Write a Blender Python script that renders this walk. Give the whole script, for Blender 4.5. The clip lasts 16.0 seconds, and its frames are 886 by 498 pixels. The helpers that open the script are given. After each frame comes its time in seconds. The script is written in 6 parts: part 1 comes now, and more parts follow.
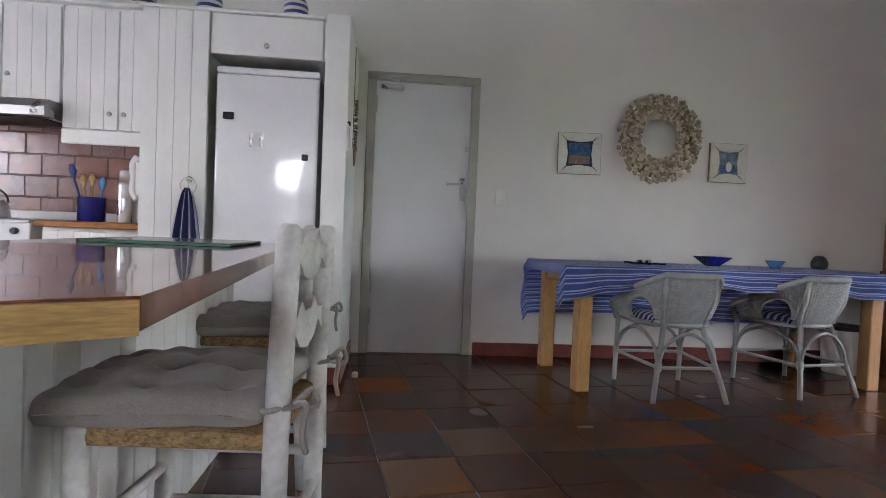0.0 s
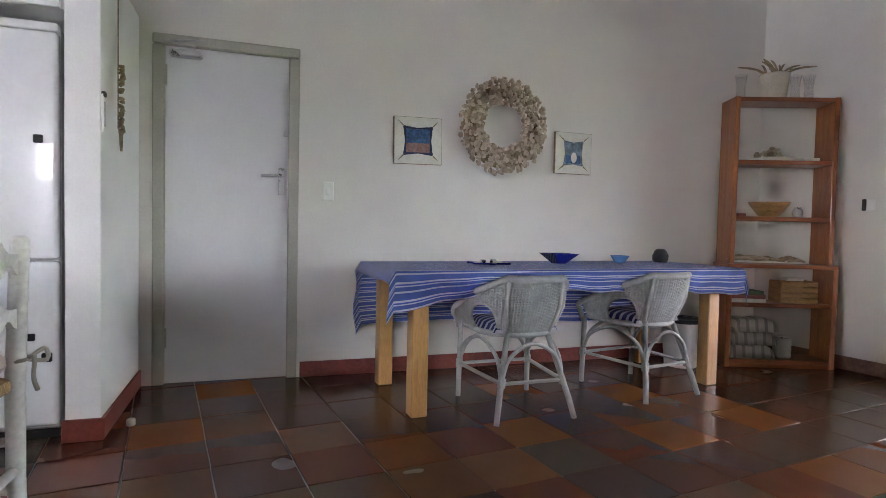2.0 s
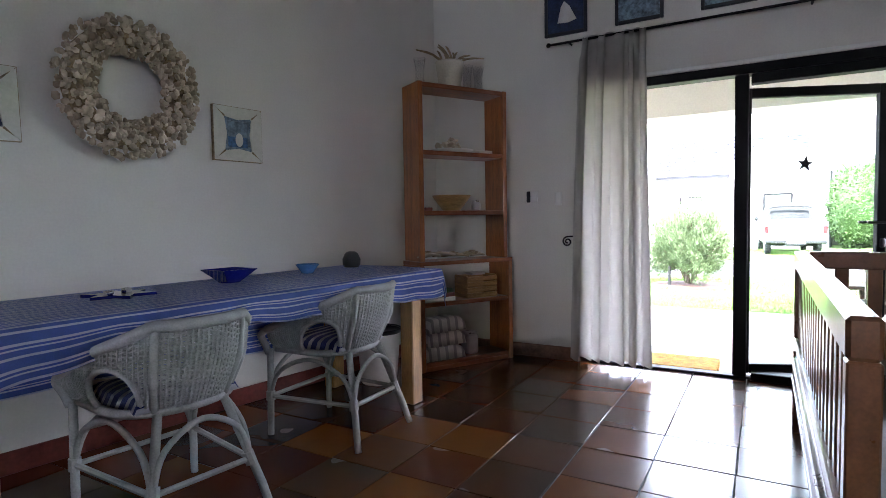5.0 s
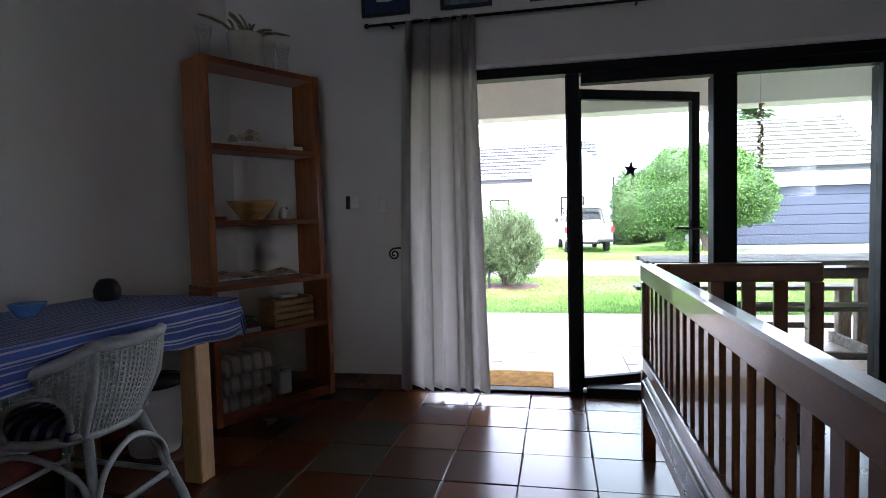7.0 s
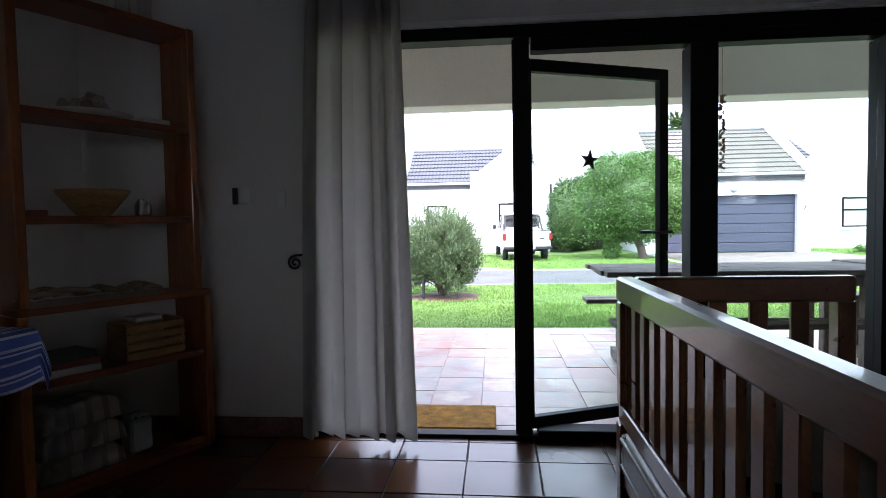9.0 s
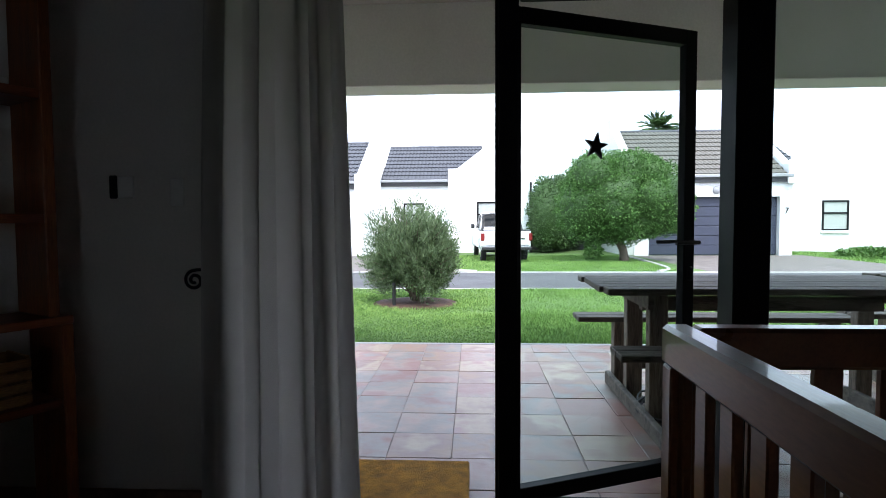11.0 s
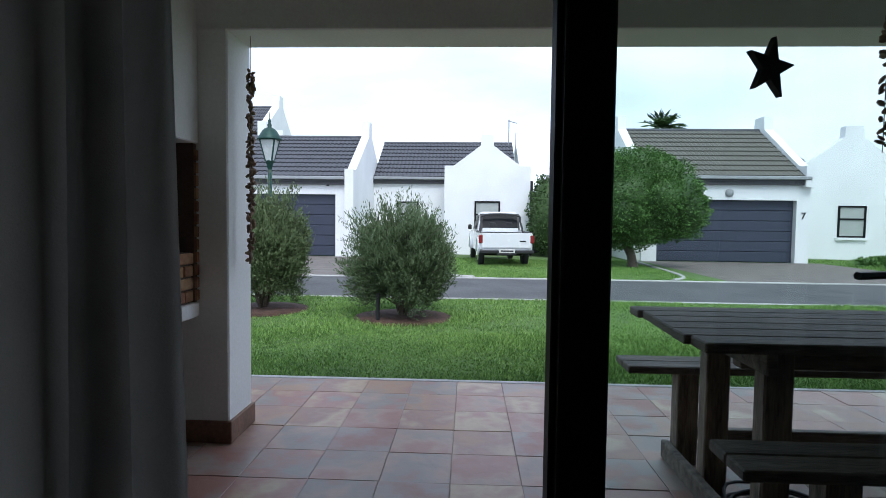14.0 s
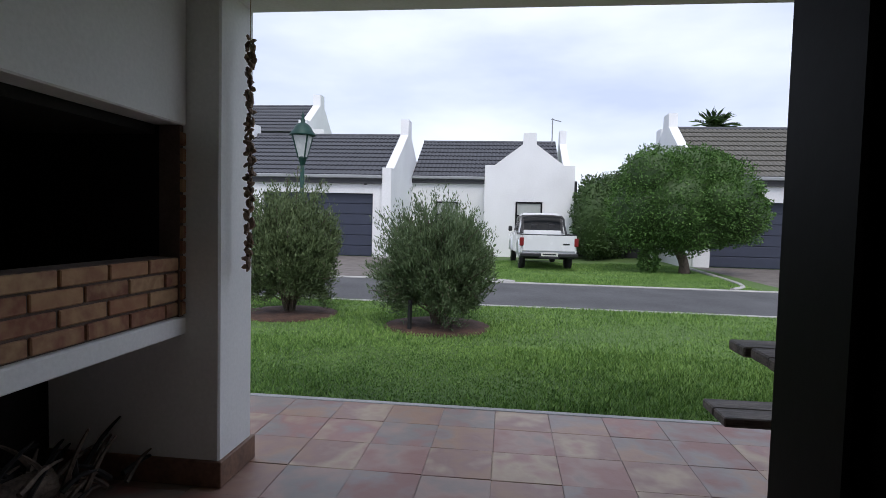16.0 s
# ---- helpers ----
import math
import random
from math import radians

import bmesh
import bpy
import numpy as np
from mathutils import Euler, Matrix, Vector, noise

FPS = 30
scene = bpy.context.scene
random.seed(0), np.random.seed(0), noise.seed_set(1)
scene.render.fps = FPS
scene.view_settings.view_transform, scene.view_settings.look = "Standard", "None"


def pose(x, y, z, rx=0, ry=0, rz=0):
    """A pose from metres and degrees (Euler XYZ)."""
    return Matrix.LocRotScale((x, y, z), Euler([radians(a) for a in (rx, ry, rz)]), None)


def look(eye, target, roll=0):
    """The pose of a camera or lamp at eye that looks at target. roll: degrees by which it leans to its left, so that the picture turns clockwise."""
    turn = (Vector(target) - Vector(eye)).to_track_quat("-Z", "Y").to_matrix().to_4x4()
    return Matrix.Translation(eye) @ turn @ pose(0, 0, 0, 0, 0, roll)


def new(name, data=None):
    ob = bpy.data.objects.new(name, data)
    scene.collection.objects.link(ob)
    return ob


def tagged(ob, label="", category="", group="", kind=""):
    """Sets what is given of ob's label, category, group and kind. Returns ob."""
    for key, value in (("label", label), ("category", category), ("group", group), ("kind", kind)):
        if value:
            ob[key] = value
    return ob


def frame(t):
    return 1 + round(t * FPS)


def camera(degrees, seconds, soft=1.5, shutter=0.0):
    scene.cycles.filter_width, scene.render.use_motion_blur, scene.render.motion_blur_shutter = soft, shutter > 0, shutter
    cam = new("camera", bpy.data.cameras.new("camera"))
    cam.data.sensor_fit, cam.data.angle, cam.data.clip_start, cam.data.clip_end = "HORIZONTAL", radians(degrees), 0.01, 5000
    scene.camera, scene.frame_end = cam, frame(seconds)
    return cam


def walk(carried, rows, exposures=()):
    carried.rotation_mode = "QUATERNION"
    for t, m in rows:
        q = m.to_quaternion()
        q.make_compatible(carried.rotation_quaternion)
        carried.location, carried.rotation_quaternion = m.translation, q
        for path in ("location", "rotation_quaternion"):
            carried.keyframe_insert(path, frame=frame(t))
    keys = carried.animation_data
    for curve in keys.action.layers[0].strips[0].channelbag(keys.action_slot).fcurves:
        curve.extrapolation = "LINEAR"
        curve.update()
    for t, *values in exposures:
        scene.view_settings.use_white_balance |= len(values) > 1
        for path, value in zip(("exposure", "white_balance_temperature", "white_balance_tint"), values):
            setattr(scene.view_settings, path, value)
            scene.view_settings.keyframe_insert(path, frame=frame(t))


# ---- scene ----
cam = camera(76.5, 16.0, soft=0.8)
PATH = [
    (0, (-4.448, -4.216, 0.932), (-4.257, -2.226, 0.87), 2.4),
    (0.5, (-4.356, -4.07, 0.939), (-4.03, -2.097, 0.877), 2.0),
    (1, (-4.273, -3.946, 0.974), (-3.846, -1.994, 0.896), 1.7),
    (1.5, (-4.144, -3.835, 0.982), (-3.605, -1.91, 0.905), 1.5),
    (2, (-4.071, -3.709, 0.987), (-3.436, -1.814, 0.911), 1.3),
    (2.5, (-3.989, -3.567, 0.992), (-3.226, -1.72, 0.915), 1.0),
    (3, (-3.923, -3.456, 0.989), (-3.039, -1.663, 0.92), 0.7),
    (3.5, (-3.838, -3.329, 0.997), (-2.781, -1.633, 0.93), 0.3),
    (4, (-3.774, -3.202, 0.998), (-2.554, -1.619, 0.934), -0.3),
    (4.5, (-3.717, -3.052, 0.984), (-2.295, -1.646, 0.927), -0.7),
    (4.7, (-3.701, -2.995, 1.022), (-2.211, -1.663, 0.946), -0.8),
    (6.8, (-3.211, -2.619, 1.113), (-1.348, -1.904, 0.996), -1.4),
    (7, (-3.13, -2.602, 1.105), (-1.248, -1.933, 0.995), -1.5),
    (7.5, (-2.921, -2.57, 1.105), (-1.013, -1.981, 1.002), -1.7),
    (8, (-2.782, -2.506, 1.097), (-0.859, -1.968, 0.983), -1.4),
    (8.5, (-2.572, -2.476, 1.06), (-0.638, -1.976, 0.971), -1.2),
    (9, (-2.403, -2.462, 1.063), (-0.458, -2.004, 0.974), -1.0),
    (11.5, (-1.467, -2.33, 1.092), (0.495, -1.957, 0.994), 0.0),
    (12, (-1.26, -2.281, 1.089), (0.704, -1.917, 0.99), 0.3),
    (12.5, (-1.069, -2.253, 1.085), (0.897, -1.896, 0.986), 0.2),
    (13, (-0.861, -2.242, 1.092), (1.105, -1.888, 0.994), 0.4),
    (13.5, (-0.69, -2.217, 1.085), (1.275, -1.858, 0.986), 0.6),
    (14, (-0.499, -2.166, 1.105), (1.465, -1.799, 1.005), 0.7),
    (14.5, (-0.319, -2.153, 1.104), (1.643, -1.779, 1.004), 0.9),
    (15, (-0.152, -2.153, 1.103), (1.806, -1.755, 1.002), 1.0),
    (15.5, (-0.025, -2.119, 1.093), (1.919, -1.659, 0.993), 1.2),
    (16, (0.068, -2.065, 1.108), (2.001, -1.562, 1.008), 1.4),
]
EXPOSURES = [(0.0,5.65,6700,20),(1.0,5.9,6700,20),(3.0,6.2,6650,20),(4.5,5.55,6350,18),(5.8,4.75,6200,18),(6.8,4.1,6150,18),(8.0,3.55,6150,18),(9.2,2.9,6100,16),(12.0,1.7,6100,8),(13.2,1.25,5950,7),(14.5,0.75,5850,9),(15.2,0.5,5950,12),(16.0,0.5,6250,13)]
walk(cam, [(t, look(eye, target, roll)) for t, eye, target, roll in PATH], EXPOSURES)
SOUTH, WEST = 0.09, 0.05  # watts of sky light through the windows behind the walker

# ---- world, sun, large lights ----
world = bpy.data.worlds.new("world")
scene.world = world
world.use_nodes = True
wn, wl = world.node_tree.nodes, world.node_tree.links
wn.clear()
sky = wn.new("ShaderNodeTexSky")
sky.sky_type, sky.sun_disc = "NISHITA", False
sky.sun_elevation, sky.sun_rotation = radians(56), radians(250)
sky.air_density, sky.dust_density = 1.0, 3.0
sky_tc = wn.new("ShaderNodeTexCoord")
sky_map = wn.new("ShaderNodeMapping")
sky_map.inputs["Scale"].default_value = (1.0, 1.0, 3.2)
cloud = wn.new("ShaderNodeTexNoise")
cloud.inputs["Scale"].default_value, cloud.inputs["Detail"].default_value = 2.2, 5.0
cloud_ramp = wn.new("ShaderNodeValToRGB")
cloud_ramp.color_ramp.elements[0].position, cloud_ramp.color_ramp.elements[0].color = 0.34, (4.2, 4.7, 5.9, 1)
cloud_ramp.color_ramp.elements[1].position, cloud_ramp.color_ramp.elements[1].color = 0.68, (6.6, 6.95, 7.7, 1)
sky_mix = wn.new("ShaderNodeMix")
sky_mix.data_type = "RGBA"
sky_mix.inputs["Factor"].default_value = 0.85
sky_bg = wn.new("ShaderNodeBackground")
sky_bg.inputs["Strength"].default_value = 0.12
sky_out = wn.new("ShaderNodeOutputWorld")
wl.new(sky_tc.outputs["Generated"], sky_map.inputs["Vector"])
wl.new(sky_map.outputs["Vector"], cloud.inputs["Vector"])
wl.new(cloud.outputs["Fac"], cloud_ramp.inputs["Fac"])
wl.new(sky.outputs["Color"], sky_mix.inputs["A"])
wl.new(cloud_ramp.outputs["Color"], sky_mix.inputs["B"])
wl.new(sky_mix.outputs["Result"], sky_bg.inputs["Color"])
wl.new(sky_bg.outputs["Background"], sky_out.inputs["Surface"])

G = Matrix.Rotation(radians(8), 4, "Z")  # the glass front and all outdoors stand at 98 degrees to the dining wall
D = Matrix.Identity(4)

sun = new("sun", bpy.data.lights.new("sun", "SUN"))
sun.data.energy, sun.data.angle, sun.data.color = 1.15, radians(25), (1.0, 0.96, 0.9)
sun.matrix_basis = look((0, 0, 0), (0.5, 0.2, -0.8))


def window_light(name, M, sx, sz, energy, color):
    """Sky light that falls in through a window's opening."""
    lamp = new(name, bpy.data.lights.new(name, "AREA"))
    lamp.data.shape, lamp.data.size, lamp.data.size_y, lamp.data.energy, lamp.data.color = "RECTANGLE", sx, sz, energy, color
    lamp.matrix_basis = M
    return lamp


window_light("window_light_south", look((-5.7, -6.88, 1.65), (-4.8, 0, 1.5)), 0.8, 0.7, SOUTH, (0.86, 0.94, 1.0))
window_light("window_light_west", look((-9.13, -2.8, 1.6), (0, -2.8, 1.5)), 1.2, 0.8, WEST, (0.86, 0.94, 1.0))


# ---- materials ----
def material(name, color, rough=0.6, metal=0.0, var=0.12, scale=6.0, bump=0.05, fine=60.0, color2=None, stretch=None, spec=0.5, island=0.0, sheen=0.0, coat=0.0):
    m = bpy.data.materials.new(name)
    m.use_nodes = True
    n, l = m.node_tree.nodes, m.node_tree.links
    b = n["Principled BSDF"]
    b.inputs["Roughness"].default_value, b.inputs["Metallic"].default_value = rough, metal
    b.inputs["Specular IOR Level"].default_value = spec
    b.inputs["Sheen Weight"].default_value = sheen
    b.inputs["Coat Weight"].default_value = coat
    tc = n.new("ShaderNodeTexCoord")
    vec = tc.outputs["Object"]
    if stretch:
        mp = n.new("ShaderNodeMapping")
        mp.inputs["Scale"].default_value = stretch
        l.new(vec, mp.inputs["Vector"])
        vec = mp.outputs["Vector"]
    big, small = n.new("ShaderNodeTexNoise"), n.new("ShaderNodeTexNoise")
    for tex, s in ((big, scale), (small, fine)):
        tex.inputs["Scale"].default_value, tex.inputs["Detail"].default_value = s, 5.0
        l.new(vec, tex.inputs["Vector"])
    blend = n.new("ShaderNodeMath")
    blend.operation = "MULTIPLY_ADD"
    l.new(small.outputs["Fac"], blend.inputs[0])
    blend.inputs[1].default_value = 0.45
    half = n.new("ShaderNodeMath")
    half.operation = "MULTIPLY"
    half.inputs[1].default_value = 0.55
    l.new(big.outputs["Fac"], half.inputs[0])
    l.new(half.outputs[0], blend.inputs[2])
    fac = blend.outputs[0]
    if island:
        geo = n.new("ShaderNodeNewGeometry")
        mixi = n.new("ShaderNodeMix")
        mixi.inputs["Factor"].default_value = island
        l.new(fac, mixi.inputs["A"])
        l.new(geo.outputs["Random Per Island"], mixi.inputs["B"])
        fac = mixi.outputs["Result"]
    ramp = n.new("ShaderNodeValToRGB")
    c2 = color2 or tuple(max(0.0, c * (1 - 2.2 * var)) for c in color)
    c1 = color if color2 else tuple(min(1.0, c * (1 + var)) for c in color)
    lo, hi = ((0.05, 0.95) if island > 0.4 else (0.34, 0.64))
    ramp.color_ramp.elements[0].position, ramp.color_ramp.elements[0].color = lo, (*c2, 1)
    ramp.color_ramp.elements[1].position, ramp.color_ramp.elements[1].color = hi, (*c1, 1)
    l.new(fac, ramp.inputs["Fac"])
    l.new(ramp.outputs["Color"], b.inputs["Base Color"])
    rr = n.new("ShaderNodeMapRange")
    rr.inputs["To Min"].default_value, rr.inputs["To Max"].default_value = max(0.02, rough - 0.08), min(1.0, rough + 0.1)
    l.new(big.outputs["Fac"], rr.inputs["Value"])
    l.new(rr.outputs["Result"], b.inputs["Roughness"])
    if bump:
        bp = n.new("ShaderNodeBump")
        bp.inputs["Strength"].default_value, bp.inputs["Distance"].default_value = bump, 0.02
        l.new(fac if not island else small.outputs["Fac"], bp.inputs["Height"])
        l.new(bp.outputs["Normal"], b.inputs["Normal"])
    return m


def slate(name, colors, rough, bump, grain=7.0, shift=0.35):
    """Split stone: each piece takes a colour of its own, with cloudy patches and a cleft surface."""
    m = bpy.data.materials.new(name)
    m.use_nodes = True
    n, l = m.node_tree.nodes, m.node_tree.links
    b = n["Principled BSDF"]
    info, tc = n.new("ShaderNodeObjectInfo"), n.new("ShaderNodeTexCoord")
    geo = n.new("ShaderNodeNewGeometry")
    pick = n.new("ShaderNodeMath")
    pick.operation = "ADD"
    l.new(info.outputs["Random"], pick.inputs[0])
    l.new(geo.outputs["Random Per Island"], pick.inputs[1])
    wrap = n.new("ShaderNodeMath")
    wrap.operation = "FRACT"
    l.new(pick.outputs[0], wrap.inputs[0])
    pos = n.new("ShaderNodeVectorMath")
    pos.operation = "ADD"
    far = n.new("ShaderNodeVectorMath")
    far.operation = "SCALE"
    far.inputs[0].default_value = (17.0, 31.0, 7.0)
    l.new(info.outputs["Random"], far.inputs["Scale"])
    l.new(geo.outputs["Position"], pos.inputs[0])
    l.new(far.outputs[0], pos.inputs[1])
    cloudy, cleft = n.new("ShaderNodeTexNoise"), n.new("ShaderNodeTexNoise")
    cloudy.inputs["Scale"].default_value, cloudy.inputs["Detail"].default_value, cloudy.inputs["Distortion"].default_value = grain, 3.0, 0.1
    cleft.inputs["Scale"].default_value, cleft.inputs["Detail"].default_value, cleft.inputs["Distortion"].default_value = 9.0, 4.0, 0.5
    l.new(pos.outputs[0], cloudy.inputs["Vector"])
    l.new(pos.outputs[0], cleft.inputs["Vector"])
    span = n.new("ShaderNodeMapRange")
    span.inputs["From Min"].default_value, span.inputs["From Max"].default_value = 0.3, 0.7
    span.inputs["To Min"].default_value, span.inputs["To Max"].default_value = -shift, shift
    l.new(cloudy.outputs["Fac"], span.inputs["Value"])
    both = n.new("ShaderNodeMath")
    both.operation = "ADD"
    l.new(wrap.outputs[0], both.inputs[0])
    l.new(span.outputs["Result"], both.inputs[1])
    ramp = n.new("ShaderNodeValToRGB")
    els = ramp.color_ramp.elements
    els[0].position, els[0].color = 0.0, (*colors[0], 1)
    els[1].position, els[1].color = 1.0, (*colors[-1], 1)
    for i, c in enumerate(colors[1:-1]):
        stop = els.new((i + 1) / (len(colors) - 1))
        stop.color = (*c, 1)
    l.new(both.outputs[0], ramp.inputs["Fac"])
    l.new(ramp.outputs["Color"], b.inputs["Base Color"])
    rr = n.new("ShaderNodeMapRange")
    rr.inputs["To Min"].default_value, rr.inputs["To Max"].default_value = rough - 0.08, rough + 0.14
    l.new(cloudy.outputs["Fac"], rr.inputs["Value"])
    l.new(rr.outputs["Result"], b.inputs["Roughness"])
    bp = n.new("ShaderNodeBump")
    bp.inputs["Strength"].default_value, bp.inputs["Distance"].default_value = bump, 0.01
    l.new(cleft.outputs["Fac"], bp.inputs["Height"])
    l.new(bp.outputs["Normal"], b.inputs["Normal"])
    return m


def striped(name, base, stripe, axis, width, gap, share, rough=0.85, second=None):
    """Woven cloth with stripes across one axis of the object."""
    m = material(name, base, rough, 0, 0.1, 12, 0.25, 350, sheen=0.2)
    n, l = m.node_tree.nodes, m.node_tree.links
    b = n["Principled BSDF"]
    src = b.inputs["Base Color"].links[0].from_socket
    uv = n.new("ShaderNodeUVMap")
    sep = n.new("ShaderNodeSeparateXYZ")
    l.new(uv.outputs["UV"], sep.inputs[0])
    facs = []
    for period, part_, off in ((gap, share, 0.0),) + (((second[0], second[1], second[2]),) if second else ()):
        a = n.new("ShaderNodeMath")
        a.operation = "MULTIPLY_ADD"
        a.inputs[1].default_value, a.inputs[2].default_value = 1.0 / period, off
        l.new(sep.outputs[axis], a.inputs[0])
        f = n.new("ShaderNodeMath")
        f.operation = "FRACT"
        l.new(a.outputs[0], f.inputs[0])
        g = n.new("ShaderNodeMath")
        g.operation = "LESS_THAN"
        g.inputs[1].default_value = part_
        l.new(f.outputs[0], g.inputs[0])
        facs.append(g.outputs[0])
    fac = facs[0]
    if len(facs) > 1:
        mx = n.new("ShaderNodeMath")
        mx.operation = "MAXIMUM"
        l.new(facs[0], mx.inputs[0])
        l.new(facs[1], mx.inputs[1])
        fac = mx.outputs[0]
    mix = n.new("ShaderNodeMix")
    mix.data_type = "RGBA"
    mix.inputs["B"].default_value = (*stripe, 1)
    l.new(fac, mix.inputs["Factor"])
    l.new(src, mix.inputs["A"])
    l.new(mix.outputs["Result"], b.inputs["Base Color"])
    return m


def glass_material(name, tint=(0.92, 0.97, 0.95)):
    m = bpy.data.materials.new(name)
    m.use_nodes = True
    n, l = m.node_tree.nodes, m.node_tree.links
    n.clear()
    out, mix = n.new("ShaderNodeOutputMaterial"), n.new("ShaderNodeMixShader")
    tr, gl, fr = n.new("ShaderNodeBsdfTransparent"), n.new("ShaderNodeBsdfGlossy"), n.new("ShaderNodeLayerWeight")
    power, scaled = n.new("ShaderNodeMath"), n.new("ShaderNodeMath")
    power.operation, scaled.operation = "POWER", "MULTIPLY_ADD"
    power.inputs[1].default_value, scaled.inputs[1].default_value, scaled.inputs[2].default_value = 4.0, 0.8, 0.025
    tr.inputs["Color"].default_value = (*tint, 1)
    gl.inputs["Roughness"].default_value = 0.01
    fr.inputs["Blend"].default_value = 0.5
    l.new(fr.outputs["Facing"], power.inputs[0])
    l.new(power.outputs[0], scaled.inputs[0])
    l.new(scaled.outputs[0], mix.inputs["Fac"])
    l.new(tr.outputs[0], mix.inputs[1])
    l.new(gl.outputs[0], mix.inputs[2])
    l.new(mix.outputs[0], out.inputs["Surface"])
    return m


# for the unseen ceiling: dark so that less daylight bounces round the room
DARKCEILING = material("dark_unseen_ceiling", (0.07, 0.04, 0.025), 0.6, 0, 0.3, 3, 0.1, 40, stretch=(0.6, 6, 6))
WALL = material("cream_wall_paint", (0.74, 0.715, 0.66), 0.8, 0, 0.035, 1.2, 0.06, 90)
WHITE = material("white_plaster", (0.82, 0.82, 0.8), 0.8, 0, 0.04, 1.5, 0.1, 60)
SOFFIT = material("ceiling_paint", (0.7, 0.69, 0.63), 0.85, 0, 0.03, 1.0, 0.05, 60)
HOUSEWHITE = material("lime_white_wall", (0.8, 0.8, 0.8), 0.85, 0, 0.05, 0.7, 0.1, 25)
CAB = material("white_painted_board", (0.8, 0.8, 0.77), 0.45, 0, 0.03, 3, 0.03, 120)
DOORWHITE = material("white_door_paint", (0.66, 0.655, 0.65), 0.42, 0, 0.025, 2.5, 0.02, 70)
FRAMEGREY = material("grey_cream_metal_paint", (0.42, 0.4, 0.34), 0.5, 0, 0.06, 5, 0.03, 80)
SKIRT = material("oxblood_skirting_paint", (0.2, 0.045, 0.03), 0.45, 0, 0.18, 5, 0.06, 50)
SKIRTBROWN = material("brown_stone_skirting", (0.2, 0.11, 0.07), 0.5, 0, 0.2, 7, 0.1, 50)
GROUT = material("dark_grout", (0.2, 0.165, 0.135), 0.85, 0, 0.2, 14, 0.2, 90)
PATIOGROUT = material("sandy_grout", (0.28, 0.21, 0.185), 0.9, 0, 0.2, 14, 0.2, 90)
SLATE = slate("polished_slate", [(0.068, 0.046, 0.03), (0.135, 0.04, 0.018), (0.082, 0.034, 0.019), (0.175, 0.056, 0.019), (0.078, 0.062, 0.04), (0.11, 0.034, 0.017), (0.22, 0.08, 0.02), (0.07, 0.046, 0.034), (0.1, 0.036, 0.02)], 0.2, 0.0, 2.0, 0.03)
SLATE.node_tree.nodes["Principled BSDF"].inputs["Specular IOR Level"].default_value = 0.32
PATIOSTONE = slate("sandstone_flag", [(0.33, 0.165, 0.13), (0.38, 0.255, 0.2), (0.27, 0.235, 0.205), (0.35, 0.18, 0.145), (0.44, 0.33, 0.22), (0.31, 0.185, 0.15), (0.37, 0.23, 0.15), (0.29, 0.24, 0.21), (0.3, 0.15, 0.12)], 0.36, 0.3, 4.0, 0.16)
PINE = material("varnished_pine", (0.56, 0.3, 0.1), 0.35, 0, 0.14, 3, 0.05, 40, stretch=(6, 6, 0.6), coat=0.3)
SHELFWOOD = material("red_brown_pine", (0.34, 0.11, 0.03), 0.38, 0, 0.2, 3, 0.05, 30, stretch=(7, 7, 0.8), coat=0.25)
SHELFWOODX = material("red_brown_pine_across", (0.27, 0.085, 0.026), 0.4, 0, 0.2, 3, 0.05, 30, stretch=(0.8, 7, 7), coat=0.25)
BENCHWOOD = material("honey_pine_bench", (0.23, 0.095, 0.04), 0.3, 0, 0.13, 4, 0.05, 30, stretch=(1.0, 5, 5), coat=0.4)
BARTOP = material("polished_red_wood", (0.22, 0.062, 0.024), 0.16, 0, 0.13, 2, 0.02, 30, stretch=(6, 0.7, 6), coat=0.6)
BAREDGE = material("pale_end_wood", (0.55, 0.34, 0.12), 0.4, 0, 0.2, 3, 0.04, 40, stretch=(1, 1, 8))
GREYWOOD = material("weathered_grey_timber", (0.17, 0.145, 0.12), 0.75, 0, 0.35, 4, 0.3, 25, stretch=(6, 0.8, 6))
GREYWOODZ = material("weathered_grey_post", (0.22, 0.18, 0.14), 0.75, 0, 0.35, 4, 0.3, 25, stretch=(6, 6, 0.8))
STOOLWHITE = material("chalky_white_paint", (0.72, 0.71, 0.67), 0.6, 0, 0.1, 9, 0.08, 60)
RUSH = material("woven_rush", (0.42, 0.27, 0.11), 0.8, 0, 0.3, 30, 0.5, 120, stretch=(1, 6, 1))
CUSHION = material("grey_beige_cotton", (0.4, 0.36, 0.31), 0.9, 0, 0.12, 6, 0.25, 260, sheen=0.3)
WICKER = material("grey_white_wicker", (0.37, 0.385, 0.37), 0.6, 0, 0.1, 25, 0.2, 150)
WORNBLACK = material("worn_black_iron", (0.03, 0.03, 0.032), 0.6, 0.2, 0.2, 12, 0.05, 60)
BLACKMETAL = material("black_bronze_aluminium", (0.006, 0.006, 0.007), 0.55, 0.0, 0.15, 5, 0.02, 90, spec=0.18)
CHROME = material("brushed_steel", (0.55, 0.55, 0.54), 0.28, 1.0, 0.06, 10, 0.02, 120)
DARKMETAL = material("dark_iron", (0.025, 0.025, 0.027), 0.5, 0.7, 0.2, 12, 0.05, 90)
FRIDGE = material("white_enamel", (0.8, 0.81, 0.82), 0.2, 0, 0.02, 2, 0.01, 60, coat=0.5)
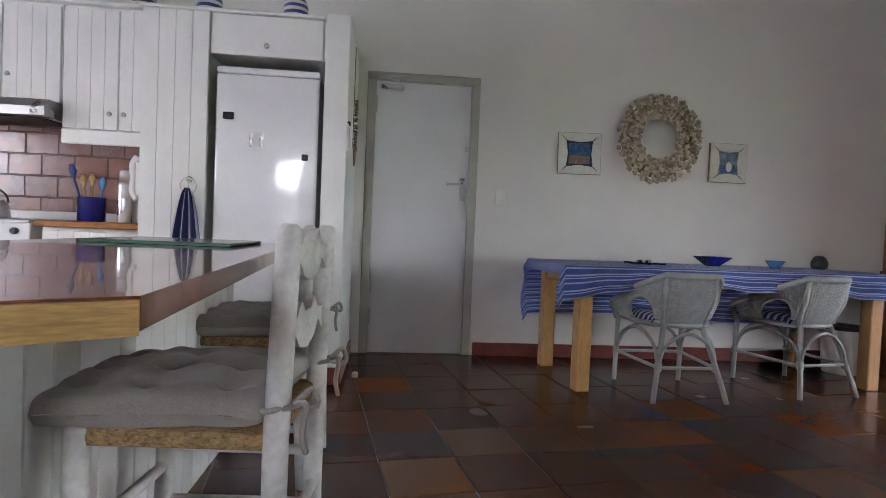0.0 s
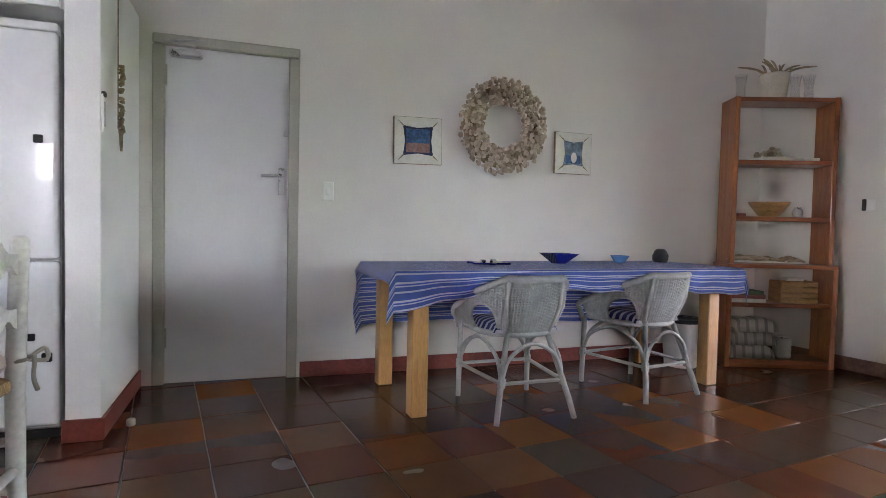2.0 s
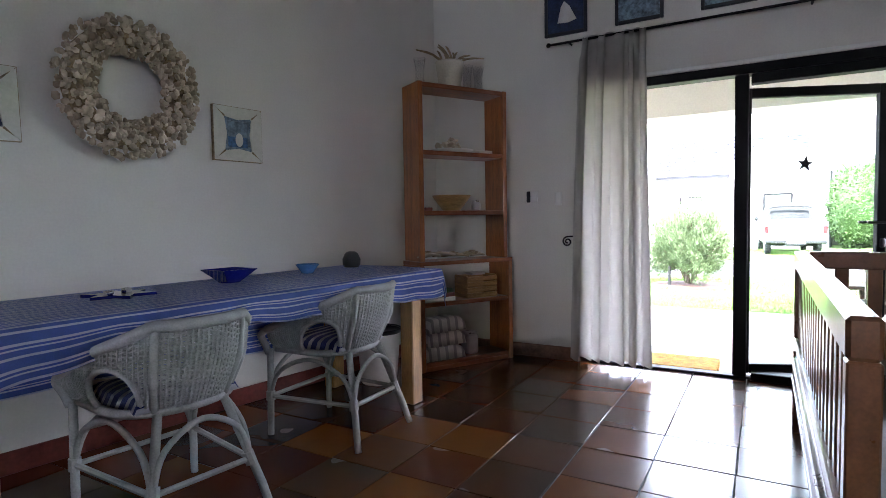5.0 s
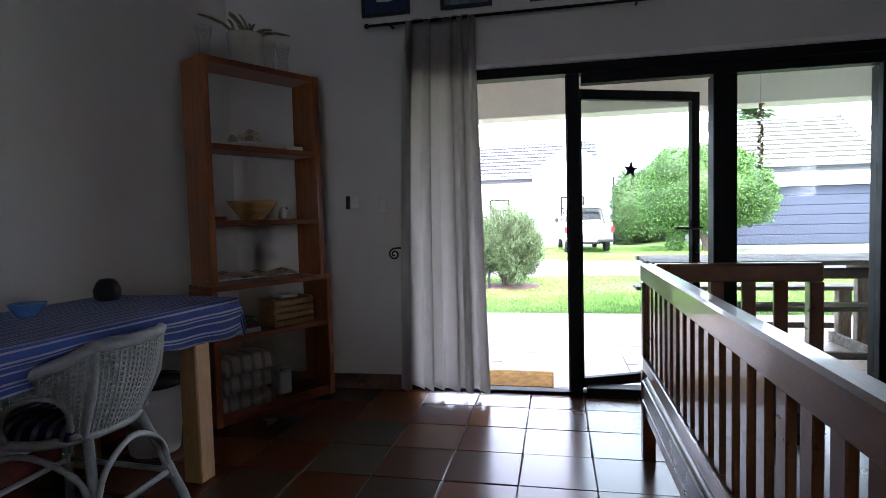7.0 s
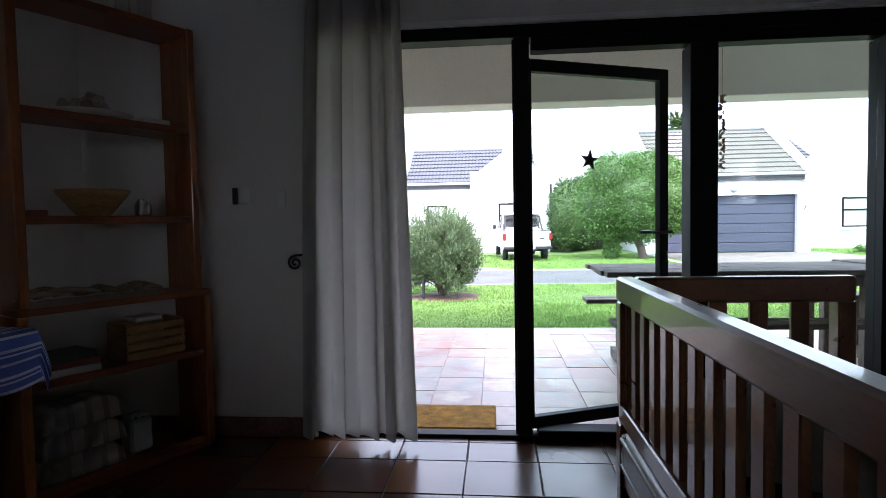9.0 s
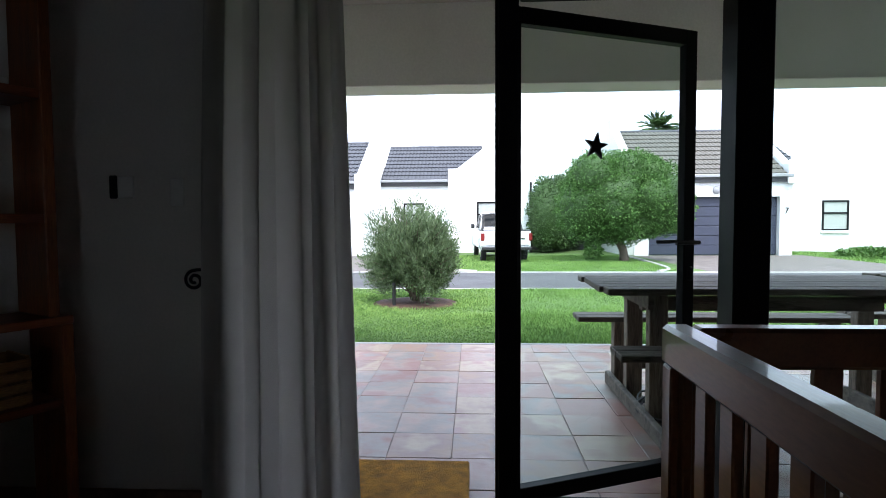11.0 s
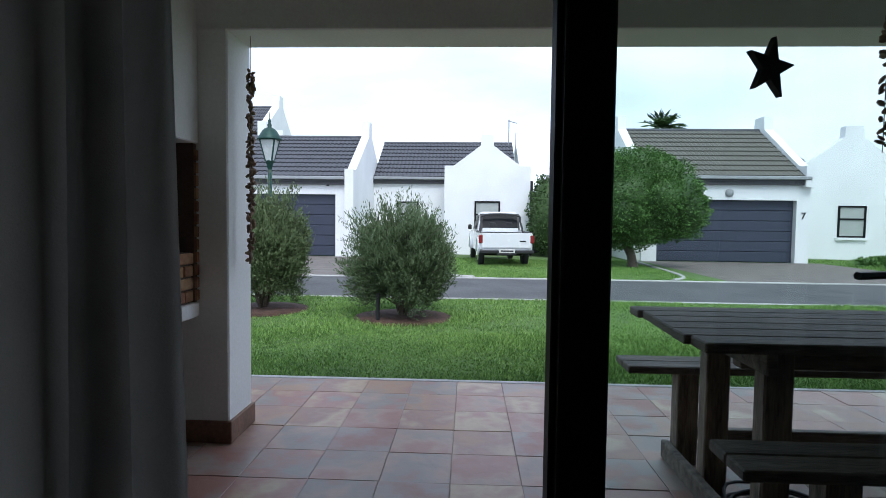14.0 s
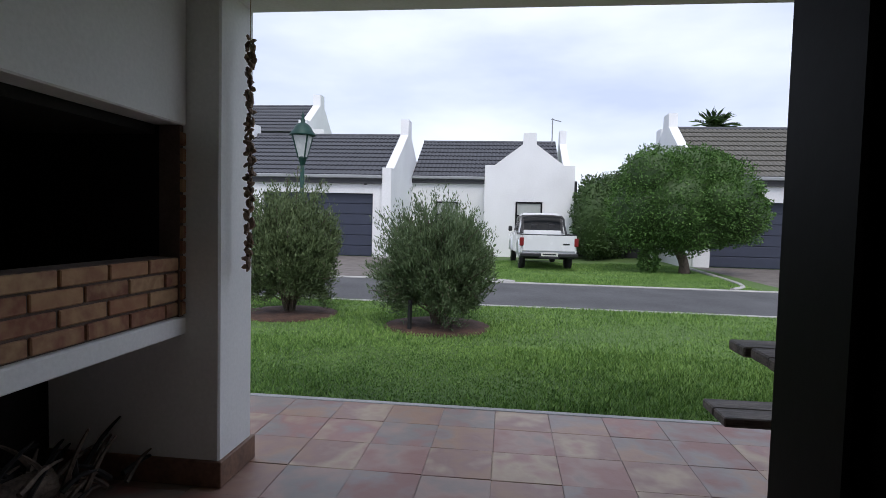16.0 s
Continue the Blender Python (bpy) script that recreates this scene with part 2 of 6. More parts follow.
BLACK = material("black_plastic", (0.015, 0.015, 0.016), 0.45, 0, 0.1, 8, 0.02, 90)
PLASTIC = material("white_plastic", (0.8, 0.79, 0.75), 0.35, 0, 0.03, 6, 0.01, 90)
BLUEGLASS = material("cobalt_glazed_bowl", (0.012, 0.018, 0.2), 0.08, 0, 0.1, 6, 0.01, 60, coat=0.5)
PALEBLUE = material("pale_blue_bowl", (0.1, 0.27, 0.62), 0.12, 0, 0.1, 6, 0.01, 60, coat=0.5)
NAVY = material("navy_cotton", (0.03, 0.05, 0.2), 0.85, 0, 0.15, 12, 0.25, 260, sheen=0.3)
MATTRESS = material("black_blue_vinyl", (0.012, 0.014, 0.025), 0.28, 0, 0.15, 6, 0.08, 60)
CURTAIN = material("off_white_linen", (0.5, 0.48, 0.455), 0.9, 0, 0.06, 8, 0.25, 320, sheen=0.2)
cn, cl = CURTAIN.node_tree.nodes, CURTAIN.node_tree.links
through_cloth, cloth_mix = cn.new("ShaderNodeBsdfTranslucent"), cn.new("ShaderNodeMixShader")
through_cloth.inputs["Color"].default_value = (0.62, 0.6, 0.57, 1)
cloth_mix.inputs["Fac"].default_value = 0.32
cl.new(cn["Principled BSDF"].outputs[0], cloth_mix.inputs[1])
cl.new(through_cloth.outputs[0], cloth_mix.inputs[2])
cl.new(cloth_mix.outputs[0], cn["Material Output"].inputs["Surface"])
SHELL = material("bleached_shells", (0.66, 0.57, 0.43), 0.6, 0, 0.2, 30, 0.2, 150, color2=(0.22, 0.15, 0.09), island=0.6)
SHELLSTRING = material("brown_shell_string", (0.3, 0.2, 0.13), 0.6, 0, 0.2, 30, 0.2, 150, color2=(0.1, 0.06, 0.04), island=0.6)
DRIFT = material("dry_driftwood", (0.32, 0.24, 0.14), 0.8, 0, 0.3, 20, 0.3, 90)
STONEPOT = material("cream_pot", (0.55, 0.5, 0.4), 0.7, 0, 0.08, 8, 0.1, 80)
BOWLWOOD = material("turned_wood_bowl", (0.45, 0.27, 0.1), 0.45, 0, 0.2, 7, 0.05, 50, stretch=(1, 1, 5))
PAPER = material("white_paper", (0.75, 0.73, 0.68), 0.7, 0, 0.05, 10, 0.02, 90)
REDBOOK = material("dull_red_cover", (0.28, 0.1, 0.08), 0.6, 0, 0.1, 10, 0.02, 90)
GREENBOOK = material("dark_green_cover", (0.05, 0.09, 0.04), 0.6, 0, 0.1, 10, 0.02, 90)
DISTRESSED = material("distressed_white_frame", (0.72, 0.71, 0.63), 0.65, 0, 0.05, 18, 0.2, 90, color2=(0.6, 0.6, 0.52))
PICBLUE = material("sea_blue_print", (0.035, 0.11, 0.25), 0.4, 0, 0.35, 14, 0.0, 60)
PICSAND = material("pink_sand_print", (0.3, 0.17, 0.15), 0.4, 0, 0.25, 20, 0.0, 60)
PICGREY = material("grey_blue_print", (0.16, 0.23, 0.3), 0.4, 0, 0.35, 22, 0.0, 60)
PICNAVY = material("navy_print", (0.02, 0.035, 0.09), 0.3, 0, 0.3, 9, 0.0, 60)
PICDARK = material("near_black_frame", (0.02, 0.02, 0.028), 0.4, 0, 0.1, 9, 0.03, 60)
SPLASH = slate("glazed_wall_tile", [(0.2, 0.09, 0.07), (0.27, 0.14, 0.11), (0.2, 0.12, 0.11), (0.16, 0.07, 0.055)], 0.22, 0.1)
COUNTER = material("orange_wood_counter", (0.42, 0.17, 0.05), 0.3, 0, 0.2, 3, 0.03, 40, stretch=(0.8, 6, 6), coat=0.3)
MATGREEN = material("green_glass_board", (0.12, 0.25, 0.2), 0.15, 0, 0.1, 5, 0.01, 60)
COIR = material("golden_coir", (0.62, 0.31, 0.04), 0.95, 0, 0.25, 20, 0.8, 300)
BRICK = slate("fire_brick", [(0.32, 0.15, 0.08), (0.42, 0.25, 0.13), (0.24, 0.1, 0.06), (0.44, 0.28, 0.15), (0.2, 0.085, 0.05)], 0.8, 0.4, 14.0, 0.16)
MORTAR = material("brown_mortar", (0.13, 0.09, 0.07), 0.95, 0, 0.15, 12, 0.3, 90)
# soot in the firebox; under the hearth this black stands in for shade
SOOTSHADE = material("soot_and_niche_shade", (0.008, 0.007, 0.006), 0.95, 0, 0.3, 6, 0.3, 50)
LAWN = material("lawn_soil_green", (0.1, 0.17, 0.04), 0.95, 0, 0.2, 1.0, 0.5, 40, color2=(0.055, 0.1, 0.024))
BLADE = material("grass_blade", (0.25, 0.4, 0.1), 0.6, 0, 0.2, 1.9, 0, 9, color2=(0.06, 0.14, 0.025), island=0.35, spec=0.25)
ROAD = material("worn_asphalt", (0.085, 0.085, 0.088), 0.9, 0, 0.2, 1.2, 0.4, 90)
KERB = material("pale_concrete", (0.42, 0.41, 0.39), 0.9, 0, 0.15, 3, 0.2, 60)
PAVER = material("grey_brown_pavers", (0.16, 0.14, 0.125), 0.9, 0, 0.2, 4, 0.3, 40)
SOIL = material("red_brown_mulch", (0.085, 0.045, 0.03), 0.95, 0, 0.3, 9, 0.8, 60)
ROOFTILE = material("charcoal_roof_tile", (0.085, 0.088, 0.1), 0.75, 0, 0.2, 2, 0.2, 40)
ROOFTILEBROWN = material("lichened_roof_tile", (0.15, 0.142, 0.12), 0.8, 0, 0.25, 1.5, 0.2, 30)
FASCIA = material("grey_gutter", (0.3, 0.31, 0.32), 0.5, 0, 0.06, 4, 0.02, 60)
FASCIADARK = material("dark_fascia", (0.05, 0.05, 0.055), 0.6, 0, 0.1, 4, 0.02, 60)
GARAGE = material("blue_charcoal_door", (0.035, 0.042, 0.07), 0.55, 0, 0.08, 3, 0.03, 40)
BLIND = material("pale_blind", (0.4, 0.42, 0.4), 0.7, 0, 0.05, 6, 0.05, 60)
OLIVE = material("olive_leaf", (0.155, 0.215, 0.105), 0.55, 0, 0.2, 2, 0, 3, color2=(0.05, 0.08, 0.035), island=0.6, spec=0.3)
OLIVEDARK = material("dark_shrub_leaf", (0.17, 0.22, 0.1), 0.55, 0, 0.2, 2, 0, 3, color2=(0.05, 0.08, 0.03), island=0.6, spec=0.3)
TREELEAF = material("fresh_green_leaf", (0.13, 0.24, 0.06), 0.55, 0, 0.2, 1.2, 0, 3, color2=(0.03, 0.075, 0.018), island=0.6, spec=0.2)
# hedge and palm leaves; also the painted shade within the tree's crown
HEDGESHADE = material("hedge_leaf_and_crown_shade", (0.08, 0.14, 0.04), 0.55, 0, 0.2, 1.2, 0, 3, color2=(0.025, 0.05, 0.015), island=0.6, spec=0.3)
BARK = material("grey_brown_bark", (0.13, 0.1, 0.075), 0.9, 0, 0.3, 12, 0.6, 60)
CARWHITE = material("white_car_paint", (0.75, 0.76, 0.76), 0.25, 0, 0.02, 3, 0.0, 60, coat=0.6)
TYRE = material("tyre_rubber", (0.02, 0.02, 0.02), 0.85, 0, 0.2, 20, 0.2, 80)
TAILRED = material("red_lamp_lens", (0.2, 0.012, 0.012), 0.3, 0, 0.1, 8, 0.0, 60)
CARGLASS = material("dark_car_glass", (0.012, 0.014, 0.016), 0.2, 0, 0.05, 4, 0.0, 60, spec=0.08)
LAMPGREEN = material("verdigris_green_iron", (0.01, 0.05, 0.038), 0.5, 0.3, 0.2, 12, 0.05, 60)
LAMPGLASS = material("milky_lamp_glass", (0.5, 0.51, 0.5), 0.25, 0, 0.05, 6, 0.0, 60)
PANE = glass_material("window_pane")
CLEAR = glass_material("clear_vase_glass", (0.975, 0.98, 0.98))
HOSE = material("dark_cable", (0.02, 0.02, 0.022), 0.6, 0, 0.1, 20, 0.02, 60)
THROW = striped("grey_check_blanket", (0.7, 0.67, 0.6), (0.38, 0.36, 0.33), 0, 0, 0.07, 0.35)
CLOTH = striped("blue_white_cotton", (0.1, 0.175, 0.56), (0.66, 0.7, 0.82), 0, 0, 0.031, 0.22, 0.85, (0.062, 0.07, 0.3))
SEATPAD = striped("navy_striped_pad", (0.02, 0.04, 0.19), (0.5, 0.52, 0.56), 1, 0, 0.05, 0.4)
TEATOWEL = striped("navy_white_towel", (0.035, 0.05, 0.2), (0.6, 0.61, 0.65), 0, 0, 0.06, 0.3)
JAR = striped("blue_banded_jar", (0.7, 0.7, 0.68), (0.03, 0.06, 0.24), 1, 0, 0.04, 0.5, 0.3)


# ---- mesh helpers ----
def merge(bm, tmp):
    me = bpy.data.meshes.new("tmp")
    tmp.to_mesh(me)
    tmp.free()
    bm.from_mesh(me)
    bpy.data.meshes.remove(me)


def box(bm, x0, x1, y0, y1, z0, z1, bev=0.0, M=None, seg=1):
    t = bmesh.new()
    bmesh.ops.create_cube(t, size=1.0)
    for v in t.verts:
        v.co = Vector(((x0 + x1) / 2 + v.co.x * (x1 - x0), (y0 + y1) / 2 + v.co.y * (y1 - y0), (z0 + z1) / 2 + v.co.z * (z1 - z0)))
    if bev:
        bmesh.ops.bevel(t, geom=t.edges[:], offset=bev, segments=seg, affect="EDGES", profile=0.6)
    if M:
        t.transform(M)
    merge(bm, t)
    return bm


def prism(bm, outline, a0, a1, axis="y"):
    """A flat outline (two coordinates a point) pushed along the third axis."""
    def at(p, a):
        return {"x": (a, p[0], p[1]), "y": (p[0], a, p[1]), "z": (p[0], p[1], a)}[axis]
    lo, hi = [bm.verts.new(at(p, a0)) for p in outline], [bm.verts.new(at(p, a1)) for p in outline]
    fs = [bm.faces.new(lo), bm.faces.new(hi[::-1])]
    for i in range(len(outline)):
        j = (i + 1) % len(outline)
        fs.append(bm.faces.new((lo[j], lo[i], hi[i], hi[j])))
    bmesh.ops.recalc_face_normals(bm, faces=fs)
    return bm


def tube(bm, pts, r, seg=8, cap=True):
    pts = [Vector(p) for p in pts]
    rs = r if isinstance(r, (list, tuple)) else [r] * len(pts)
    rings, up = [], None
    for i, p in enumerate(pts):
        d = (pts[min(i + 1, len(pts) - 1)] - pts[max(i - 1, 0)]).normalized()
        if up is None:
            up = d.orthogonal().normalized()
        up = (up - d * up.dot(d)).normalized()
        side = d.cross(up)
        rings.append([bm.verts.new(p + (up * math.cos(a) + side * math.sin(a)) * rs[i]) for a in (2 * math.pi * k / seg for k in range(seg))])
    for a, b in zip(rings, rings[1:]):
        for k in range(seg):
            bm.faces.new((a[k], a[(k + 1) % seg], b[(k + 1) % seg], b[k]))
    if cap:
        bm.faces.new(rings[0][::-1])
        bm.faces.new(rings[-1])
    return bm


def lathe(bm, profile, seg=24, M=None):
    M = M or Matrix.Identity(4)
    rings = [[bm.verts.new(M @ Vector((r * math.cos(a), r * math.sin(a), z))) for a in (2 * math.pi * k / seg for k in range(seg))] for r, z in profile]
    for a, b in zip(rings, rings[1:]):
        for k in range(seg):
            bm.faces.new((a[k], a[(k + 1) % seg], b[(k + 1) % seg], b[k]))
    bm.faces.new(rings[0][::-1])
    bm.faces.new(rings[-1])
    return bm


def arc(c, r, a0, a1, n, ex=(1, 0, 0), ey=(0, 0, 1)):
    c, ex, ey = Vector(c), Vector(ex), Vector(ey)
    return [c + ex * (r * math.cos(radians(a0 + (a1 - a0) * i / n))) + ey * (r * math.sin(radians(a0 + (a1 - a0) * i / n))) for i in range(n + 1)]


def smooth_path(pts, n=6):
    """A rounded line through the points."""
    pts = [Vector(p) for p in pts]
    out = []
    for i in range(len(pts) - 1):
        p0, p1, p2, p3 = pts[max(i - 1, 0)], pts[i], pts[i + 1], pts[min(i + 2, len(pts) - 1)]
        for k in range(n):
            t = k / n
            out.append(0.5 * ((2 * p1) + (p2 - p0) * t + (2 * p0 - 5 * p1 + 4 * p2 - p3) * t * t + (3 * p1 - p0 - 3 * p2 + p3) * t ** 3))
    return out + [pts[-1]]


def sheet(bm, f, nu, nv, thick=0.0):
    """A surface f(a, b) over the unit square, with its uv map in metres."""
    uvl = bm.loops.layers.uv.verify()
    grid = [[Vector(f(i / nu, j / nv)) for j in range(nv + 1)] for i in range(nu + 1)]
    du = [0.0]
    for i in range(nu):
        du.append(du[-1] + (grid[i + 1][nv // 2] - grid[i][nv // 2]).length)
    dv = [0.0]
    for j in range(nv):
        dv.append(dv[-1] + (grid[nu // 2][j + 1] - grid[nu // 2][j]).length)
    vs = [[bm.verts.new(p) for p in row] for row in grid]
    fs = []
    for i in range(nu):
        for j in range(nv):
            fc = bm.faces.new((vs[i][j], vs[i + 1][j], vs[i + 1][j + 1], vs[i][j + 1]))
            for lp, (a, b) in zip(fc.loops, ((i, j), (i + 1, j), (i + 1, j + 1), (i, j + 1))):
                lp[uvl].uv = (du[a], dv[b])
            fs.append(fc)
    if thick:
        bmesh.ops.solidify(bm, geom=fs, thickness=thick)
    return bm


def mesh_of(name, bm, mat, smooth=False):
    me = bpy.data.meshes.new(name)
    bm.to_mesh(me)
    bm.free()
    me.materials.append(mat)
    if smooth:
        for p in me.polygons:
            p.use_smooth = True
    return me


def part(name, bm, mat, parent=None, label="", smooth=False, M=None):
    ob = new(name, mesh_of(name, bm, mat, smooth))
    ob.parent = parent
    if M:
        ob.matrix_basis = M
    if label:
        tagged(ob, label)
    return ob


def solo(name, bm, mat, M, label, category, group="", kind="", smooth=False):
    return tagged(part(name, bm, mat, None, "", smooth, M), label, category, group, kind)


def thing(name, M, label, category, group="", kind=""):
    ob = new(name)
    ob.empty_display_size = 0.1
    ob.matrix_basis = M
    return tagged(ob, label, category, group, kind)


def B():
    return bmesh.new()


def quads(name, mat, verts, parent=None, label="", n=4):
    """Many small loose faces as one mesh; verts: an array of n corners a face."""
    k = len(verts) // n
    me = bpy.data.meshes.new(name)
    me.vertices.add(n * k)
    me.vertices.foreach_set("co", np.asarray(verts, np.float32).ravel())
    me.loops.add(n * k)
    me.loops.foreach_set("vertex_index", np.arange(n * k, dtype=np.int32))
    me.polygons.add(k)
    me.polygons.foreach_set("loop_start", np.arange(0, n * k, n, dtype=np.int32))
    me.polygons.foreach_set("loop_total", np.full(k, n, np.int32))
    me.update()
    me.validate()
    me.materials.append(mat)
    ob = new(name, me)
    ob.parent = parent
    if label:
        tagged(ob, label)
    return ob


# ---- large structure: the room ----
def wall(name, boxes, mat, M):
    bm = B()
    for b in boxes:
        box(bm, *b)
    return solo(name, bm, mat, M, "cream painted plaster wall", "wall", kind="structure")


H = 3.3
wall("wall_dining", [(-9.3, -4.62, 0, 0.25, 0, H), (-4.62, -3.84, 0, 0.25, 2.06, H), (-3.84, 0.3, 0, 0.25, 0, H)], WALL, D)
wall("wall_glass_side", [(0, 0.22, -1.2, 0.28, 0, H), (0, 0.22, -4.75, -1.2, 2.0, H), (0, 0.22, -8.2, -4.75, 0, H)], WALL, G)
wall("wall_south", [(-9.3, -6.1, -7.1, -6.9, 0, H), (-6.1, -5.3, -7.1, -6.9, 0, 1.3), (-6.1, -5.3, -7.1, -6.9, 2.0, H), (-5.3, 2.2, -7.1, -6.9, 0, H)], WALL, D)
wall("wall_west", [(-9.3, -9.1, -7.1, -3.4, 0, H), (-9.3, -9.1, -3.4, -2.2, 0, 1.2), (-9.3, -9.1, -3.4, -2.2, 2.0, H), (-9.3, -9.1, -2.2, 0, 0, H)], WALL, D)
# closes the room out of view; its dark finish is added to dim the walls
solo("ceiling", box(B(), -9.3, 1.1, -7.1, 0.25, H, H + 0.15), DARKCEILING, D, "unseen ceiling, darkened to absorb bounced light", "ceiling", kind="structure")
floor = solo("floor", box(B(), -10.2, 0.06, -9.0, 1.6, -0.1, -0.006), GROUT, G, "polished multicoloured slate tile floor", "floor", kind="structure")

# skirtings
solo("baseboard", box(box(B(), -3.79, 0.0, -0.014, 0, 0, 0.1, 0.004), -9.0, -4.9, -0.014, 0, 0, 0.1, 0.004), SKIRT, D, "glossy oxblood red painted skirting", "skirting", kind="structure")
solo("baseboard", box(B(), -0.014, 0, -1.19, -0.02, 0, 0.1, 0.004), SKIRTBROWN, G, "brown stone skirting", "skirting", kind="structure")

# partition beside the refrigerator
solo("wall_partition", box(B(), -4.86, -4.72, -0.86, 0, 0, 2.17, 0.004), CAB, D, "white plastered partition wall beside refrigerator", "wall", kind="structure")
solo("baseboard", box(box(B(), -4.87, -4.706, -0.876, -0.86, 0, 0.1, 0.003), -4.72, -4.706, -0.86, -0.001, 0, 0.1, 0.003), SKIRT, D, "glossy oxblood red painted skirting", "skirting", kind="structure")

# door to the yard
door = thing("door_1", D, "white flush door with steel lever handle, closed", "door", kind="structure")
part("door_leaf", box(B(), -4.60, -3.86, 0.03, 0.07, 0.001, 2.045, 0.003), DOORWHITE, door)
bm = B()
for a in ((-4.65, -4.585, -0.012, 0.1, 0, 2.03), (-3.875, -3.81, -0.012, 0.1, 0, 2.03), (-4.65, -3.81, -0.012, 0.1, 2.032, 2.092)):
    box(bm, *a, 0.006)
part("door_frame", bm, FRAMEGREY, door, "grey cream pressed steel door frame")
bm = box(B(), -3.935, -3.895, 0.022, 0.032, 1.17, 1.34, 0.003)
h = part("handle_plate", bm, CHROME, door)
part("lever", tube(B(), smooth_path([(-3.915, 0.03, 1.29), (-3.915, -0.03, 1.29), (-3.95, -0.035, 1.29), (-4.04, -0.03, 1.285)], 5), 0.009), CHROME, h, smooth=True)
part("night_latch", box(B(), -3.905, -3.875, 0.015, 0.032, 1.54, 1.575, 0.004), CHROME, door)
closer = part("door_closer", box(B(), -4.56, -4.38, -0.03, 0.032, 1.965, 2.005, 0.01), CHROME, door, "grey metal door closer")
part("closer_arm", tube(tube(B(), [(-4.42, -0.01, 2.0), (-4.42, -0.01, 2.03), (-4.57, -0.06, 2.035)], 0.008, 6), [(-4.57, -0.06, 2.035), (-4.36, -0.02, 2.07)], 0.008, 6), CHROME, closer)
for z in (0.22, 1.8):
    part("hinge", tube(B(), [(-4.585, 0.02, z), (-4.585, 0.02, z + 0.12)], 0.011, 8), FRAMEGREY, door)

solo("door_stop", lathe(B(), [(0.018, 0), (0.02, 0.004), (0.02, 0.028), (0.014, 0.033), (0.001, 0.034)], 18), PLASTIC, D @ pose(-4.63, -0.7, 0.0), "small white rubber door stop on floor", "door stop", smooth=True)

# glazed front: frame, panes and the leaf that stands open
win = thing("window_1", G, "black aluminium glazed garden front, one leaf open", "glass door", kind="structure")
def bar(name, a, bev=0.004):
    return part(name, box(B(), *a, bev), BLACKMETAL, win)
bar("head", (0.0, 0.11, -4.74, -1.2, 1.94, 2.0))
bar("head_inner", (0.012, 0.1, -4.74, -2.29, 1.88, 1.938))
bar("mullion", (0.004, 0.12, -2.278, -2.207, 0.02, 1.938))
bar("mullion_stop", (0.03, 0.08, -2.206, -2.198, 0.02, 1.938), 0.002)
bar("mullion", (-0.004, 0.12, -3.14, -3.015, 0.03, 1.878))
bar("mullion", (-0.004, 0.12, -3.97, -3.86, 0.03, 1.878))
bar("jamb", (0.0, 0.11, -4.74, -4.66, 0.03, 1.878))
bar("jamb", (0.0, 0.11, -1.26, -1.201, 0.02, 1.938))
bar("sill", (0.0, 0.11, -4.74, -2.305, 0.0, 0.05))
bar("threshold", (0.02, 0.1, -2.305, -1.201, 0.0, 0.016), 0.003)
for v0, v1 in ((-3.86, -3.14), (-4.66, -3.97)):
    g = part("pane", box(B(), 0.05, 0.056, v0, v1, 0.05, 1.88), PANE, win)
    g.visible_shadow = False
leaf = part("leaf", bmesh.new(), BLACKMETAL, win, "outward open black framed glass leaf", M=pose(0.075, -2.235, 0, 0, 0, -90 + 23))
leaf.data = mesh_of("leaf", box(box(box(box(B(), 0, 0.055, -0.022, 0.022, 0.03, 1.86, 0.004), 0.805, 0.86, -0.022, 0.022, 0.03, 1.86, 0.004), 0.055, 0.805, -0.022, 0.022, 0.03, 0.09, 0.003), 0.055, 0.805, -0.022, 0.022, 1.8, 1.86, 0.003), BLACKMETAL)
g = part("leaf_pane", box(B(), 0.05, 0.81, -0.003, 0.003, 0.08, 1.81), PANE, leaf)
g.visible_shadow = False
part("leaf_handle", tube(tube(B(), [(0.835, -0.02, 1.0), (0.835, -0.07, 1.0), (0.72, -0.07, 1.0)], 0.009, 6), [(0.835, 0.02, 1.0), (0.835, 0.06, 1.0), (0.74, 0.06, 1.0)], 0.009, 6), BLACK, leaf)
part("leaf_lock", box(B(), 0.82, 0.85, -0.035, 0.035, 0.84, 0.9, 0.008), BLACK, leaf)
part("trim", box(B(), -0.012, 0.0, -4.75, -1.2, 2.004, 2.03, 0.004), CAB, win, "pale plaster edge above the frame")
star = B()
pts = []
for k in range(10):
    r = 0.054 if k % 2 == 0 else 0.021
    pts.append((r * math.sin(radians(36 * k + 8)), r * math.cos(radians(36 * k + 8))))
prism(star, pts, -0.006, 0.006, "y")
solo("star_ornament", star, BLACK, G @ pose(0.075, -2.235, 0, 0, 0, -67) @ pose(0.38, -0.012, 1.375), "black five-pointed star hanging against glass leaf", "ornament")

# ---- patio ----
solo("patio_base", box(B(), 0.06, 3.22, -7.6, 0.4, -0.3, -0.0635), PATIOGROUT, G, "sandy jointed patio bed under stone flags", "patio", kind="structure")
patio = solo("patio", box(B(), 3.22, 3.27, -7.6, 0.6, -0.3, -0.055, 0.004), KERB, G, "red and grey sandstone flagged patio with pale edge", "patio", kind="structure")
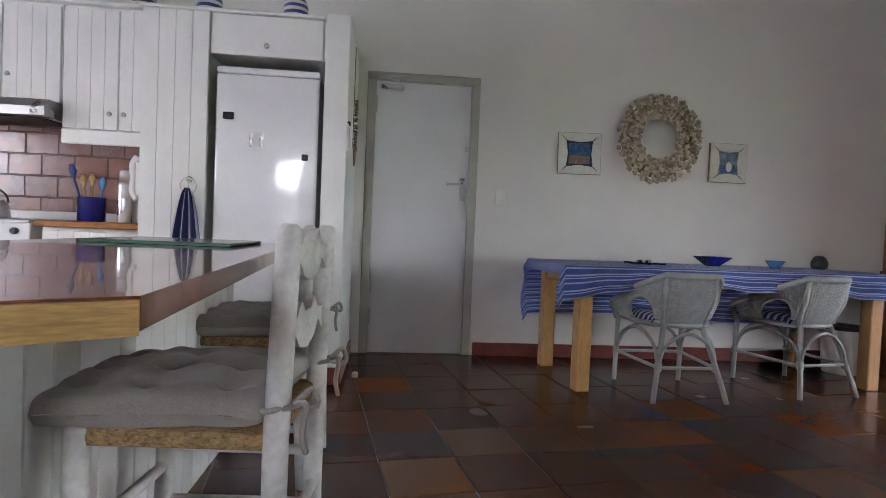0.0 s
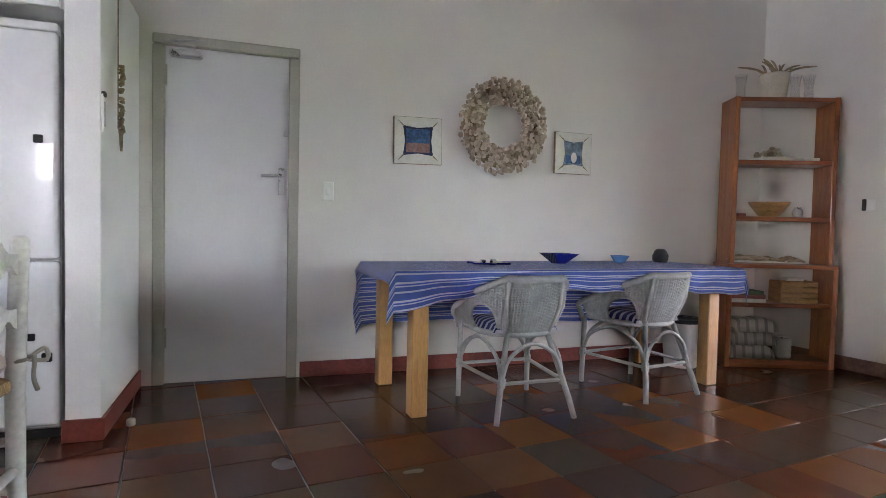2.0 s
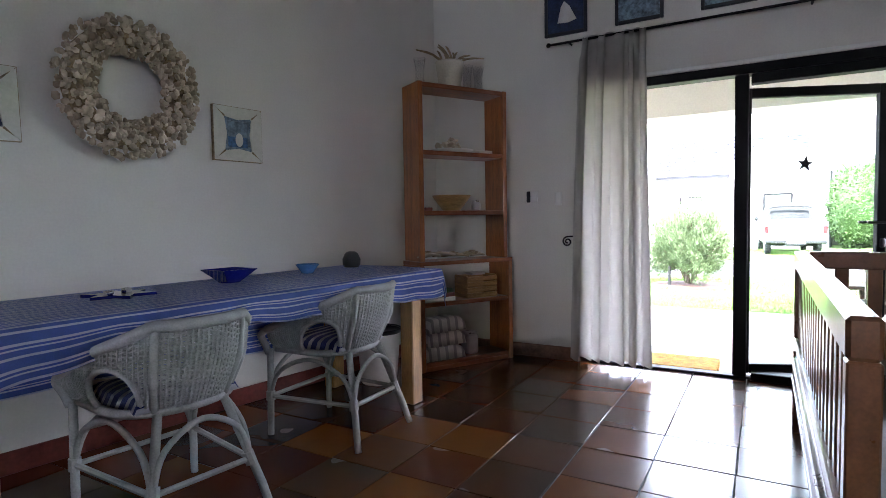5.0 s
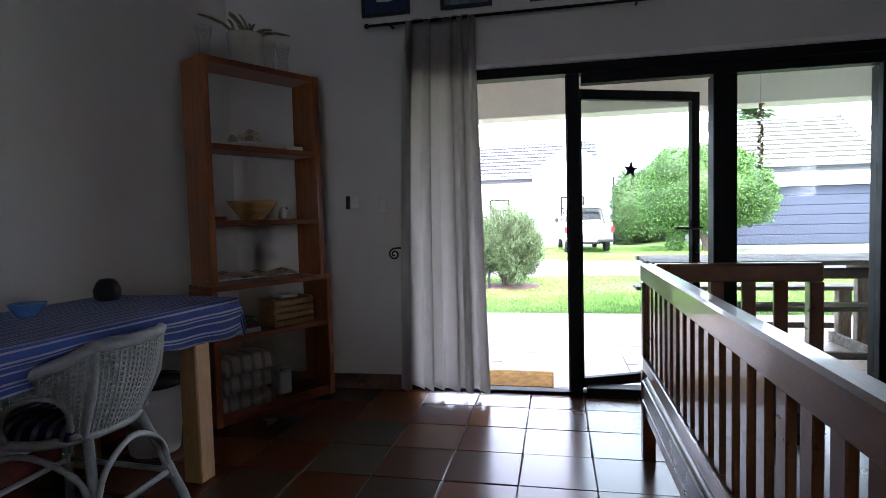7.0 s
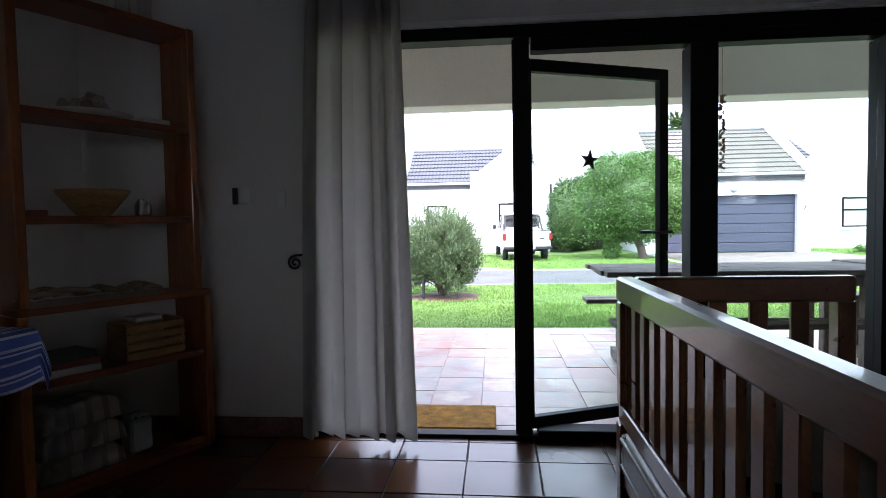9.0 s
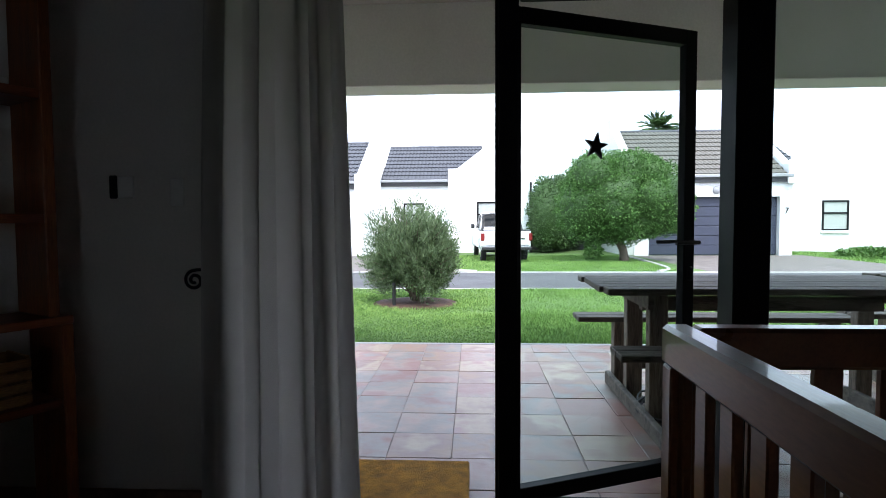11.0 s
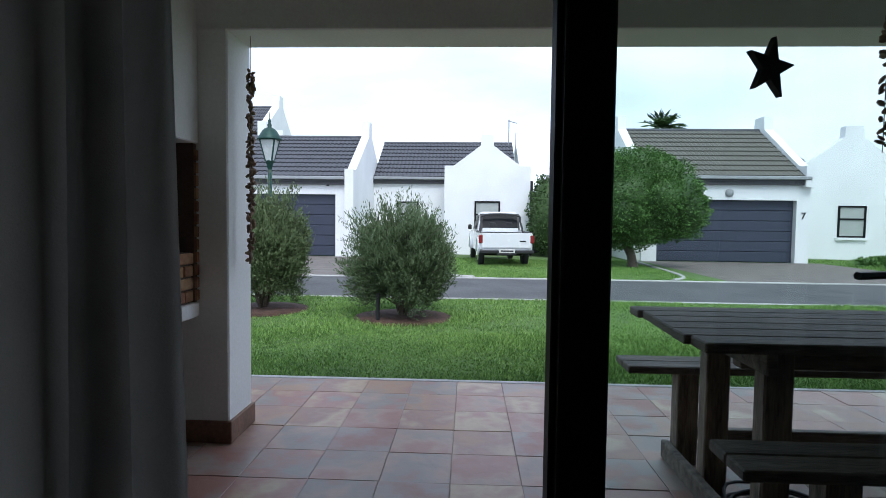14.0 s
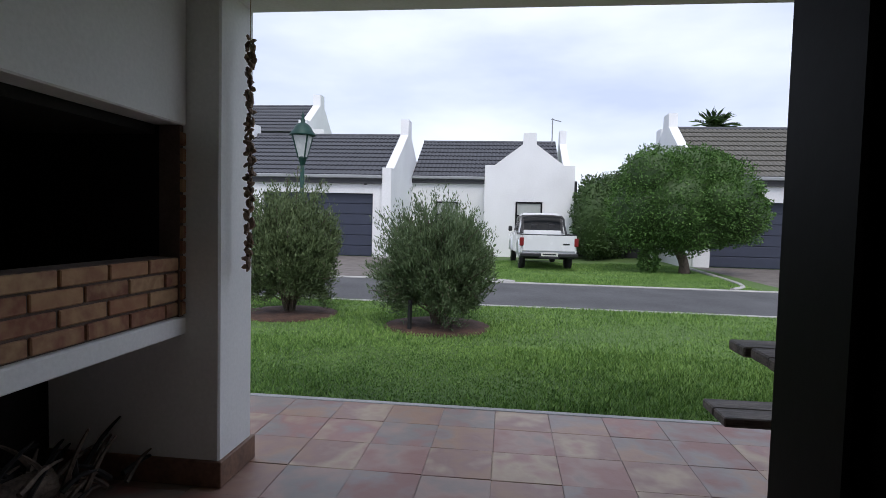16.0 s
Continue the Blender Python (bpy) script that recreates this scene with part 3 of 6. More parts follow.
solo("patio_pillar", box(B(), 2.02, 2.32, -0.85, 0.4, -0.07, 2.1, 0.008), WHITE, G, "white plastered patio pillar", "pillar", kind="structure")
solo("trim", box(B(), 2.006, 2.334, -0.866, 0.39, -0.06, 0.055, 0.004), SKIRTBROWN, G, "brown stone plinth round the pillar", "plinth", kind="structure")
solo("patio_beam", box(B(), 2.02, 2.32, -7.6, 0.4, 2.05, 3.0, 0.006), WHITE, G, "white plastered beam over patio opening", "beam", kind="structure")
solo("patio_pillar", box(B(), 2.02, 2.32, -7.6, -7.1, -0.07, 2.1, 0.008), WHITE, G, "white plastered patio pillar", "pillar", kind="structure")
solo("patio_ceiling", box(B(), 0.2, 2.1, -7.6, 0.4, 2.62, 2.75), SOFFIT, G, "plain white patio ceiling", "ceiling", kind="structure")
solo("patio_wall", box(B(), 0.22, 2.5, -7.8, -7.6, -0.1, 3.0), WHITE, G, "white plastered patio end wall", "wall", kind="structure")

# built-in barbecue niche
braai = thing("barbecue", G, "built-in white plastered barbecue with sooty brick hearth", "barbecue", kind="structure")
part("hood_wall", box(B(), 0.2, 2.02, -0.70, 0.4, 1.48, 2.7, 0.006), WHITE, braai)
part("side_wall", box(B(), 0.2, 0.5, -0.70, 0.4, 0.676, 1.479, 0.004), WHITE, braai)
part("hearth_slab", box(B(), 0.2, 2.02, -0.7, 0.4, 0.6, 0.675, 0.006), WHITE, braai)
part("pier", box(B(), 0.2, 0.4, -0.7, 0.4, -0.07, 0.599, 0.004), WHITE, braai)
part("firebox", box(box(box(B(), 0.5, 2.02, 0.1, 0.14, 0.676, 1.479), 0.5, 0.54, -0.58, 0.1, 0.676, 1.479), 1.985, 2.018, -0.6, 0.1, 0.676, 1.479), SOOTSHADE, braai, "soot blackened firebox lining")
part("firebox_top", box(B(), 0.54, 1.985, -0.58, 0.1, 1.44, 1.479), SOOTSHADE, braai)
# black back: the niche's deep shade put into the colour
part("niche_back", box(B(), 0.4, 2.02, -0.05, 0.0, -0.06, 0.6), SOOTSHADE, braai)
part("mortar", box(B(), 0.5, 2.0, -0.672, -0.56, 0.676, 0.93), MORTAR, braai)
part("jamb_mortar", box(B(), 1.985, 2.012, -0.69, -0.6, 0.676, 1.479), MORTAR, braai)

# ---- ground outdoors ----
solo("ground", box(B(), 3.27, 900, -900, 900, -0.6, -0.13), LAWN, G, "flat mown lawn reaching far off", "ground", kind="structure")
solo("lawn", box(box(B(), 3.27, 7.85, -14, 9, -0.2, -0.1), 11.25, 17.6, -7.6, -0.9, -0.2, -0.1), LAWN, G, "mown green lawn beside patio", "lawn", kind="structure")
solo("road", box(B(), 7.95, 11.1, -60, 60, -0.2, -0.112), ROAD, G, "worn grey asphalt lane", "road", kind="structure")
for u0, u1 in ((7.85, 7.95), (11.1, 11.24)):
    solo("kerb", box(B(), u0, u1, -60, 60, -0.2, -0.092, 0.01), KERB, G, "pale concrete road edging", "kerb", kind="structure")
solo("driveway", box(B(), 11.24, 17.5, -0.7, 7.0, -0.2, -0.105), PAVER, G, "grey brown paved garage driveway", "driveway", kind="structure")
solo("driveway", box(B(), 11.24, 17.5, -13.2, -7.0, -0.2, -0.105), PAVER, G, "grey brown paved garage driveway", "driveway", kind="structure")
bm = tube(B(), smooth_path([(11.2, -2.2, -0.1), (11.6, -1.5, -0.1), (12.6, -0.95, -0.1), (15, -0.85, -0.1), (17.4, -0.85, -0.1)], 6), 0.05, 6)
solo("kerb", bm, KERB, G, "curved pale concrete lawn edging", "kerb", kind="structure")
bm = tube(B(), smooth_path([(11.2, -6.4, -0.1), (12.0, -6.9, -0.1), (14, -7.1, -0.1), (17.4, -7.3, -0.1)], 6), 0.05, 6)
solo("kerb", bm, KERB, G, "curved pale concrete lawn edging", "kerb", kind="structure")


# ---- houses across the lane ----
def tile_mesh():
    """One interlocking roof tile: two rolls, a lifted lower end and its lip."""
    bm = B()
    def f(a, b):
        return (a * 0.31, b * 0.42, 0.03 * abs(math.sin(math.pi * (a * 2 + 0.02))) + 0.05 * (1 - b))
    sheet(bm, f, 10, 1)
    low = [Vector(f(i / 10, 0)) for i in range(11)]
    top, bot = [bm.verts.new(p) for p in low], [bm.verts.new((p.x, p.y + 0.004, p.z - 0.045)) for p in low]
    for i in range(10):
        bm.faces.new((bot[i], bot[i + 1], top[i + 1], top[i]))
    return bm


TILE_A, TILE_B = mesh_of("roof_tile", tile_mesh(), ROOFTILE), mesh_of("roof_tile", tile_mesh(), ROOFTILEBROWN)


def roof_field(house, v0, v1, u0, z0, u1, z1, tile):
    """Tiles laid in courses from the eave (u0, z0) up to the ridge (u1, z1)."""
    run = math.hypot(u1 - u0, z1 - z0)
    tilt = math.atan2(z1 - z0, u1 - u0)
    rows, cols = max(1, int(run / 0.34)), max(1, int((v1 - v0) / 0.3))
    cw = (v1 - v0) / cols
    deck = part("roof_deck", prism(B(), [(u0, z0 - 0.06), (u1, z1 - 0.06), (u1, z1 - 0.14), (u0, z0 - 0.14)], v0, v1, "y"), FASCIADARK, house)
    for r in range(rows):
        s = run * r / rows
        for c in range(cols):
            ob = new("roof_tile", tile)
            ob.parent = deck
            ob.matrix_basis = Matrix.Translation((u0 + s * math.cos(tilt), v0 + c * cw + cw, z0 + s * math.sin(tilt))) @ Matrix.Rotation(-tilt, 4, "Y") @ Matrix.Rotation(radians(-90), 4, "Z") @ Matrix.Diagonal((cw / 0.3, 1, 1, 1))
    part("ridge", tube(B(), [(u1, v0, z1 + 0.02), (u1, v1, z1 + 0.02)], 0.075, 8), ROOFTILE, house)


def gable(house, v0, v1, pts):
    """A parapet gable wall that stands proud of the roof; pts: its outline in (u, z)."""
    return part("gable_wall", prism(B(), pts, v0, v1, "y"), HOUSEWHITE, house)


def garage_door(house, u, v0, v1, z0, z1, n=6):
    d = part("garage_door", box(B(), u + 0.1, u + 0.14, v0, v1, z0, z1), GARAGE, house, "dark blue grey sectional garage door")
    step = (z1 - z0) / n
    for i in range(n):
        part("panel", box(B(), u + 0.075, u + 0.1, v0 + 0.02, v1 - 0.02, z0 + i * step + 0.012, z0 + (i + 1) * step - 0.012, 0.01), GARAGE, d)


def house_window(house, u, v0, v1, z0, z1, split=0.4):
    w = part("window", box(B(), u - 0.005, u + 0.06, v0, v1, z0, z1), BLIND, house, "black framed window with pale blind")
    bm = B()
    t = 0.06
    for a in ((v0, v0 + t, z0, z1), (v1 - t, v1, z0, z1), (v0 + t, v1 - t, z0, z0 + t), (v0 + t, v1 - t, z1 - t, z1), (v0 + t, v1 - t, z1 - (z1 - z0) * split - 0.03, z1 - (z1 - z0) * split + 0.03)):
        box(bm, u - 0.04, u + 0.01, a[0], a[1], a[2], a[3])
    part("window_frame", bm, BLACKMETAL, w)
    part("sill", box(B(), u - 0.09, u + 0.02, v0 - 0.06, v1 + 0.06, z0 - 0.1, z0 - 0.002, 0.01), HOUSEWHITE, w)


def eave(house, u, v0, v1, z):
    part("gutter", box(B(), u - 0.18, u - 0.04, v0, v1, z + 0.04, z + 0.15, 0.02), FASCIA, house)
    part("fascia", box(B(), u - 0.07, u + 0.03, v0, v1, z - 0.12, z + 0.038), FASCIADARK, house)


GZ = -0.13
# left house with garage
ha = thing("house", G, "white gabled house with charcoal tiled roof and garage", "house", "houses across the lane")
part("wall", box(box(box(B(), 17.5, 17.75, 1.95, 2.3, GZ, 2.4), 17.5, 17.75, 6.0, 9.5, GZ, 2.4), 17.5, 17.75, 2.3, 6.0, 1.93, 2.4), HOUSEWHITE, ha)
garage_door(ha, 17.55, 2.3, 6.0, -0.1, 1.93)
eave(ha, 17.45, 1.98, 9.5, 2.36)
roof_field(ha, 1.98, 7.6, 17.35, 2.48, 20.6, 4.2, TILE_A)
gable(ha, 1.68, 1.97, [(17.35, GZ), (17.35, 2.75), (17.75, 2.75), (20.2, 4.2), (20.25, 4.78), (20.85, 4.78), (20.9, 4.2), (23.4, 2.7), (24.3, 2.7), (24.3, GZ)])
gable(ha, 7.62, 7.9, [(17.35, 2.2), (17.35, 2.75), (17.75, 2.75), (20.2, 4.2), (20.25, 4.6), (20.85, 4.6), (20.9, 4.2), (23.4, 2.7), (24.3, 2.7), (24.3, 2.2)])
part("wall_lamp", box(B(), 21.5, 21.56, 1.6, 1.68, 1.9, 2.3, 0.01), BLACK, ha)
part("downpipe_box", box(B(), 17.42, 17.5, 2.5, 2.58, 2.2, 2.28, 0.01), BLACK, ha)

# middle house with street gable
hb = thing("house", G, "white house with street gable and charcoal tiled roof", "house", "houses across the lane")
part("wall", box(B(), 21.3, 21.6, -1.1, 1.68, GZ, 2.7), HOUSEWHITE, hb)
eave(hb, 21.25, -1.1, 1.68, 2.66)
roof_field(hb, -3.9, 1.66, 21.15, 2.78, 23.9, 4.45, TILE_A)
part("street_gable", prism(B(), [(-1.16, GZ), (-1.16, 3.14), (-1.5, 3.14), (-2.48, 3.88), (-2.5, 4.28), (-2.94, 4.28), (-2.96, 3.88), (-3.95, 3.14), (-4.32, 3.14), (-4.32, GZ)], 20.0, 20.3, "x"), HOUSEWHITE, hb)
part("side_wall", box(B(), 20.3, 24, -1.45, -1.17, GZ, 3.0), HOUSEWHITE, hb)
part("side_wall", box(B(), 20.3, 27, -4.31, -4.0, GZ, 2.9), HOUSEWHITE, hb)
gable(hb, -4.32, -4.05, [(21.0, 2.8), (21.4, 3.15), (23.6, 4.4), (23.65, 4.95), (24.15, 4.95), (24.2, 4.4), (26.5, 2.8)])
house_window(hb, 20.0, -3.22, -2.28, 0.75, 1.85, 0.45)
house_window(hb, 21.3, -0.1, 0.75, 0.75, 1.85, 0.45)
part("aerial", tube(tube(B(), [(23.8, -3.75, 4.4), (23.8, -3.75, 5.5)], 0.025, 6), [(23.8, -4.1, 5.35), (23.8, -3.7, 5.45)], 0.02, 6), FASCIA, hb)
part("downpipe", tube(B(), [(20.0, -4.36, GZ), (20.0, -4.36, 2.6)], 0.05, 6), BLACK, hb)

# house number seven
hc = thing("house", G, "white gabled house with garage and house number", "house", "houses across the lane")
part("wall", box(box(box(B(), 17.5, 17.75, -8.1, -7.62, GZ, 2.5), 17.5, 17.75, -12.84, -12.42, GZ, 2.5), 17.5, 17.75, -12.42, -8.1, 1.88, 2.5), HOUSEWHITE, hc)
garage_door(hc, 17.6, -12.42, -8.1, -0.1, 1.88)
eave(hc, 17.45, -12.75, -7.62, 2.48)
roof_field(hc, -12.55, -7.7, 17.35, 2.6, 20.3, 4.48, TILE_B)
gable(hc, -12.86, -12.57, [(17.3, 2.3), (17.3, 2.95), (17.7, 2.98), (19.95, 4.5), (20.0, 4.98), (20.65, 4.98), (20.7, 4.5), (23.2, 2.9), (23.6, 2.9), (23.6, 2.3)])
gable(hc, -7.7, -7.4, [(17.6, GZ), (17.3, 2.95), (17.7, 2.98), (19.95, 4.5), (20.0, 4.98), (20.65, 4.98), (20.7, 4.5), (23.2, 2.9), (23.6, 2.9), (23.6, GZ)])
part("side_wall", box(B(), 17.75, 23.5, -12.84, -12.6, GZ, 2.6), HOUSEWHITE, hc)
part("chimney", box(B(), 21.0, 21.6, -7.68, -7.4, 3.9, 4.62, 0.01), HOUSEWHITE, hc)
part("porch_light", lathe(B(), [(0.13, 0), (0.13, 0.04), (0.1, 0.07), (0.02, 0.09)], 20, Matrix.Translation((17.5, -10.32, 2.1)) @ Matrix.Rotation(radians(-90), 4, "Y")), FASCIA, hc, smooth=True)
txt = bpy.data.curves.new("number", "FONT")
txt.body, txt.size, txt.extrude = "7", 0.3, 0.012
tmp = bpy.data.objects.new("number", txt)
seven = bpy.data.meshes.new_from_object(tmp)
bpy.data.objects.remove(tmp)
seven.materials.append(BLACK)
num = new("house_number", seven)
num.parent = hc
num.matrix_basis = Matrix(((0, 0, -1, 17.485), (-1, 0, 0, -12.56), (0, 1, 0, 1.3), (0, 0, 0, 1)))

hd = thing("house", G, "white wing with street gable and black window", "house", "houses across the lane")
part("street_gable", prism(B(), [(-12.87, GZ), (-12.87, 2.9), (-13.7, 3.1), (-14.4, 3.5), (-15.4, 4.25), (-15.43, 4.65), (-16.05, 4.65), (-16.08, 4.25), (-17.6, 3.1), (-18.6, 3.0), (-18.6, GZ)], 20.0, 20.3, "x"), HOUSEWHITE, hd)
house_window(hd, 20.0, -16.25, -15.28, 0.68, 1.82, 0.42)
roof_field(hd, -15.4, -12.9, 21.5, 3.2, 24.0, 4.5, TILE_A)
part("chimney", box(B(), 23.5, 24.2, -14.5, -14.15, 3.2, 5.1), HOUSEWHITE, hd)
part("side_wall", box(B(), 20.3, 25, -18.6, -18.3, GZ, 3.0), HOUSEWHITE, hd)

he = thing("house", G, "white gabled house rising behind the others", "house", "houses across the lane")
part("wall", box(B(), 30, 30.3, 8.2, 16.0, GZ, 6.0), HOUSEWHITE, he)
roof_field(he, 9.5, 15.5, 29.6, 5.75, 32.0, 7.6, TILE_A)
eave(he, 29.9, 9.5, 16, 5.6)
gable(he, 9.0, 9.45, [(29.5, GZ), (29.5, 6.4), (30.0, 6.4), (31.7, 7.6), (31.75, 8.25), (32.4, 8.25), (32.45, 7.6), (35, 5.4), (35, GZ)])
part("chimney", box(B(), 24.3, 24.7, 4.6, 5.2, 3.6, 4.65), HOUSEWHITE, he)


# ---- dining corner ----
table = thing("dining_table", D @ pose(-2.26, -0.53, 0, 0, 0, 3.4), "long pine dining table against the wall", "table")
part("tabletop", box(B(), -1.16, 1.24, -0.36, 0.36, 0.725, 0.76, 0.004), PINE, table)
part("apron", box(B(), -1.05, 1.02, -0.315, -0.295, 0.64, 0.724, 0.003), PINE, table)
part("apron", box(B(), -1.05, 1.02, 0.295, 0.315, 0.64, 0.724, 0.003), PINE, table)
part("apron", box(B(), -1.05, -1.03, -0.295, 0.295, 0.64, 0.724, 0.003), PINE, table)
for x in (-1.02, 1.0):
    for y in (-0.315, 0.315):
        part("leg", box(B(), x - 0.045, x + 0.045, y - 0.045, y + 0.045, 0, 0.724, 0.006), PINE, table)


def cloth_fold(a, b):
    """Across the table: hangs at the wall, lies flat, hangs in front with a ragged drop."""
    x = -1.2 + 2.47 * b
    tuck = 0.06 * max(0.0, 0.0145 - b) / 0.0145 + 0.09 * max(0.0, b - 0.987) / 0.013
    wob = 0.012 * math.sin(9 * x) + 0.008 * math.sin(23 * x + 1)
    if a < 0.3:
        s = (0.3 - a) / 0.3
        return (x + 0.01 * math.sin(8 * s), 0.372 + 0.012 * math.sin(11 * x) * s, 0.765 - 0.42 * s - 0.03 * s * math.sin(2.2 * x) - tuck)
    if a < 0.72:
        s = (a - 0.3) / 0.42
        return (x, 0.37 - 0.74 * s, 0.7655 + 0.002 * math.sin(14 * x) * math.sin(9 * s) - tuck)
    s = (a - 0.72) / 0.28
    drop = 0.125 + 0.08 * max(0.0, min(1.0, (-x - 0.65) / 0.5)) + 0.05 * max(0.0, min(1.0, (x - 0.5) / 0.7)) + 0.6 * wob
    return (x + 0.012 * s * math.sin(17 * x), -0.374 - 0.02 * s * (1 + math.sin(13 * x)) - 0.01 * math.sin(6 * s), 0.764 - drop * s - tuck)


solo("tablecloth", sheet(B(), cloth_fold, 60, 210, 0.003), CLOTH, D @ pose(-2.26, -0.53, 0, 0, 0, 3.4), "blue and white striped cotton tablecloth on pine table", "tablecloth", smooth=True)


def on_table(x, y):
    return D @ pose(-2.26, -0.53, 0, 0, 0, 3.4) @ pose(x, y, 0.767)


def bowl(name, prof, mat, M, label, seg=28):
    return solo(name, lathe(B(), prof, seg), mat, M, label, "bowl", smooth=True)


bm = B()
lathe(bm, [(0.05, 0), (0.055, 0.006), (0.13, 0.062), (0.135, 0.066), (0.128, 0.066), (0.05, 0.016), (0.01, 0.014)], 4)
solo("bowl", bm, BLUEGLASS, on_table(0.12, 0.12) @ pose(0, 0, 0, 0, 0, 45), "square cobalt blue glass bowl on tablecloth", "bowl")
bowl("bowl", [(0.03, 0), (0.035, 0.006), (0.066, 0.05), (0.068, 0.052), (0.063, 0.052), (0.03, 0.012), (0.005, 0.01)], PALEBLUE, on_table(0.63, 0.13), "small pale blue glass bowl on tablecloth")
tray = thing("candle_holder", on_table(-0.42, 0.08) @ pose(0, 0, 0, 0, 0, 20), "flat dark blue star-shaped glass tray on tablecloth", "tray")
pts = []
for k in range(12):
    r = 0.14 if k % 2 == 0 else 0.075
    pts.append((r * math.cos(radians(30 * k)), r * math.sin(radians(30 * k))))
part("plate", prism(B(), pts, 0, 0.012, "z"), BLUEGLASS, tray)
for x, y in ((-0.05, 0), (0.05, 0.01)):
    part("tealight", lathe(B(), [(0.02, 0.012), (0.02, 0.026), (0.017, 0.028), (0.001, 0.026)], 14, pose(x, y, 0)), CHROME, tray, smooth=True)
solo("jug", lathe(B(), [(0.045, 0), (0.056, 0.018), (0.058, 0.05), (0.042, 0.085), (0.028, 0.097), (0.01, 0.1)], 20), BLACK, on_table(1.06, 0.2), "small rounded black pot on tablecloth", "pot", smooth=True)


def wicker_chair(M):
    """Wicker armchair with a U-shaped plan; its front is +y, its seat 0.44 high."""
    ch = thing("wicker_chair", M, "grey white wicker tub chair with striped seat pad", "chair", "chairs at the dining table")
    bend = 0.56  # share of the rail that is the rounded back
    def plan(t, rx, ry, yf):
        if abs(t) < bend:
            a = t / bend * math.pi / 2
            return rx * math.sin(a), -ry * math.cos(a)
        return math.copysign(rx, t), (abs(t) - bend) / (1 - bend) * yf
    def outward(t):
        a = max(-1.0, min(1.0, t / bend)) * math.pi / 2
        return Vector((math.sin(a), -math.cos(a), 0))
    def rim(t):  # the top rail, t from -1 (one arm) to 1 (the other)
        x, y = plan(t, 0.262, 0.255, 0.24)
        front = max(0.0, abs(t) - 0.24) / 0.76
        return Vector((x, y - 0.02 * (1 - front), 0.735 - 0.2 * front ** 0.85))
    def base(t):
        x, y = plan(t, 0.215, 0.17, 0.22)
        return Vector((x, y, 0.435))
    def face(t, s):
        return base(t).lerp(rim(t), s) + outward(t) * (0.018 * math.sin(math.pi * s))
    n = 56
    part("top_rail", tube(B(), [rim(-1 + 2 * i / n) for i in range(n + 1)], 0.02, 8), WICKER, ch, smooth=True)
    for sg in (-1, 1):
        part("arm_post", tube(B(), smooth_path([rim(sg), rim(sg) + Vector((0, 0.035, -0.03)), (sg * 0.24, 0.275, 0.46), (sg * 0.225, 0.265, 0.41)], 5), 0.018, 8), WICKER, ch, smooth=True)
    def hole(t, s):  # the arched openings under the arms
        d = abs(abs(t) - 0.47) / 0.18
        return d < 1 and s < 0.12 + 0.58 * math.sqrt(1 - d * d)
    weave, stakes = B(), B()
    rows = 34
    for r in range(1, rows):
        s = r / rows
        run = []
        for i in range(121):
            t = -0.985 + 1.97 * i / 120
            if hole(t, s):
                if len(run) > 2:
                    tube(weave, run, 0.0046, 4, False)
                run = []
                continue
            run.append(face(t, s) + outward(t) * 0.0045 * math.sin(math.pi * (i / 2.5 + r)))
        if len(run) > 2:
            tube(weave, run, 0.0046, 4, False)
    for i in range(85):
        t = -0.98 + 1.96 * i / 84
        line = [face(t, s / 12) + outward(t) * 0.003 for s in range(13) if not hole(t, s / 12)]
        if len(line) > 1:
            tube(stakes, line, 0.005, 4, False)
    tagged(part("woven_back", weave, WICKER, ch, smooth=True), kind="stuff")
    tagged(part("staking", stakes, WICKER, ch), kind="stuff")
    for sg in (-1, 1):
        ring = [face(sg * (0.47 + 0.18 * math.cos(radians(a))), 0.12 + 0.58 * math.sin(radians(a))) for a in range(0, 181, 12)]
        ring = [face(sg * 0.65, 0.0)] + ring + [face(sg * 0.29, 0.0)]
        part("arm_arch", tube(B(), smooth_path(ring, 2), 0.011, 6), WICKER, ch, smooth=True)
        part("back_post", tube(B(), [face(sg * 0.22, 0), face(sg * 0.22, 0.5) + outward(sg * 0.22) * 0.008, rim(sg * 0.22)], 0.015, 8), WICKER, ch, smooth=True)
    edge = [base(-1 + 2 * i / 40) for i in range(41)]
    edge = edge + [Vector((0.2, 0.245, 0.435)), Vector((0, 0.255, 0.435)), Vector((-0.2, 0.245, 0.435))]
    part("seat_ring", tube(B(), edge + edge[:1], 0.017, 8, False), WICKER, ch, smooth=True)
    part("seat", prism(B(), [(p.x, p.y) for p in edge], 0.424, 0.441, "z"), WICKER, ch)
    feet = [(-0.225, -0.27), (0.225, -0.27), (-0.225, 0.265), (0.225, 0.265)]
    tops = [(-0.12, -0.15), (0.12, -0.15), (-0.222, 0.255), (0.222, 0.255)]
    for (fx, fy), (tx, ty) in zip(feet, tops):
        leg = part("leg", tube(B(), [(fx, fy, 0), (fx * 0.8 + tx * 0.2, fy * 0.8 + ty * 0.2, 0.1), (tx, ty, 0.43)], [0.015, 0.016, 0.016], 8), WICKER, ch, smooth=True)
        k = 0.42
        part("binding", tube(B(), [(fx + (tx - fx) * k, fy + (ty - fy) * k, 0.175), (fx + (tx - fx) * (k + 0.1), fy + (ty - fy) * (k + 0.1), 0.22)], 0.022, 8), WICKER, leg)
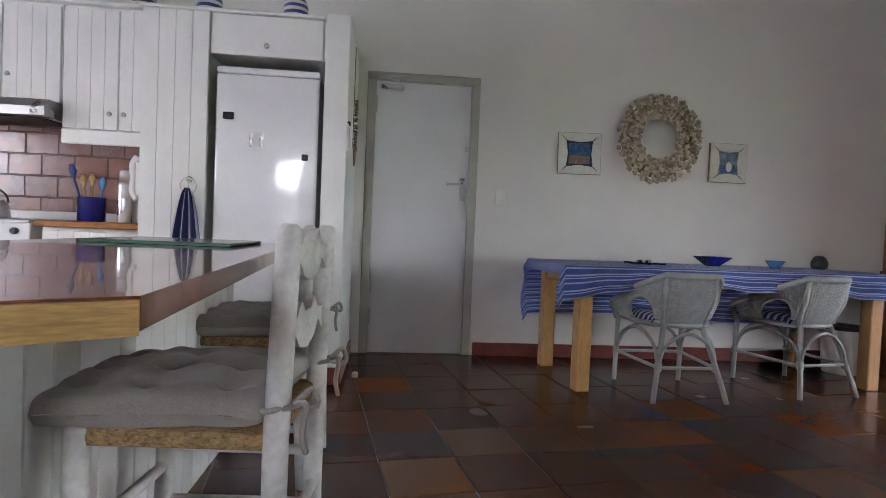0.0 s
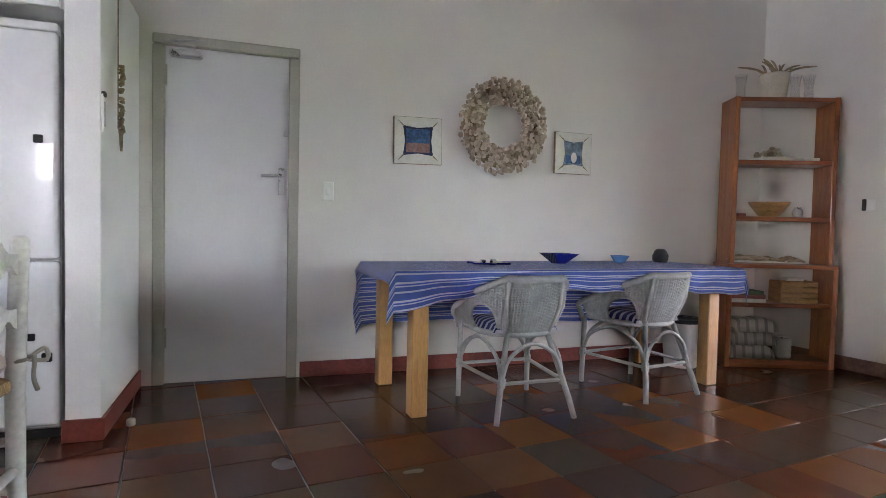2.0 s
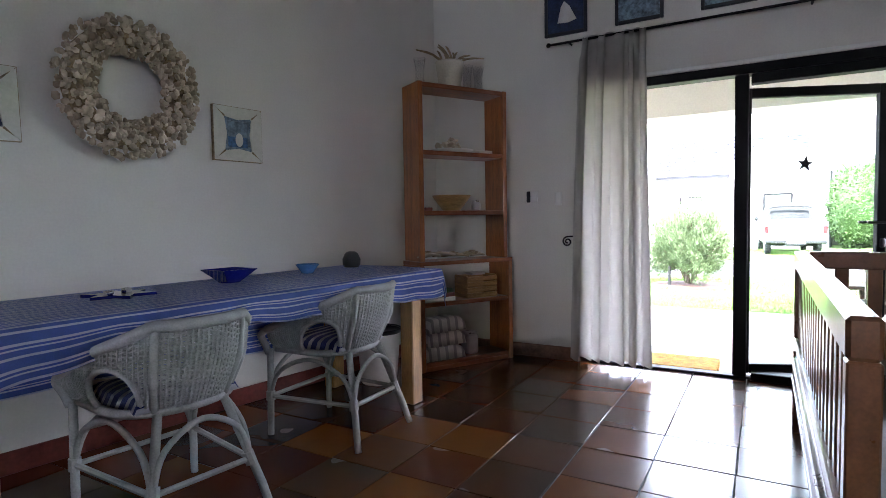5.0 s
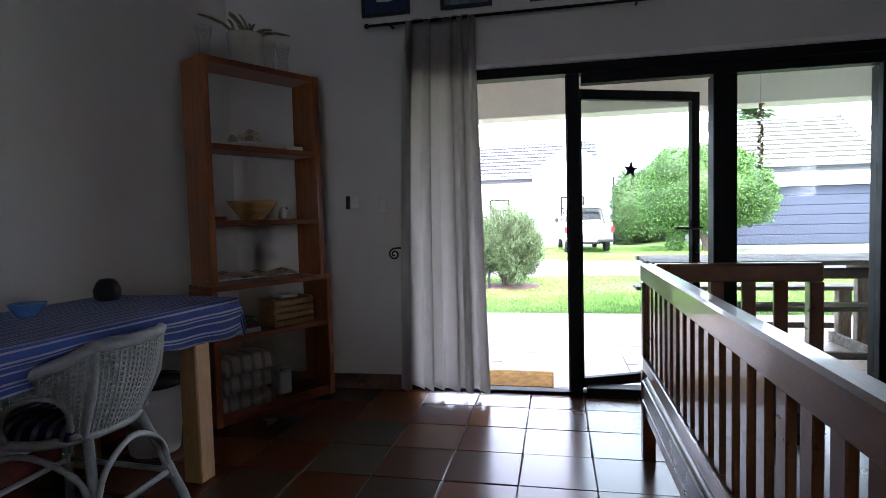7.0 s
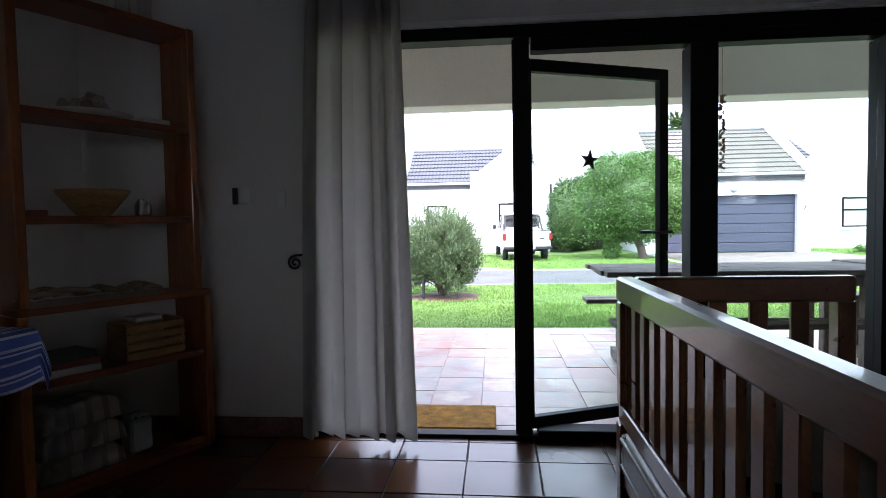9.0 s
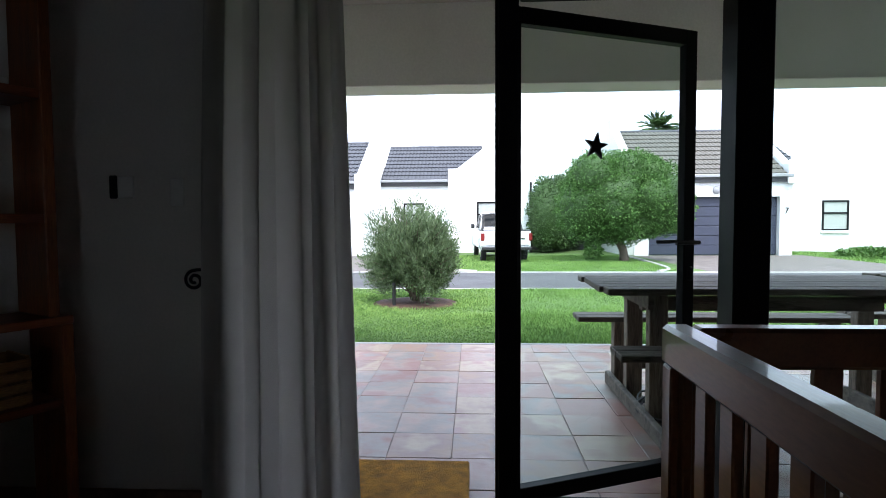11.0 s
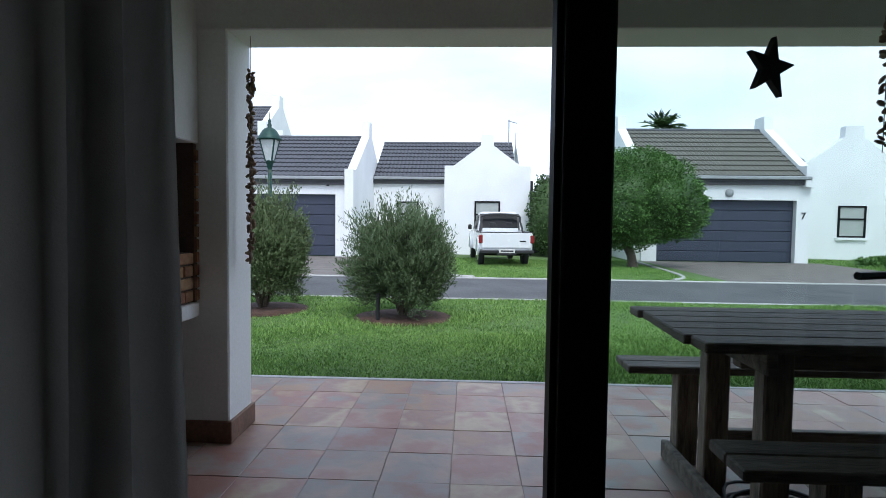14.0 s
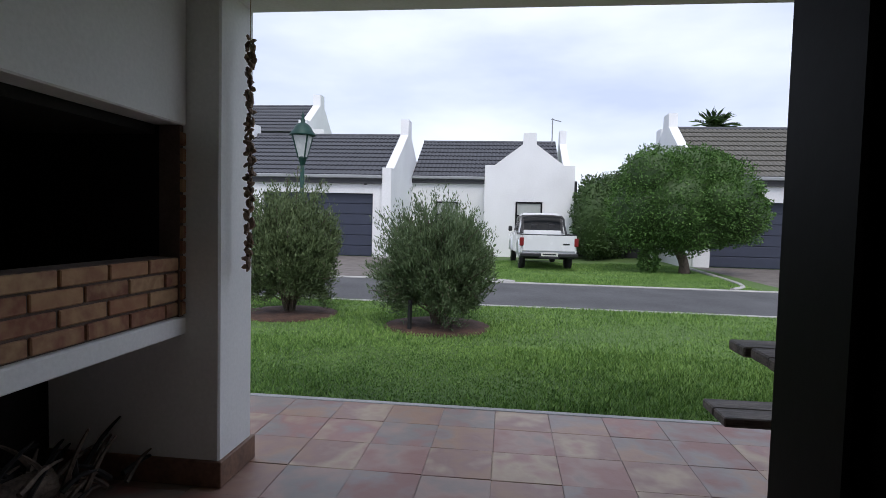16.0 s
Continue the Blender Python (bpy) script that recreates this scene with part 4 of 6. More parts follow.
    for i, j in ((0, 1), (1, 3), (3, 2), (2, 0)):
        a = Vector((*[feet[i][c] + (tops[i][c] - feet[i][c]) * 0.45 for c in (0, 1)], 0.195))
        b = Vector((*[feet[j][c] + (tops[j][c] - feet[j][c]) * 0.45 for c in (0, 1)], 0.195))
        mid = (a + b) / 2
        part("stretcher", tube(B(), [a, b], 0.011, 6), WICKER, ch)
        part("arch", tube(B(), smooth_path([a, a.lerp(mid, 0.25) + Vector((0, 0, 0.13)), mid + Vector((0, 0, 0.2)), b.lerp(mid, 0.25) + Vector((0, 0, 0.13)), b], 5), 0.011, 6), WICKER, ch, smooth=True)
    return ch


for (x, y, rz) in ((-2.697, -0.895, 1), (-1.76, -0.755, 10)):
    M = D @ pose(x, y, 0, 0, 0, rz)
    wicker_chair(M)
    def pad_top(a, b):
        x_, y_ = -0.19 + 0.38 * a, -0.15 + 0.4 * b
        e = max(abs(a - 0.5), abs(b - 0.5)) * 2
        return (x_ + 0.006 * math.sin(9 * b), y_, 0.443 + 0.055 * math.sqrt(max(0.0, 1 - e ** 5)))
    solo("seat_pad", sheet(B(), pad_top, 22, 22, 0.004), SEATPAD, M, "navy and white striped seat pad on wicker chair", "cushion", "pads on the wicker chairs", smooth=True)

# bin beside the shelf
bn = thing("waste_bin", D @ pose(-1.05, -0.33, 0), "plain white plastic waste bin beside the shelf", "bin")
part("body", lathe(B(), [(0.11, 0), (0.115, 0.01), (0.145, 0.34), (0.15, 0.35), (0.142, 0.35), (0.108, 0.02), (0.01, 0.015)], 28), PLASTIC, bn, smooth=True)
part("liner", lathe(B(), [(0.147, 0.33), (0.154, 0.353), (0.15, 0.358), (0.138, 0.345)], 28), BLACK, bn, "black bin liner edge", smooth=True)

# wall things
sw = thing("light_switch", D @ pose(-3.625, 0, 1.205), "white plastic light switch plate on wall", "switch")
part("plate", box(B(), -0.038, 0.038, -0.008, 0, -0.062, 0.062, 0.004), PLASTIC, sw)
part("rocker", box(B(), -0.012, 0.012, -0.013, -0.008, -0.022, 0.022, 0.002), PLASTIC, sw)


def small_frame(M, w, h, inner, label, sand):
    """Distressed frame whose boards bow towards the picture."""
    f = thing("framed_picture", M, label, "picture", "pictures round the wreath")
    W, Hh, w2, h2 = w / 2, h / 2, inner[0] / 2, inner[1] / 2
    def board(a, b, c, d, bow):
        bm = B()
        mid = [(c[0] + d[0]) / 2 + bow[0], (c[1] + d[1]) / 2 + bow[1]]
        prism(bm, [a, b, c, tuple(mid), d], -0.026, -0.001, "y")
        part("board", bm, DISTRESSED, f)
    k = 0.014
    board((-W, Hh), (W, Hh), (w2, h2), (-w2, h2), (0, -k))
    board((W, Hh - 0.004), (W, -Hh + 0.004), (w2 + 0.002, -h2), (w2 + 0.002, h2), (-k, 0))
    board((W, -Hh), (-W, -Hh), (-w2, -h2), (w2, -h2), (0, k))
    board((-W, -Hh + 0.004), (-W, Hh - 0.004), (-w2 - 0.002, h2), (-w2 - 0.002, -h2), (k, 0))
    for x0, x1, z0, z1 in ((-W - 0.003, W + 0.003, Hh, Hh + 0.003), (-W - 0.003, W + 0.003, -Hh - 0.003, -Hh), (-W - 0.003, -W, -Hh, Hh), (W, W + 0.003, -Hh, Hh)):
        part("worn_edge", box(B(), x0, x1, -0.023, -0.002, z0, z1), DRIFT, f, "bare brown worn edge")
    for sx in (-1, 1):
        for sz in (-1, 1):
            part("mitre", tube(B(), [(sx * w2, -0.0262, sz * h2), (sx * (w2 + 0.6 * (W - w2)), -0.0262, sz * (h2 + 0.6 * (Hh - h2)))], [0.0055, 0.0012], 5), DRIFT, f)
    for x0, x1, z0, z1 in ((-w2, w2, h2 - 0.022, h2 - 0.006), (-w2, w2, -h2 + 0.006, -h2 + 0.022), (-w2 + 0.006, -w2 + 0.022, -h2, h2), (w2 - 0.022, w2 - 0.006, -h2, h2)):
        part("liner", box(B(), x0, x1, -0.02, -0.013, z0, z1), PICNAVY if sand else PICGREY, f, "dark blue inner liner")
    part("print", box(B(), -w2 - 0.015, w2 + 0.015, -0.012, -0.004, -h2 - 0.015, h2 + 0.015), PICBLUE if sand else PICGREY, f)
    part("mount", box(B(), -w2 * 0.82, w2 * 0.82, -0.0145, -0.012, -h2 * 0.82, -h2 * 0.15), PICSAND if sand else PICBLUE, f)
    if not sand:
        part("motif", lathe(B(), [(0.03, 0), (0.03, 0.002), (0.001, 0.003)], 16, pose(0.01, -0.0145, -0.03, 90, 0, 0) @ Matrix.Diagonal((0.8, 1.3, 1, 1))), PAPER, f)
    return f


small_frame(D @ pose(-3.03, 0, 1.57, 0, -1, 0), 0.33, 0.31, (0.21, 0.2), "distressed white frame with blue and pink seaside print", True)
small_frame(D @ pose(-1.83, 0, 1.56), 0.30, 0.30, (0.17, 0.19), "distressed white frame with grey blue shell print", False)

wr = thing("wreath", D @ pose(-2.42, -0.06, 1.71), "round wreath of bleached shells on wall", "wreath")
part("hoop", tube(B(), [(0.245 * math.cos(a), 0.02, 0.245 * math.sin(a)) for a in (2 * math.pi * k / 40 for k in range(41))], 0.05, 8, False), DRIFT, wr)
rng = random.Random(5)
bm = B()
ico = B()
bmesh.ops.create_icosphere(ico, subdivisions=1, radius=1.0)
for i in range(820):
    a, b = rng.uniform(0, 2 * math.pi), rng.uniform(0, 2 * math.pi)
    rr = 0.055 + rng.uniform(0, 0.03)
    ring = 0.245 + rr * math.cos(b) * 1.12
    y = -rr * abs(math.sin(b)) * 0.8 + 0.01
    t = ico.copy()
    s = rng.uniform(0.013, 0.025)
    t.transform(Matrix.Translation((ring * math.cos(a), y, ring * math.sin(a))) @ Euler((rng.uniform(0, 6), rng.uniform(0, 6), rng.uniform(0, 6))).to_matrix().to_4x4() @ Matrix.Diagonal((s, s * 0.85, s * 0.55, 1)))
    merge(bm, t)
tagged(part("shell_ring", bm, SHELL, wr), kind="stuff")

# hanging driftwood beside the partition
dw = thing("driftwood_hanging", D @ pose(-4.70, -0.630, 1.560) @ Matrix.Diagonal((1, 1, 0.666, 1)), "string of driftwood pieces hanging on partition", "ornament")
part("string", tube(B(), [(0, 0, 0.75), (0, 0, -0.2)], 0.003, 5), DRIFT, dw)
for i in range(9):
    z = 0.24 - i * 0.055
    part("driftwood", tube(B(), smooth_path([(0.012, -0.03 + 0.01 * math.sin(i * 2.1), z), (0.02, 0.0, z + 0.02 * math.sin(i)), (0.012, 0.04 * math.sin(i * 1.7), z - 0.03)], 3), [0.006 + 0.008 * (k % 3) / 2 for k in range(7)], 6), DRIFT, dw, smooth=True)
part("driftwood", tube(B(), [(0.012, 0, -0.2), (0.012, 0.01, -0.36)], [0.013, 0.006], 6), DRIFT, dw)

gauge = thing("thermometer", D @ pose(-4.72, -0.846, 1.460), "slim grey wall thermometer on partition", "thermometer")
part("body", box(B(), 0.0005, 0.012, -0.018, 0.018, -0.085, 0.085, 0.005), PLASTIC, gauge)
part("cap", box(B(), 0.0005, 0.018, -0.015, 0.015, 0.07, 0.095, 0.004), WORNBLACK, gauge, "black top clip")
part("scale", box(B(), 0.0121, 0.0135, -0.008, 0.008, -0.06, 0.05), FASCIA, gauge)

# bookshelf across the corner
S = D @ pose(-0.735, -0.44, 0, 0, 0, -21)
shelf = thing("bookshelf", S, "red-brown pine open shelf unit, half full", "shelf")
for x0 in (0.0, 0.712):
    part("side", box(B(), x0, x0 + 0.036, 0, 0.235, 0.77, 2.0, 0.004), SHELFWOOD, shelf)
for x0 in (-0.014, 0.745):
    part("side", box(B(), x0, x0 + 0.038, -0.012, 0.24, 0.0, 0.74, 0.004), SHELFWOOD, shelf)
for z, x0, x1 in ((1.965, 0.036, 0.712), (1.505, 0.036, 0.712), (1.09, 0.036, 0.712)):
    part("shelf_board", box(B(), x0, x1, 0.004, 0.23, z, z + 0.032, 0.003), SHELFWOODX, shelf)
part("shelf_board", box(B(), -0.014, 0.783, -0.014, 0.24, 0.741, 0.769, 0.003), SHELFWOODX, shelf)
for z in (0.03, 0.45):
    part("shelf_board", box(B(), 0.024, 0.745, 0.0, 0.235, z, z + 0.03, 0.003), SHELFWOODX, shelf)
part("plinth", box(B(), 0.024, 0.745, 0.0, 0.02, 0.0, 0.03, 0.002), SHELFWOODX, shelf)


def on_shelf(x, y, z, rz=0):
    return S @ pose(x, y, z, 0, 0, rz)


pot = thing("plant_pot", on_shelf(0.33, 0.12, 2.002), "cream pot filled with dry driftwood branches", "pot")
part("pot", lathe(B(), [(0.075, 0), (0.08, 0.005), (0.1, 0.17), (0.104, 0.185), (0.094, 0.185), (0.085, 0.15), (0.01, 0.14)], 26), STONEPOT, pot, smooth=True)
rng = random.Random(11)
for i in range(15):
    a = rng.uniform(0, 6.28)
    l = rng.uniform(0.1, 0.22)
    lean = rng.uniform(0.4, 1.0)
    if i < 2:
        a, l, lean = (0.15, 0.34, 1.3) if i == 0 else (3.3, 0.3, 1.35)
    d = Vector((math.cos(a) * lean, math.sin(a) * lean * 0.4, 1.15 - 0.55 * lean)).normalized()
    p0 = Vector((rng.uniform(-0.05, 0.05), rng.uniform(-0.03, 0.03), 0.15))
    part("branch", tube(B(), smooth_path([p0, p0 + d * l * 0.5 + Vector((0, 0, 0.03)), p0 + d * l], 3), [0.009] * 3 + [0.008] * 2 + [0.006, 0.004], 6), DRIFT, pot, smooth=True)
for x in (0.1, 0.6, 0.5):
    v = solo("glass_vase", lathe(B(), [(0.035, 0), (0.036, 0.01), (0.03, 0.1), (0.045, 0.19), (0.042, 0.19), (0.026, 0.1), (0.03, 0.015), (0.005, 0.012)], 18), CLEAR, on_shelf(x, 0.15, 2.002), "clear glass vase on top of shelf", "vase", "vases on the shelf", smooth=True)
    v.visible_shadow = False
rng = random.Random(3)
sh = thing("shell_collection", on_shelf(0.33, 0.12, 1.54), "heap of white shells on a plate", "shells")
part("plate", lathe(B(), [(0.06, 0), (0.16, 0.014), (0.165, 0.018), (0.01, 0.01)], 26), PAPER, sh, smooth=True)
bm = B()
for i in range(34):
    t = ico.copy()
    s = rng.uniform(0.02, 0.04)
    r, a = rng.uniform(0, 0.1), rng.uniform(0, 6.28)
    t.transform(Matrix.Translation((r * math.cos(a), r * math.sin(a) * 0.7, 0.03 + rng.uniform(0, 0.075) * (1 - r / 0.12))) @ Euler((rng.uniform(0, 6), rng.uniform(0, 6), 0)).to_matrix().to_4x4() @ Matrix.Diagonal((s, s * 0.7, s * 0.5, 1)))
    merge(bm, t)
tagged(part("shell_heap", bm, SHELL, sh), kind="stuff")
solo("book", box(B(), -0.06, 0.06, -0.08, 0.08, 0, 0.022, 0.003), PAPER, on_shelf(0.57, 0.1, 1.538), "slim white book lying on shelf", "book")
solo("bowl", lathe(B(), [(0.06, 0), (0.07, 0.008), (0.135, 0.095), (0.142, 0.11), (0.133, 0.11), (0.06, 0.02), (0.01, 0.016)], 28), BOWLWOOD, on_shelf(0.33, 0.12, 1.123), "turned pale wooden bowl on shelf", "bowl", smooth=True)
solo("jar", lathe(B(), [(0.03, 0), (0.035, 0.01), (0.036, 0.05), (0.025, 0.07), (0.028, 0.075), (0.005, 0.076)], 16), CHROME, on_shelf(0.53, 0.1, 1.123), "small silver jar on shelf", "jar", smooth=True)
solo("box", box(B(), -0.03, 0.03, -0.03, 0.03, 0, 0.022, 0.003), REDBOOK, on_shelf(0.1, 0.08, 1.123), "small dark red box on shelf", "box")
rng = random.Random(21)
dr = thing("driftwood_pile", on_shelf(0.33, 0.11, 0.771), "pile of driftwood and shells on shelf", "driftwood")
for i in range(16):
    x, y = rng.uniform(-0.24, 0.24), rng.uniform(-0.06, 0.06)
    a = rng.uniform(-0.5, 0.5)
    l = rng.uniform(0.05, 0.11)
    z = 0.015 + rng.uniform(0, 0.03)
    part("stick", tube(B(), smooth_path([(x - l * math.cos(a), y - l * math.sin(a), z), (x, y, z + 0.014), (x + l * math.cos(a), y + l * math.sin(a), z)], 3), [0.006, 0.01, 0.012, 0.012, 0.011, 0.009, 0.006], 6), DRIFT if i % 3 else SHELL, dr, smooth=True)
crate = thing("wooden_crate", on_shelf(0.53, 0.11, 0.481), "slatted pale wooden crate on shelf", "crate")
for k in range(4):
    part("slat", box(B(), -0.135, 0.135, -0.085, -0.075, 0.006 + k * 0.04, 0.036 + k * 0.04, 0.002), BOWLWOOD, crate)
part("back", box(B(), -0.135, 0.135, 0.08, 0.09, 0, 0.16, 0.002), BOWLWOOD, crate)
for x in (-0.135, 0.123):
    part("end", box(B(), x, x + 0.012, -0.075, 0.08, 0, 0.165, 0.002), BOWLWOOD, crate)
part("bottom", box(B(), -0.12, 0.12, -0.075, 0.08, 0, 0.008), BOWLWOOD, crate)
solo("book", box(B(), -0.06, 0.06, -0.05, 0.05, 0, 0.02, 0.003), PAPER, on_shelf(0.5, 0.08, 0.65), "slim white book lying on crate", "book")
for k, (m, w) in enumerate(((PAPER, 0.13), (REDBOOK, 0.125), (GREENBOOK, 0.11))):
    solo("book", box(B(), -w, w, -0.08, 0.08, 0, 0.028, 0.003), m, on_shelf(0.16, 0.1, 0.481 + k * 0.029, k * 4 - 3), ("white", "dull red", "dark green")[k] + " book lying in a stack on shelf", "book", "stacked books")


def folded(a, b):
    e = 1 - (abs(2 * a - 1)) ** 6
    return (0.17 * (2 * a - 1), -0.09 + 0.18 * b, 0.075 * (math.sqrt(max(0, e)) * (1 - (abs(2 * b - 1)) ** 8) ** 0.5) * (1 + 0.05 * math.sin(12 * a)))


for k in range(3):
    solo("blanket", sheet(B(), folded, 24, 12, 0.004), THROW, on_shelf(0.21 + 0.006 * k, 0.11, 0.062 + 0.1 * k, 2 * k) @ Matrix.Diagonal((1, 1, 1.3, 1)), "folded grey and cream checked blanket on shelf", "blanket", "folded blankets", smooth=True)
jar2 = thing("storage_jar", on_shelf(0.46, 0.1, 0.061), "square clear glass jar on shelf", "jar")
part("body", box(B(), -0.05, 0.05, -0.05, 0.05, 0, 0.15, 0.012), LAMPGLASS, jar2)
part("lid", box(B(), -0.045, 0.045, -0.045, 0.045, 0.15, 0.165, 0.006), CHROME, jar2)

# glass-side wall: switch, hook, pictures, curtain
sw2 = thing("light_switch", G @ pose(0, -0.83, 1.22), "white switch plate with dark remote holder on wall", "switch")
part("plate", box(B(), -0.01, 0, -0.06, 0.0, -0.04, 0.04, 0.004), PLASTIC, sw2)
part("remote_holder", box(B(), -0.012, 0, 0.002, 0.03, -0.042, 0.042, 0.004), WORNBLACK, sw2)
sw3 = thing("light_switch", G @ pose(0, -1.05, 1.2), "blank white plastic wall plate", "switch")
part("plate", box(B(), -0.008, 0, -0.025, 0.025, -0.05, 0.05, 0.004), PLASTIC, sw3)
pts = [Vector((-0.05, 0.036 * (1 - a / 20) * math.sin(a * 0.62), 0.036 * (1 - a / 20) * math.cos(a * 0.62))) for a in range(17)]
hk = thing("curtain_hook", G @ pose(0, -1.129, 0.885), "black wrought iron scroll curtain hook", "hook")
part("scroll", tube(B(), smooth_path(list(reversed(pts)) + [Vector((-0.05, -0.03, 0.038)), Vector((-0.05, -0.06, 0.038))], 4), 0.006, 6), DARKMETAL, hk, smooth=True)
part("stem", tube(B(), [(-0.05, -0.06, 0.038), (0, -0.06, 0.038)], 0.007, 6), DARKMETAL, hk)
for v0, v1, lab in ((-1.265, -0.955, "white sail on dark blue sea print"), (-1.775, -1.46, "grey seascape print"), (-2.32, -2.0, "grey seascape print")):
    pf = thing("framed_picture", G @ pose(0, (v0 + v1) / 2, 2.375), "black framed " + lab, "picture", "pictures above the curtain rail")
    w = (v1 - v0) / 2
    bm = B()
    for a in ((-w, -w + 0.022, 0, 0.38), (w - 0.022, w, 0, 0.38), (-w + 0.022, w - 0.022, 0, 0.022), (-w + 0.022, w - 0.022, 0.358, 0.38)):
        box(bm, -0.024, -0.001, *a, 0.003)
    part("frame", bm, PICDARK, pf)
    part("print", box(B(), -0.012, -0.002, -w + 0.02, w - 0.02, 0.02, 0.36), PICNAVY if "sail" in lab else PICGREY, pf)
    if "sail" in lab:
        part("sail", prism(B(), [(0.06, 0.09), (0.035, 0.2), (0.01, 0.24), (-0.03, 0.2), (-0.08, 0.1), (-0.02, 0.085)], -0.0135, -0.012, "x"), PAPER, pf)
rail = thing("curtain_rail", G @ pose(0, 0, 2.3), "thin black iron curtain rail", "curtain rail")
part("rod", tube(B(), [(-0.075, -1.02, 0), (-0.075, -4.9, 0)], 0.009, 8), DARKMETAL, rail, smooth=True)
part("finial", lathe(B(), [(0.004, 0), (0.016, 0.01), (0.016, 0.024), (0.004, 0.034)], 12, pose(-0.075, -1.02, 0, -90, 0, 0)), DARKMETAL, rail, smooth=True)
for v in (-1.15, -2.6, -4.7):
    part("bracket", tube(B(), [(-0.075, v, 0), (0, v, 0.0)], 0.008, 6), DARKMETAL, rail)


def drape(a, b):
    """Pleats: tight at the heading, opening towards the hem."""
    z = 2.31 - 2.265 * b
    flare = 0.72 + 0.28 * b ** 0.7
    v = -1.682 + (1 - a) * (0.435 + 0.135 * b ** 0.8) - 0.05 * b
    ph = 2 * math.pi * (5.2 * a + 0.35 * math.sin(5.3 * a + 1.0) + 0.12 * math.sin(17 * a))
    amp = (0.046 - 0.008 * b) * flare * (0.75 + 0.4 * math.sin(7.7 * a + 1.3)) + 0.01 * math.sin(3.1 * a * 7 + 4 * b)
    u = -0.085 + amp * math.sin(ph + 0.5 * math.sin(2.6 * b + 5 * a)) - 0.02 * b
    if b < 0.05:
        u = -0.08 + 0.4 * amp * math.sin(ph)
    return (u, v + 0.012 * math.sin(ph * 2) * flare, z + (0.012 * math.sin(ph) if b < 0.02 else 0.012 * math.sin(2 * ph) * (b > 0.98)))


solo("curtain", sheet(B(), drape, 150, 44, 0.002), CURTAIN, G, "off-white linen curtain drawn open beside glass front", "curtain", smooth=True)

# slatted daybed in front of the glass
bench = thing("daybed", G, "slatted honey pine daybed with dark mattress", "daybed")
u0, u1, v0, v1 = -2.86, -0.83, -3.22, -2.5
for u, v in ((u1 - 0.055, v1 - 0.055), (u1 - 0.055, v0), (u0, v1 - 0.055), (u0, v0)):
    part("leg", box(B(), u, u + 0.055, v, v + 0.055, 0, 0.40, 0.004), BENCHWOOD, bench)
part("back_rail", box(B(), u0, u1, v1 - 0.055, v1, 0.80, 0.88, 0.008), BENCHWOOD, bench)
part("back_rail", box(B(), u0, u1, v1 - 0.045, v1 - 0.008, 0.40, 0.46, 0.004), BENCHWOOD, bench)
part("side_rail", box(B(), u0 + 0.055, u1 - 0.055, v1 - 0.042, v1 - 0.012, 0.2, 0.29, 0.004), BENCHWOOD, bench)
part("front_rail", box(B(), u0 + 0.055, u1 - 0.055, v0, v0 + 0.03, 0.2, 0.29, 0.004), BENCHWOOD, bench)
n = 20
for i in range(n):
    u = u0 + 0.03 + (u1 - u0 - 0.11) * i / (n - 1)
    part("slat", box(B(), u, u + 0.048, v1 - 0.036, v1 - 0.018, 0.461, 0.80, 0.003), BENCHWOOD, bench)
for ue in (u1 - 0.055, u0):
    part("end_rail", box(B(), ue, ue + 0.055, v0, v1 - 0.056, 0.80, 0.88, 0.008), BENCHWOOD, bench)
    part("end_rail", box(B(), ue + 0.01, ue + 0.045, v0, v1 - 0.056, 0.40, 0.46, 0.004), BENCHWOOD, bench)
    part("end_post", box(B(), ue, ue + 0.055, v0, v0 + 0.055, 0.461, 0.80, 0.004), BENCHWOOD, bench)
    part("end_post", box(B(), ue + 0.003, ue + 0.052, v1 - 0.055, v1 - 0.002, 0.461, 0.80, 0.004), BENCHWOOD, bench)
    for i in range(4):
        v = v0 + 0.13 + i * 0.125
        part("slat", box(B(), ue + 0.018, ue + 0.036, v, v + 0.055, 0.461, 0.80, 0.003), BENCHWOOD, bench)
for i in range(9):
    u = u0 + 0.1 + i * 0.21
    part("bed_slat", box(B(), u, u + 0.07, v0 + 0.031, v1 - 0.043, 0.24, 0.258), BENCHWOOD, bench)
mt = thing("mattress", G, "dark blue vinyl mattress on daybed", "mattress")
part("cover", box(B(), u0 + 0.06, u1 - 0.06, v0 + 0.032, v1 + 0.004, 0.262, 0.392, 0.035, seg=3), MATTRESS, mt, smooth=True)
for z in (0.285, 0.37):
    part("piping", tube(B(), [(u0 + 0.09, v1 + 0.003, z), (u1 - 0.09, v1 + 0.003, z)], 0.006, 6), MATTRESS, mt)
for uu in (-1.15,):
    solo("scatter_cushion", sheet(B(), lambda a, b: (0.22 * (2 * a - 1), 0.22 * (2 * b - 1), 0.16 * (max(0, 1 - (2 * a - 1) ** 4) * max(0, 1 - (2 * b - 1) ** 4)) ** 0.5), 16, 16, 0.004), CUSHION, G @ pose(uu, -2.82, 0.43, 12, 0, 0), "grey beige cushion lying on daybed", "cushion", "cushions on the daybed", smooth=True)


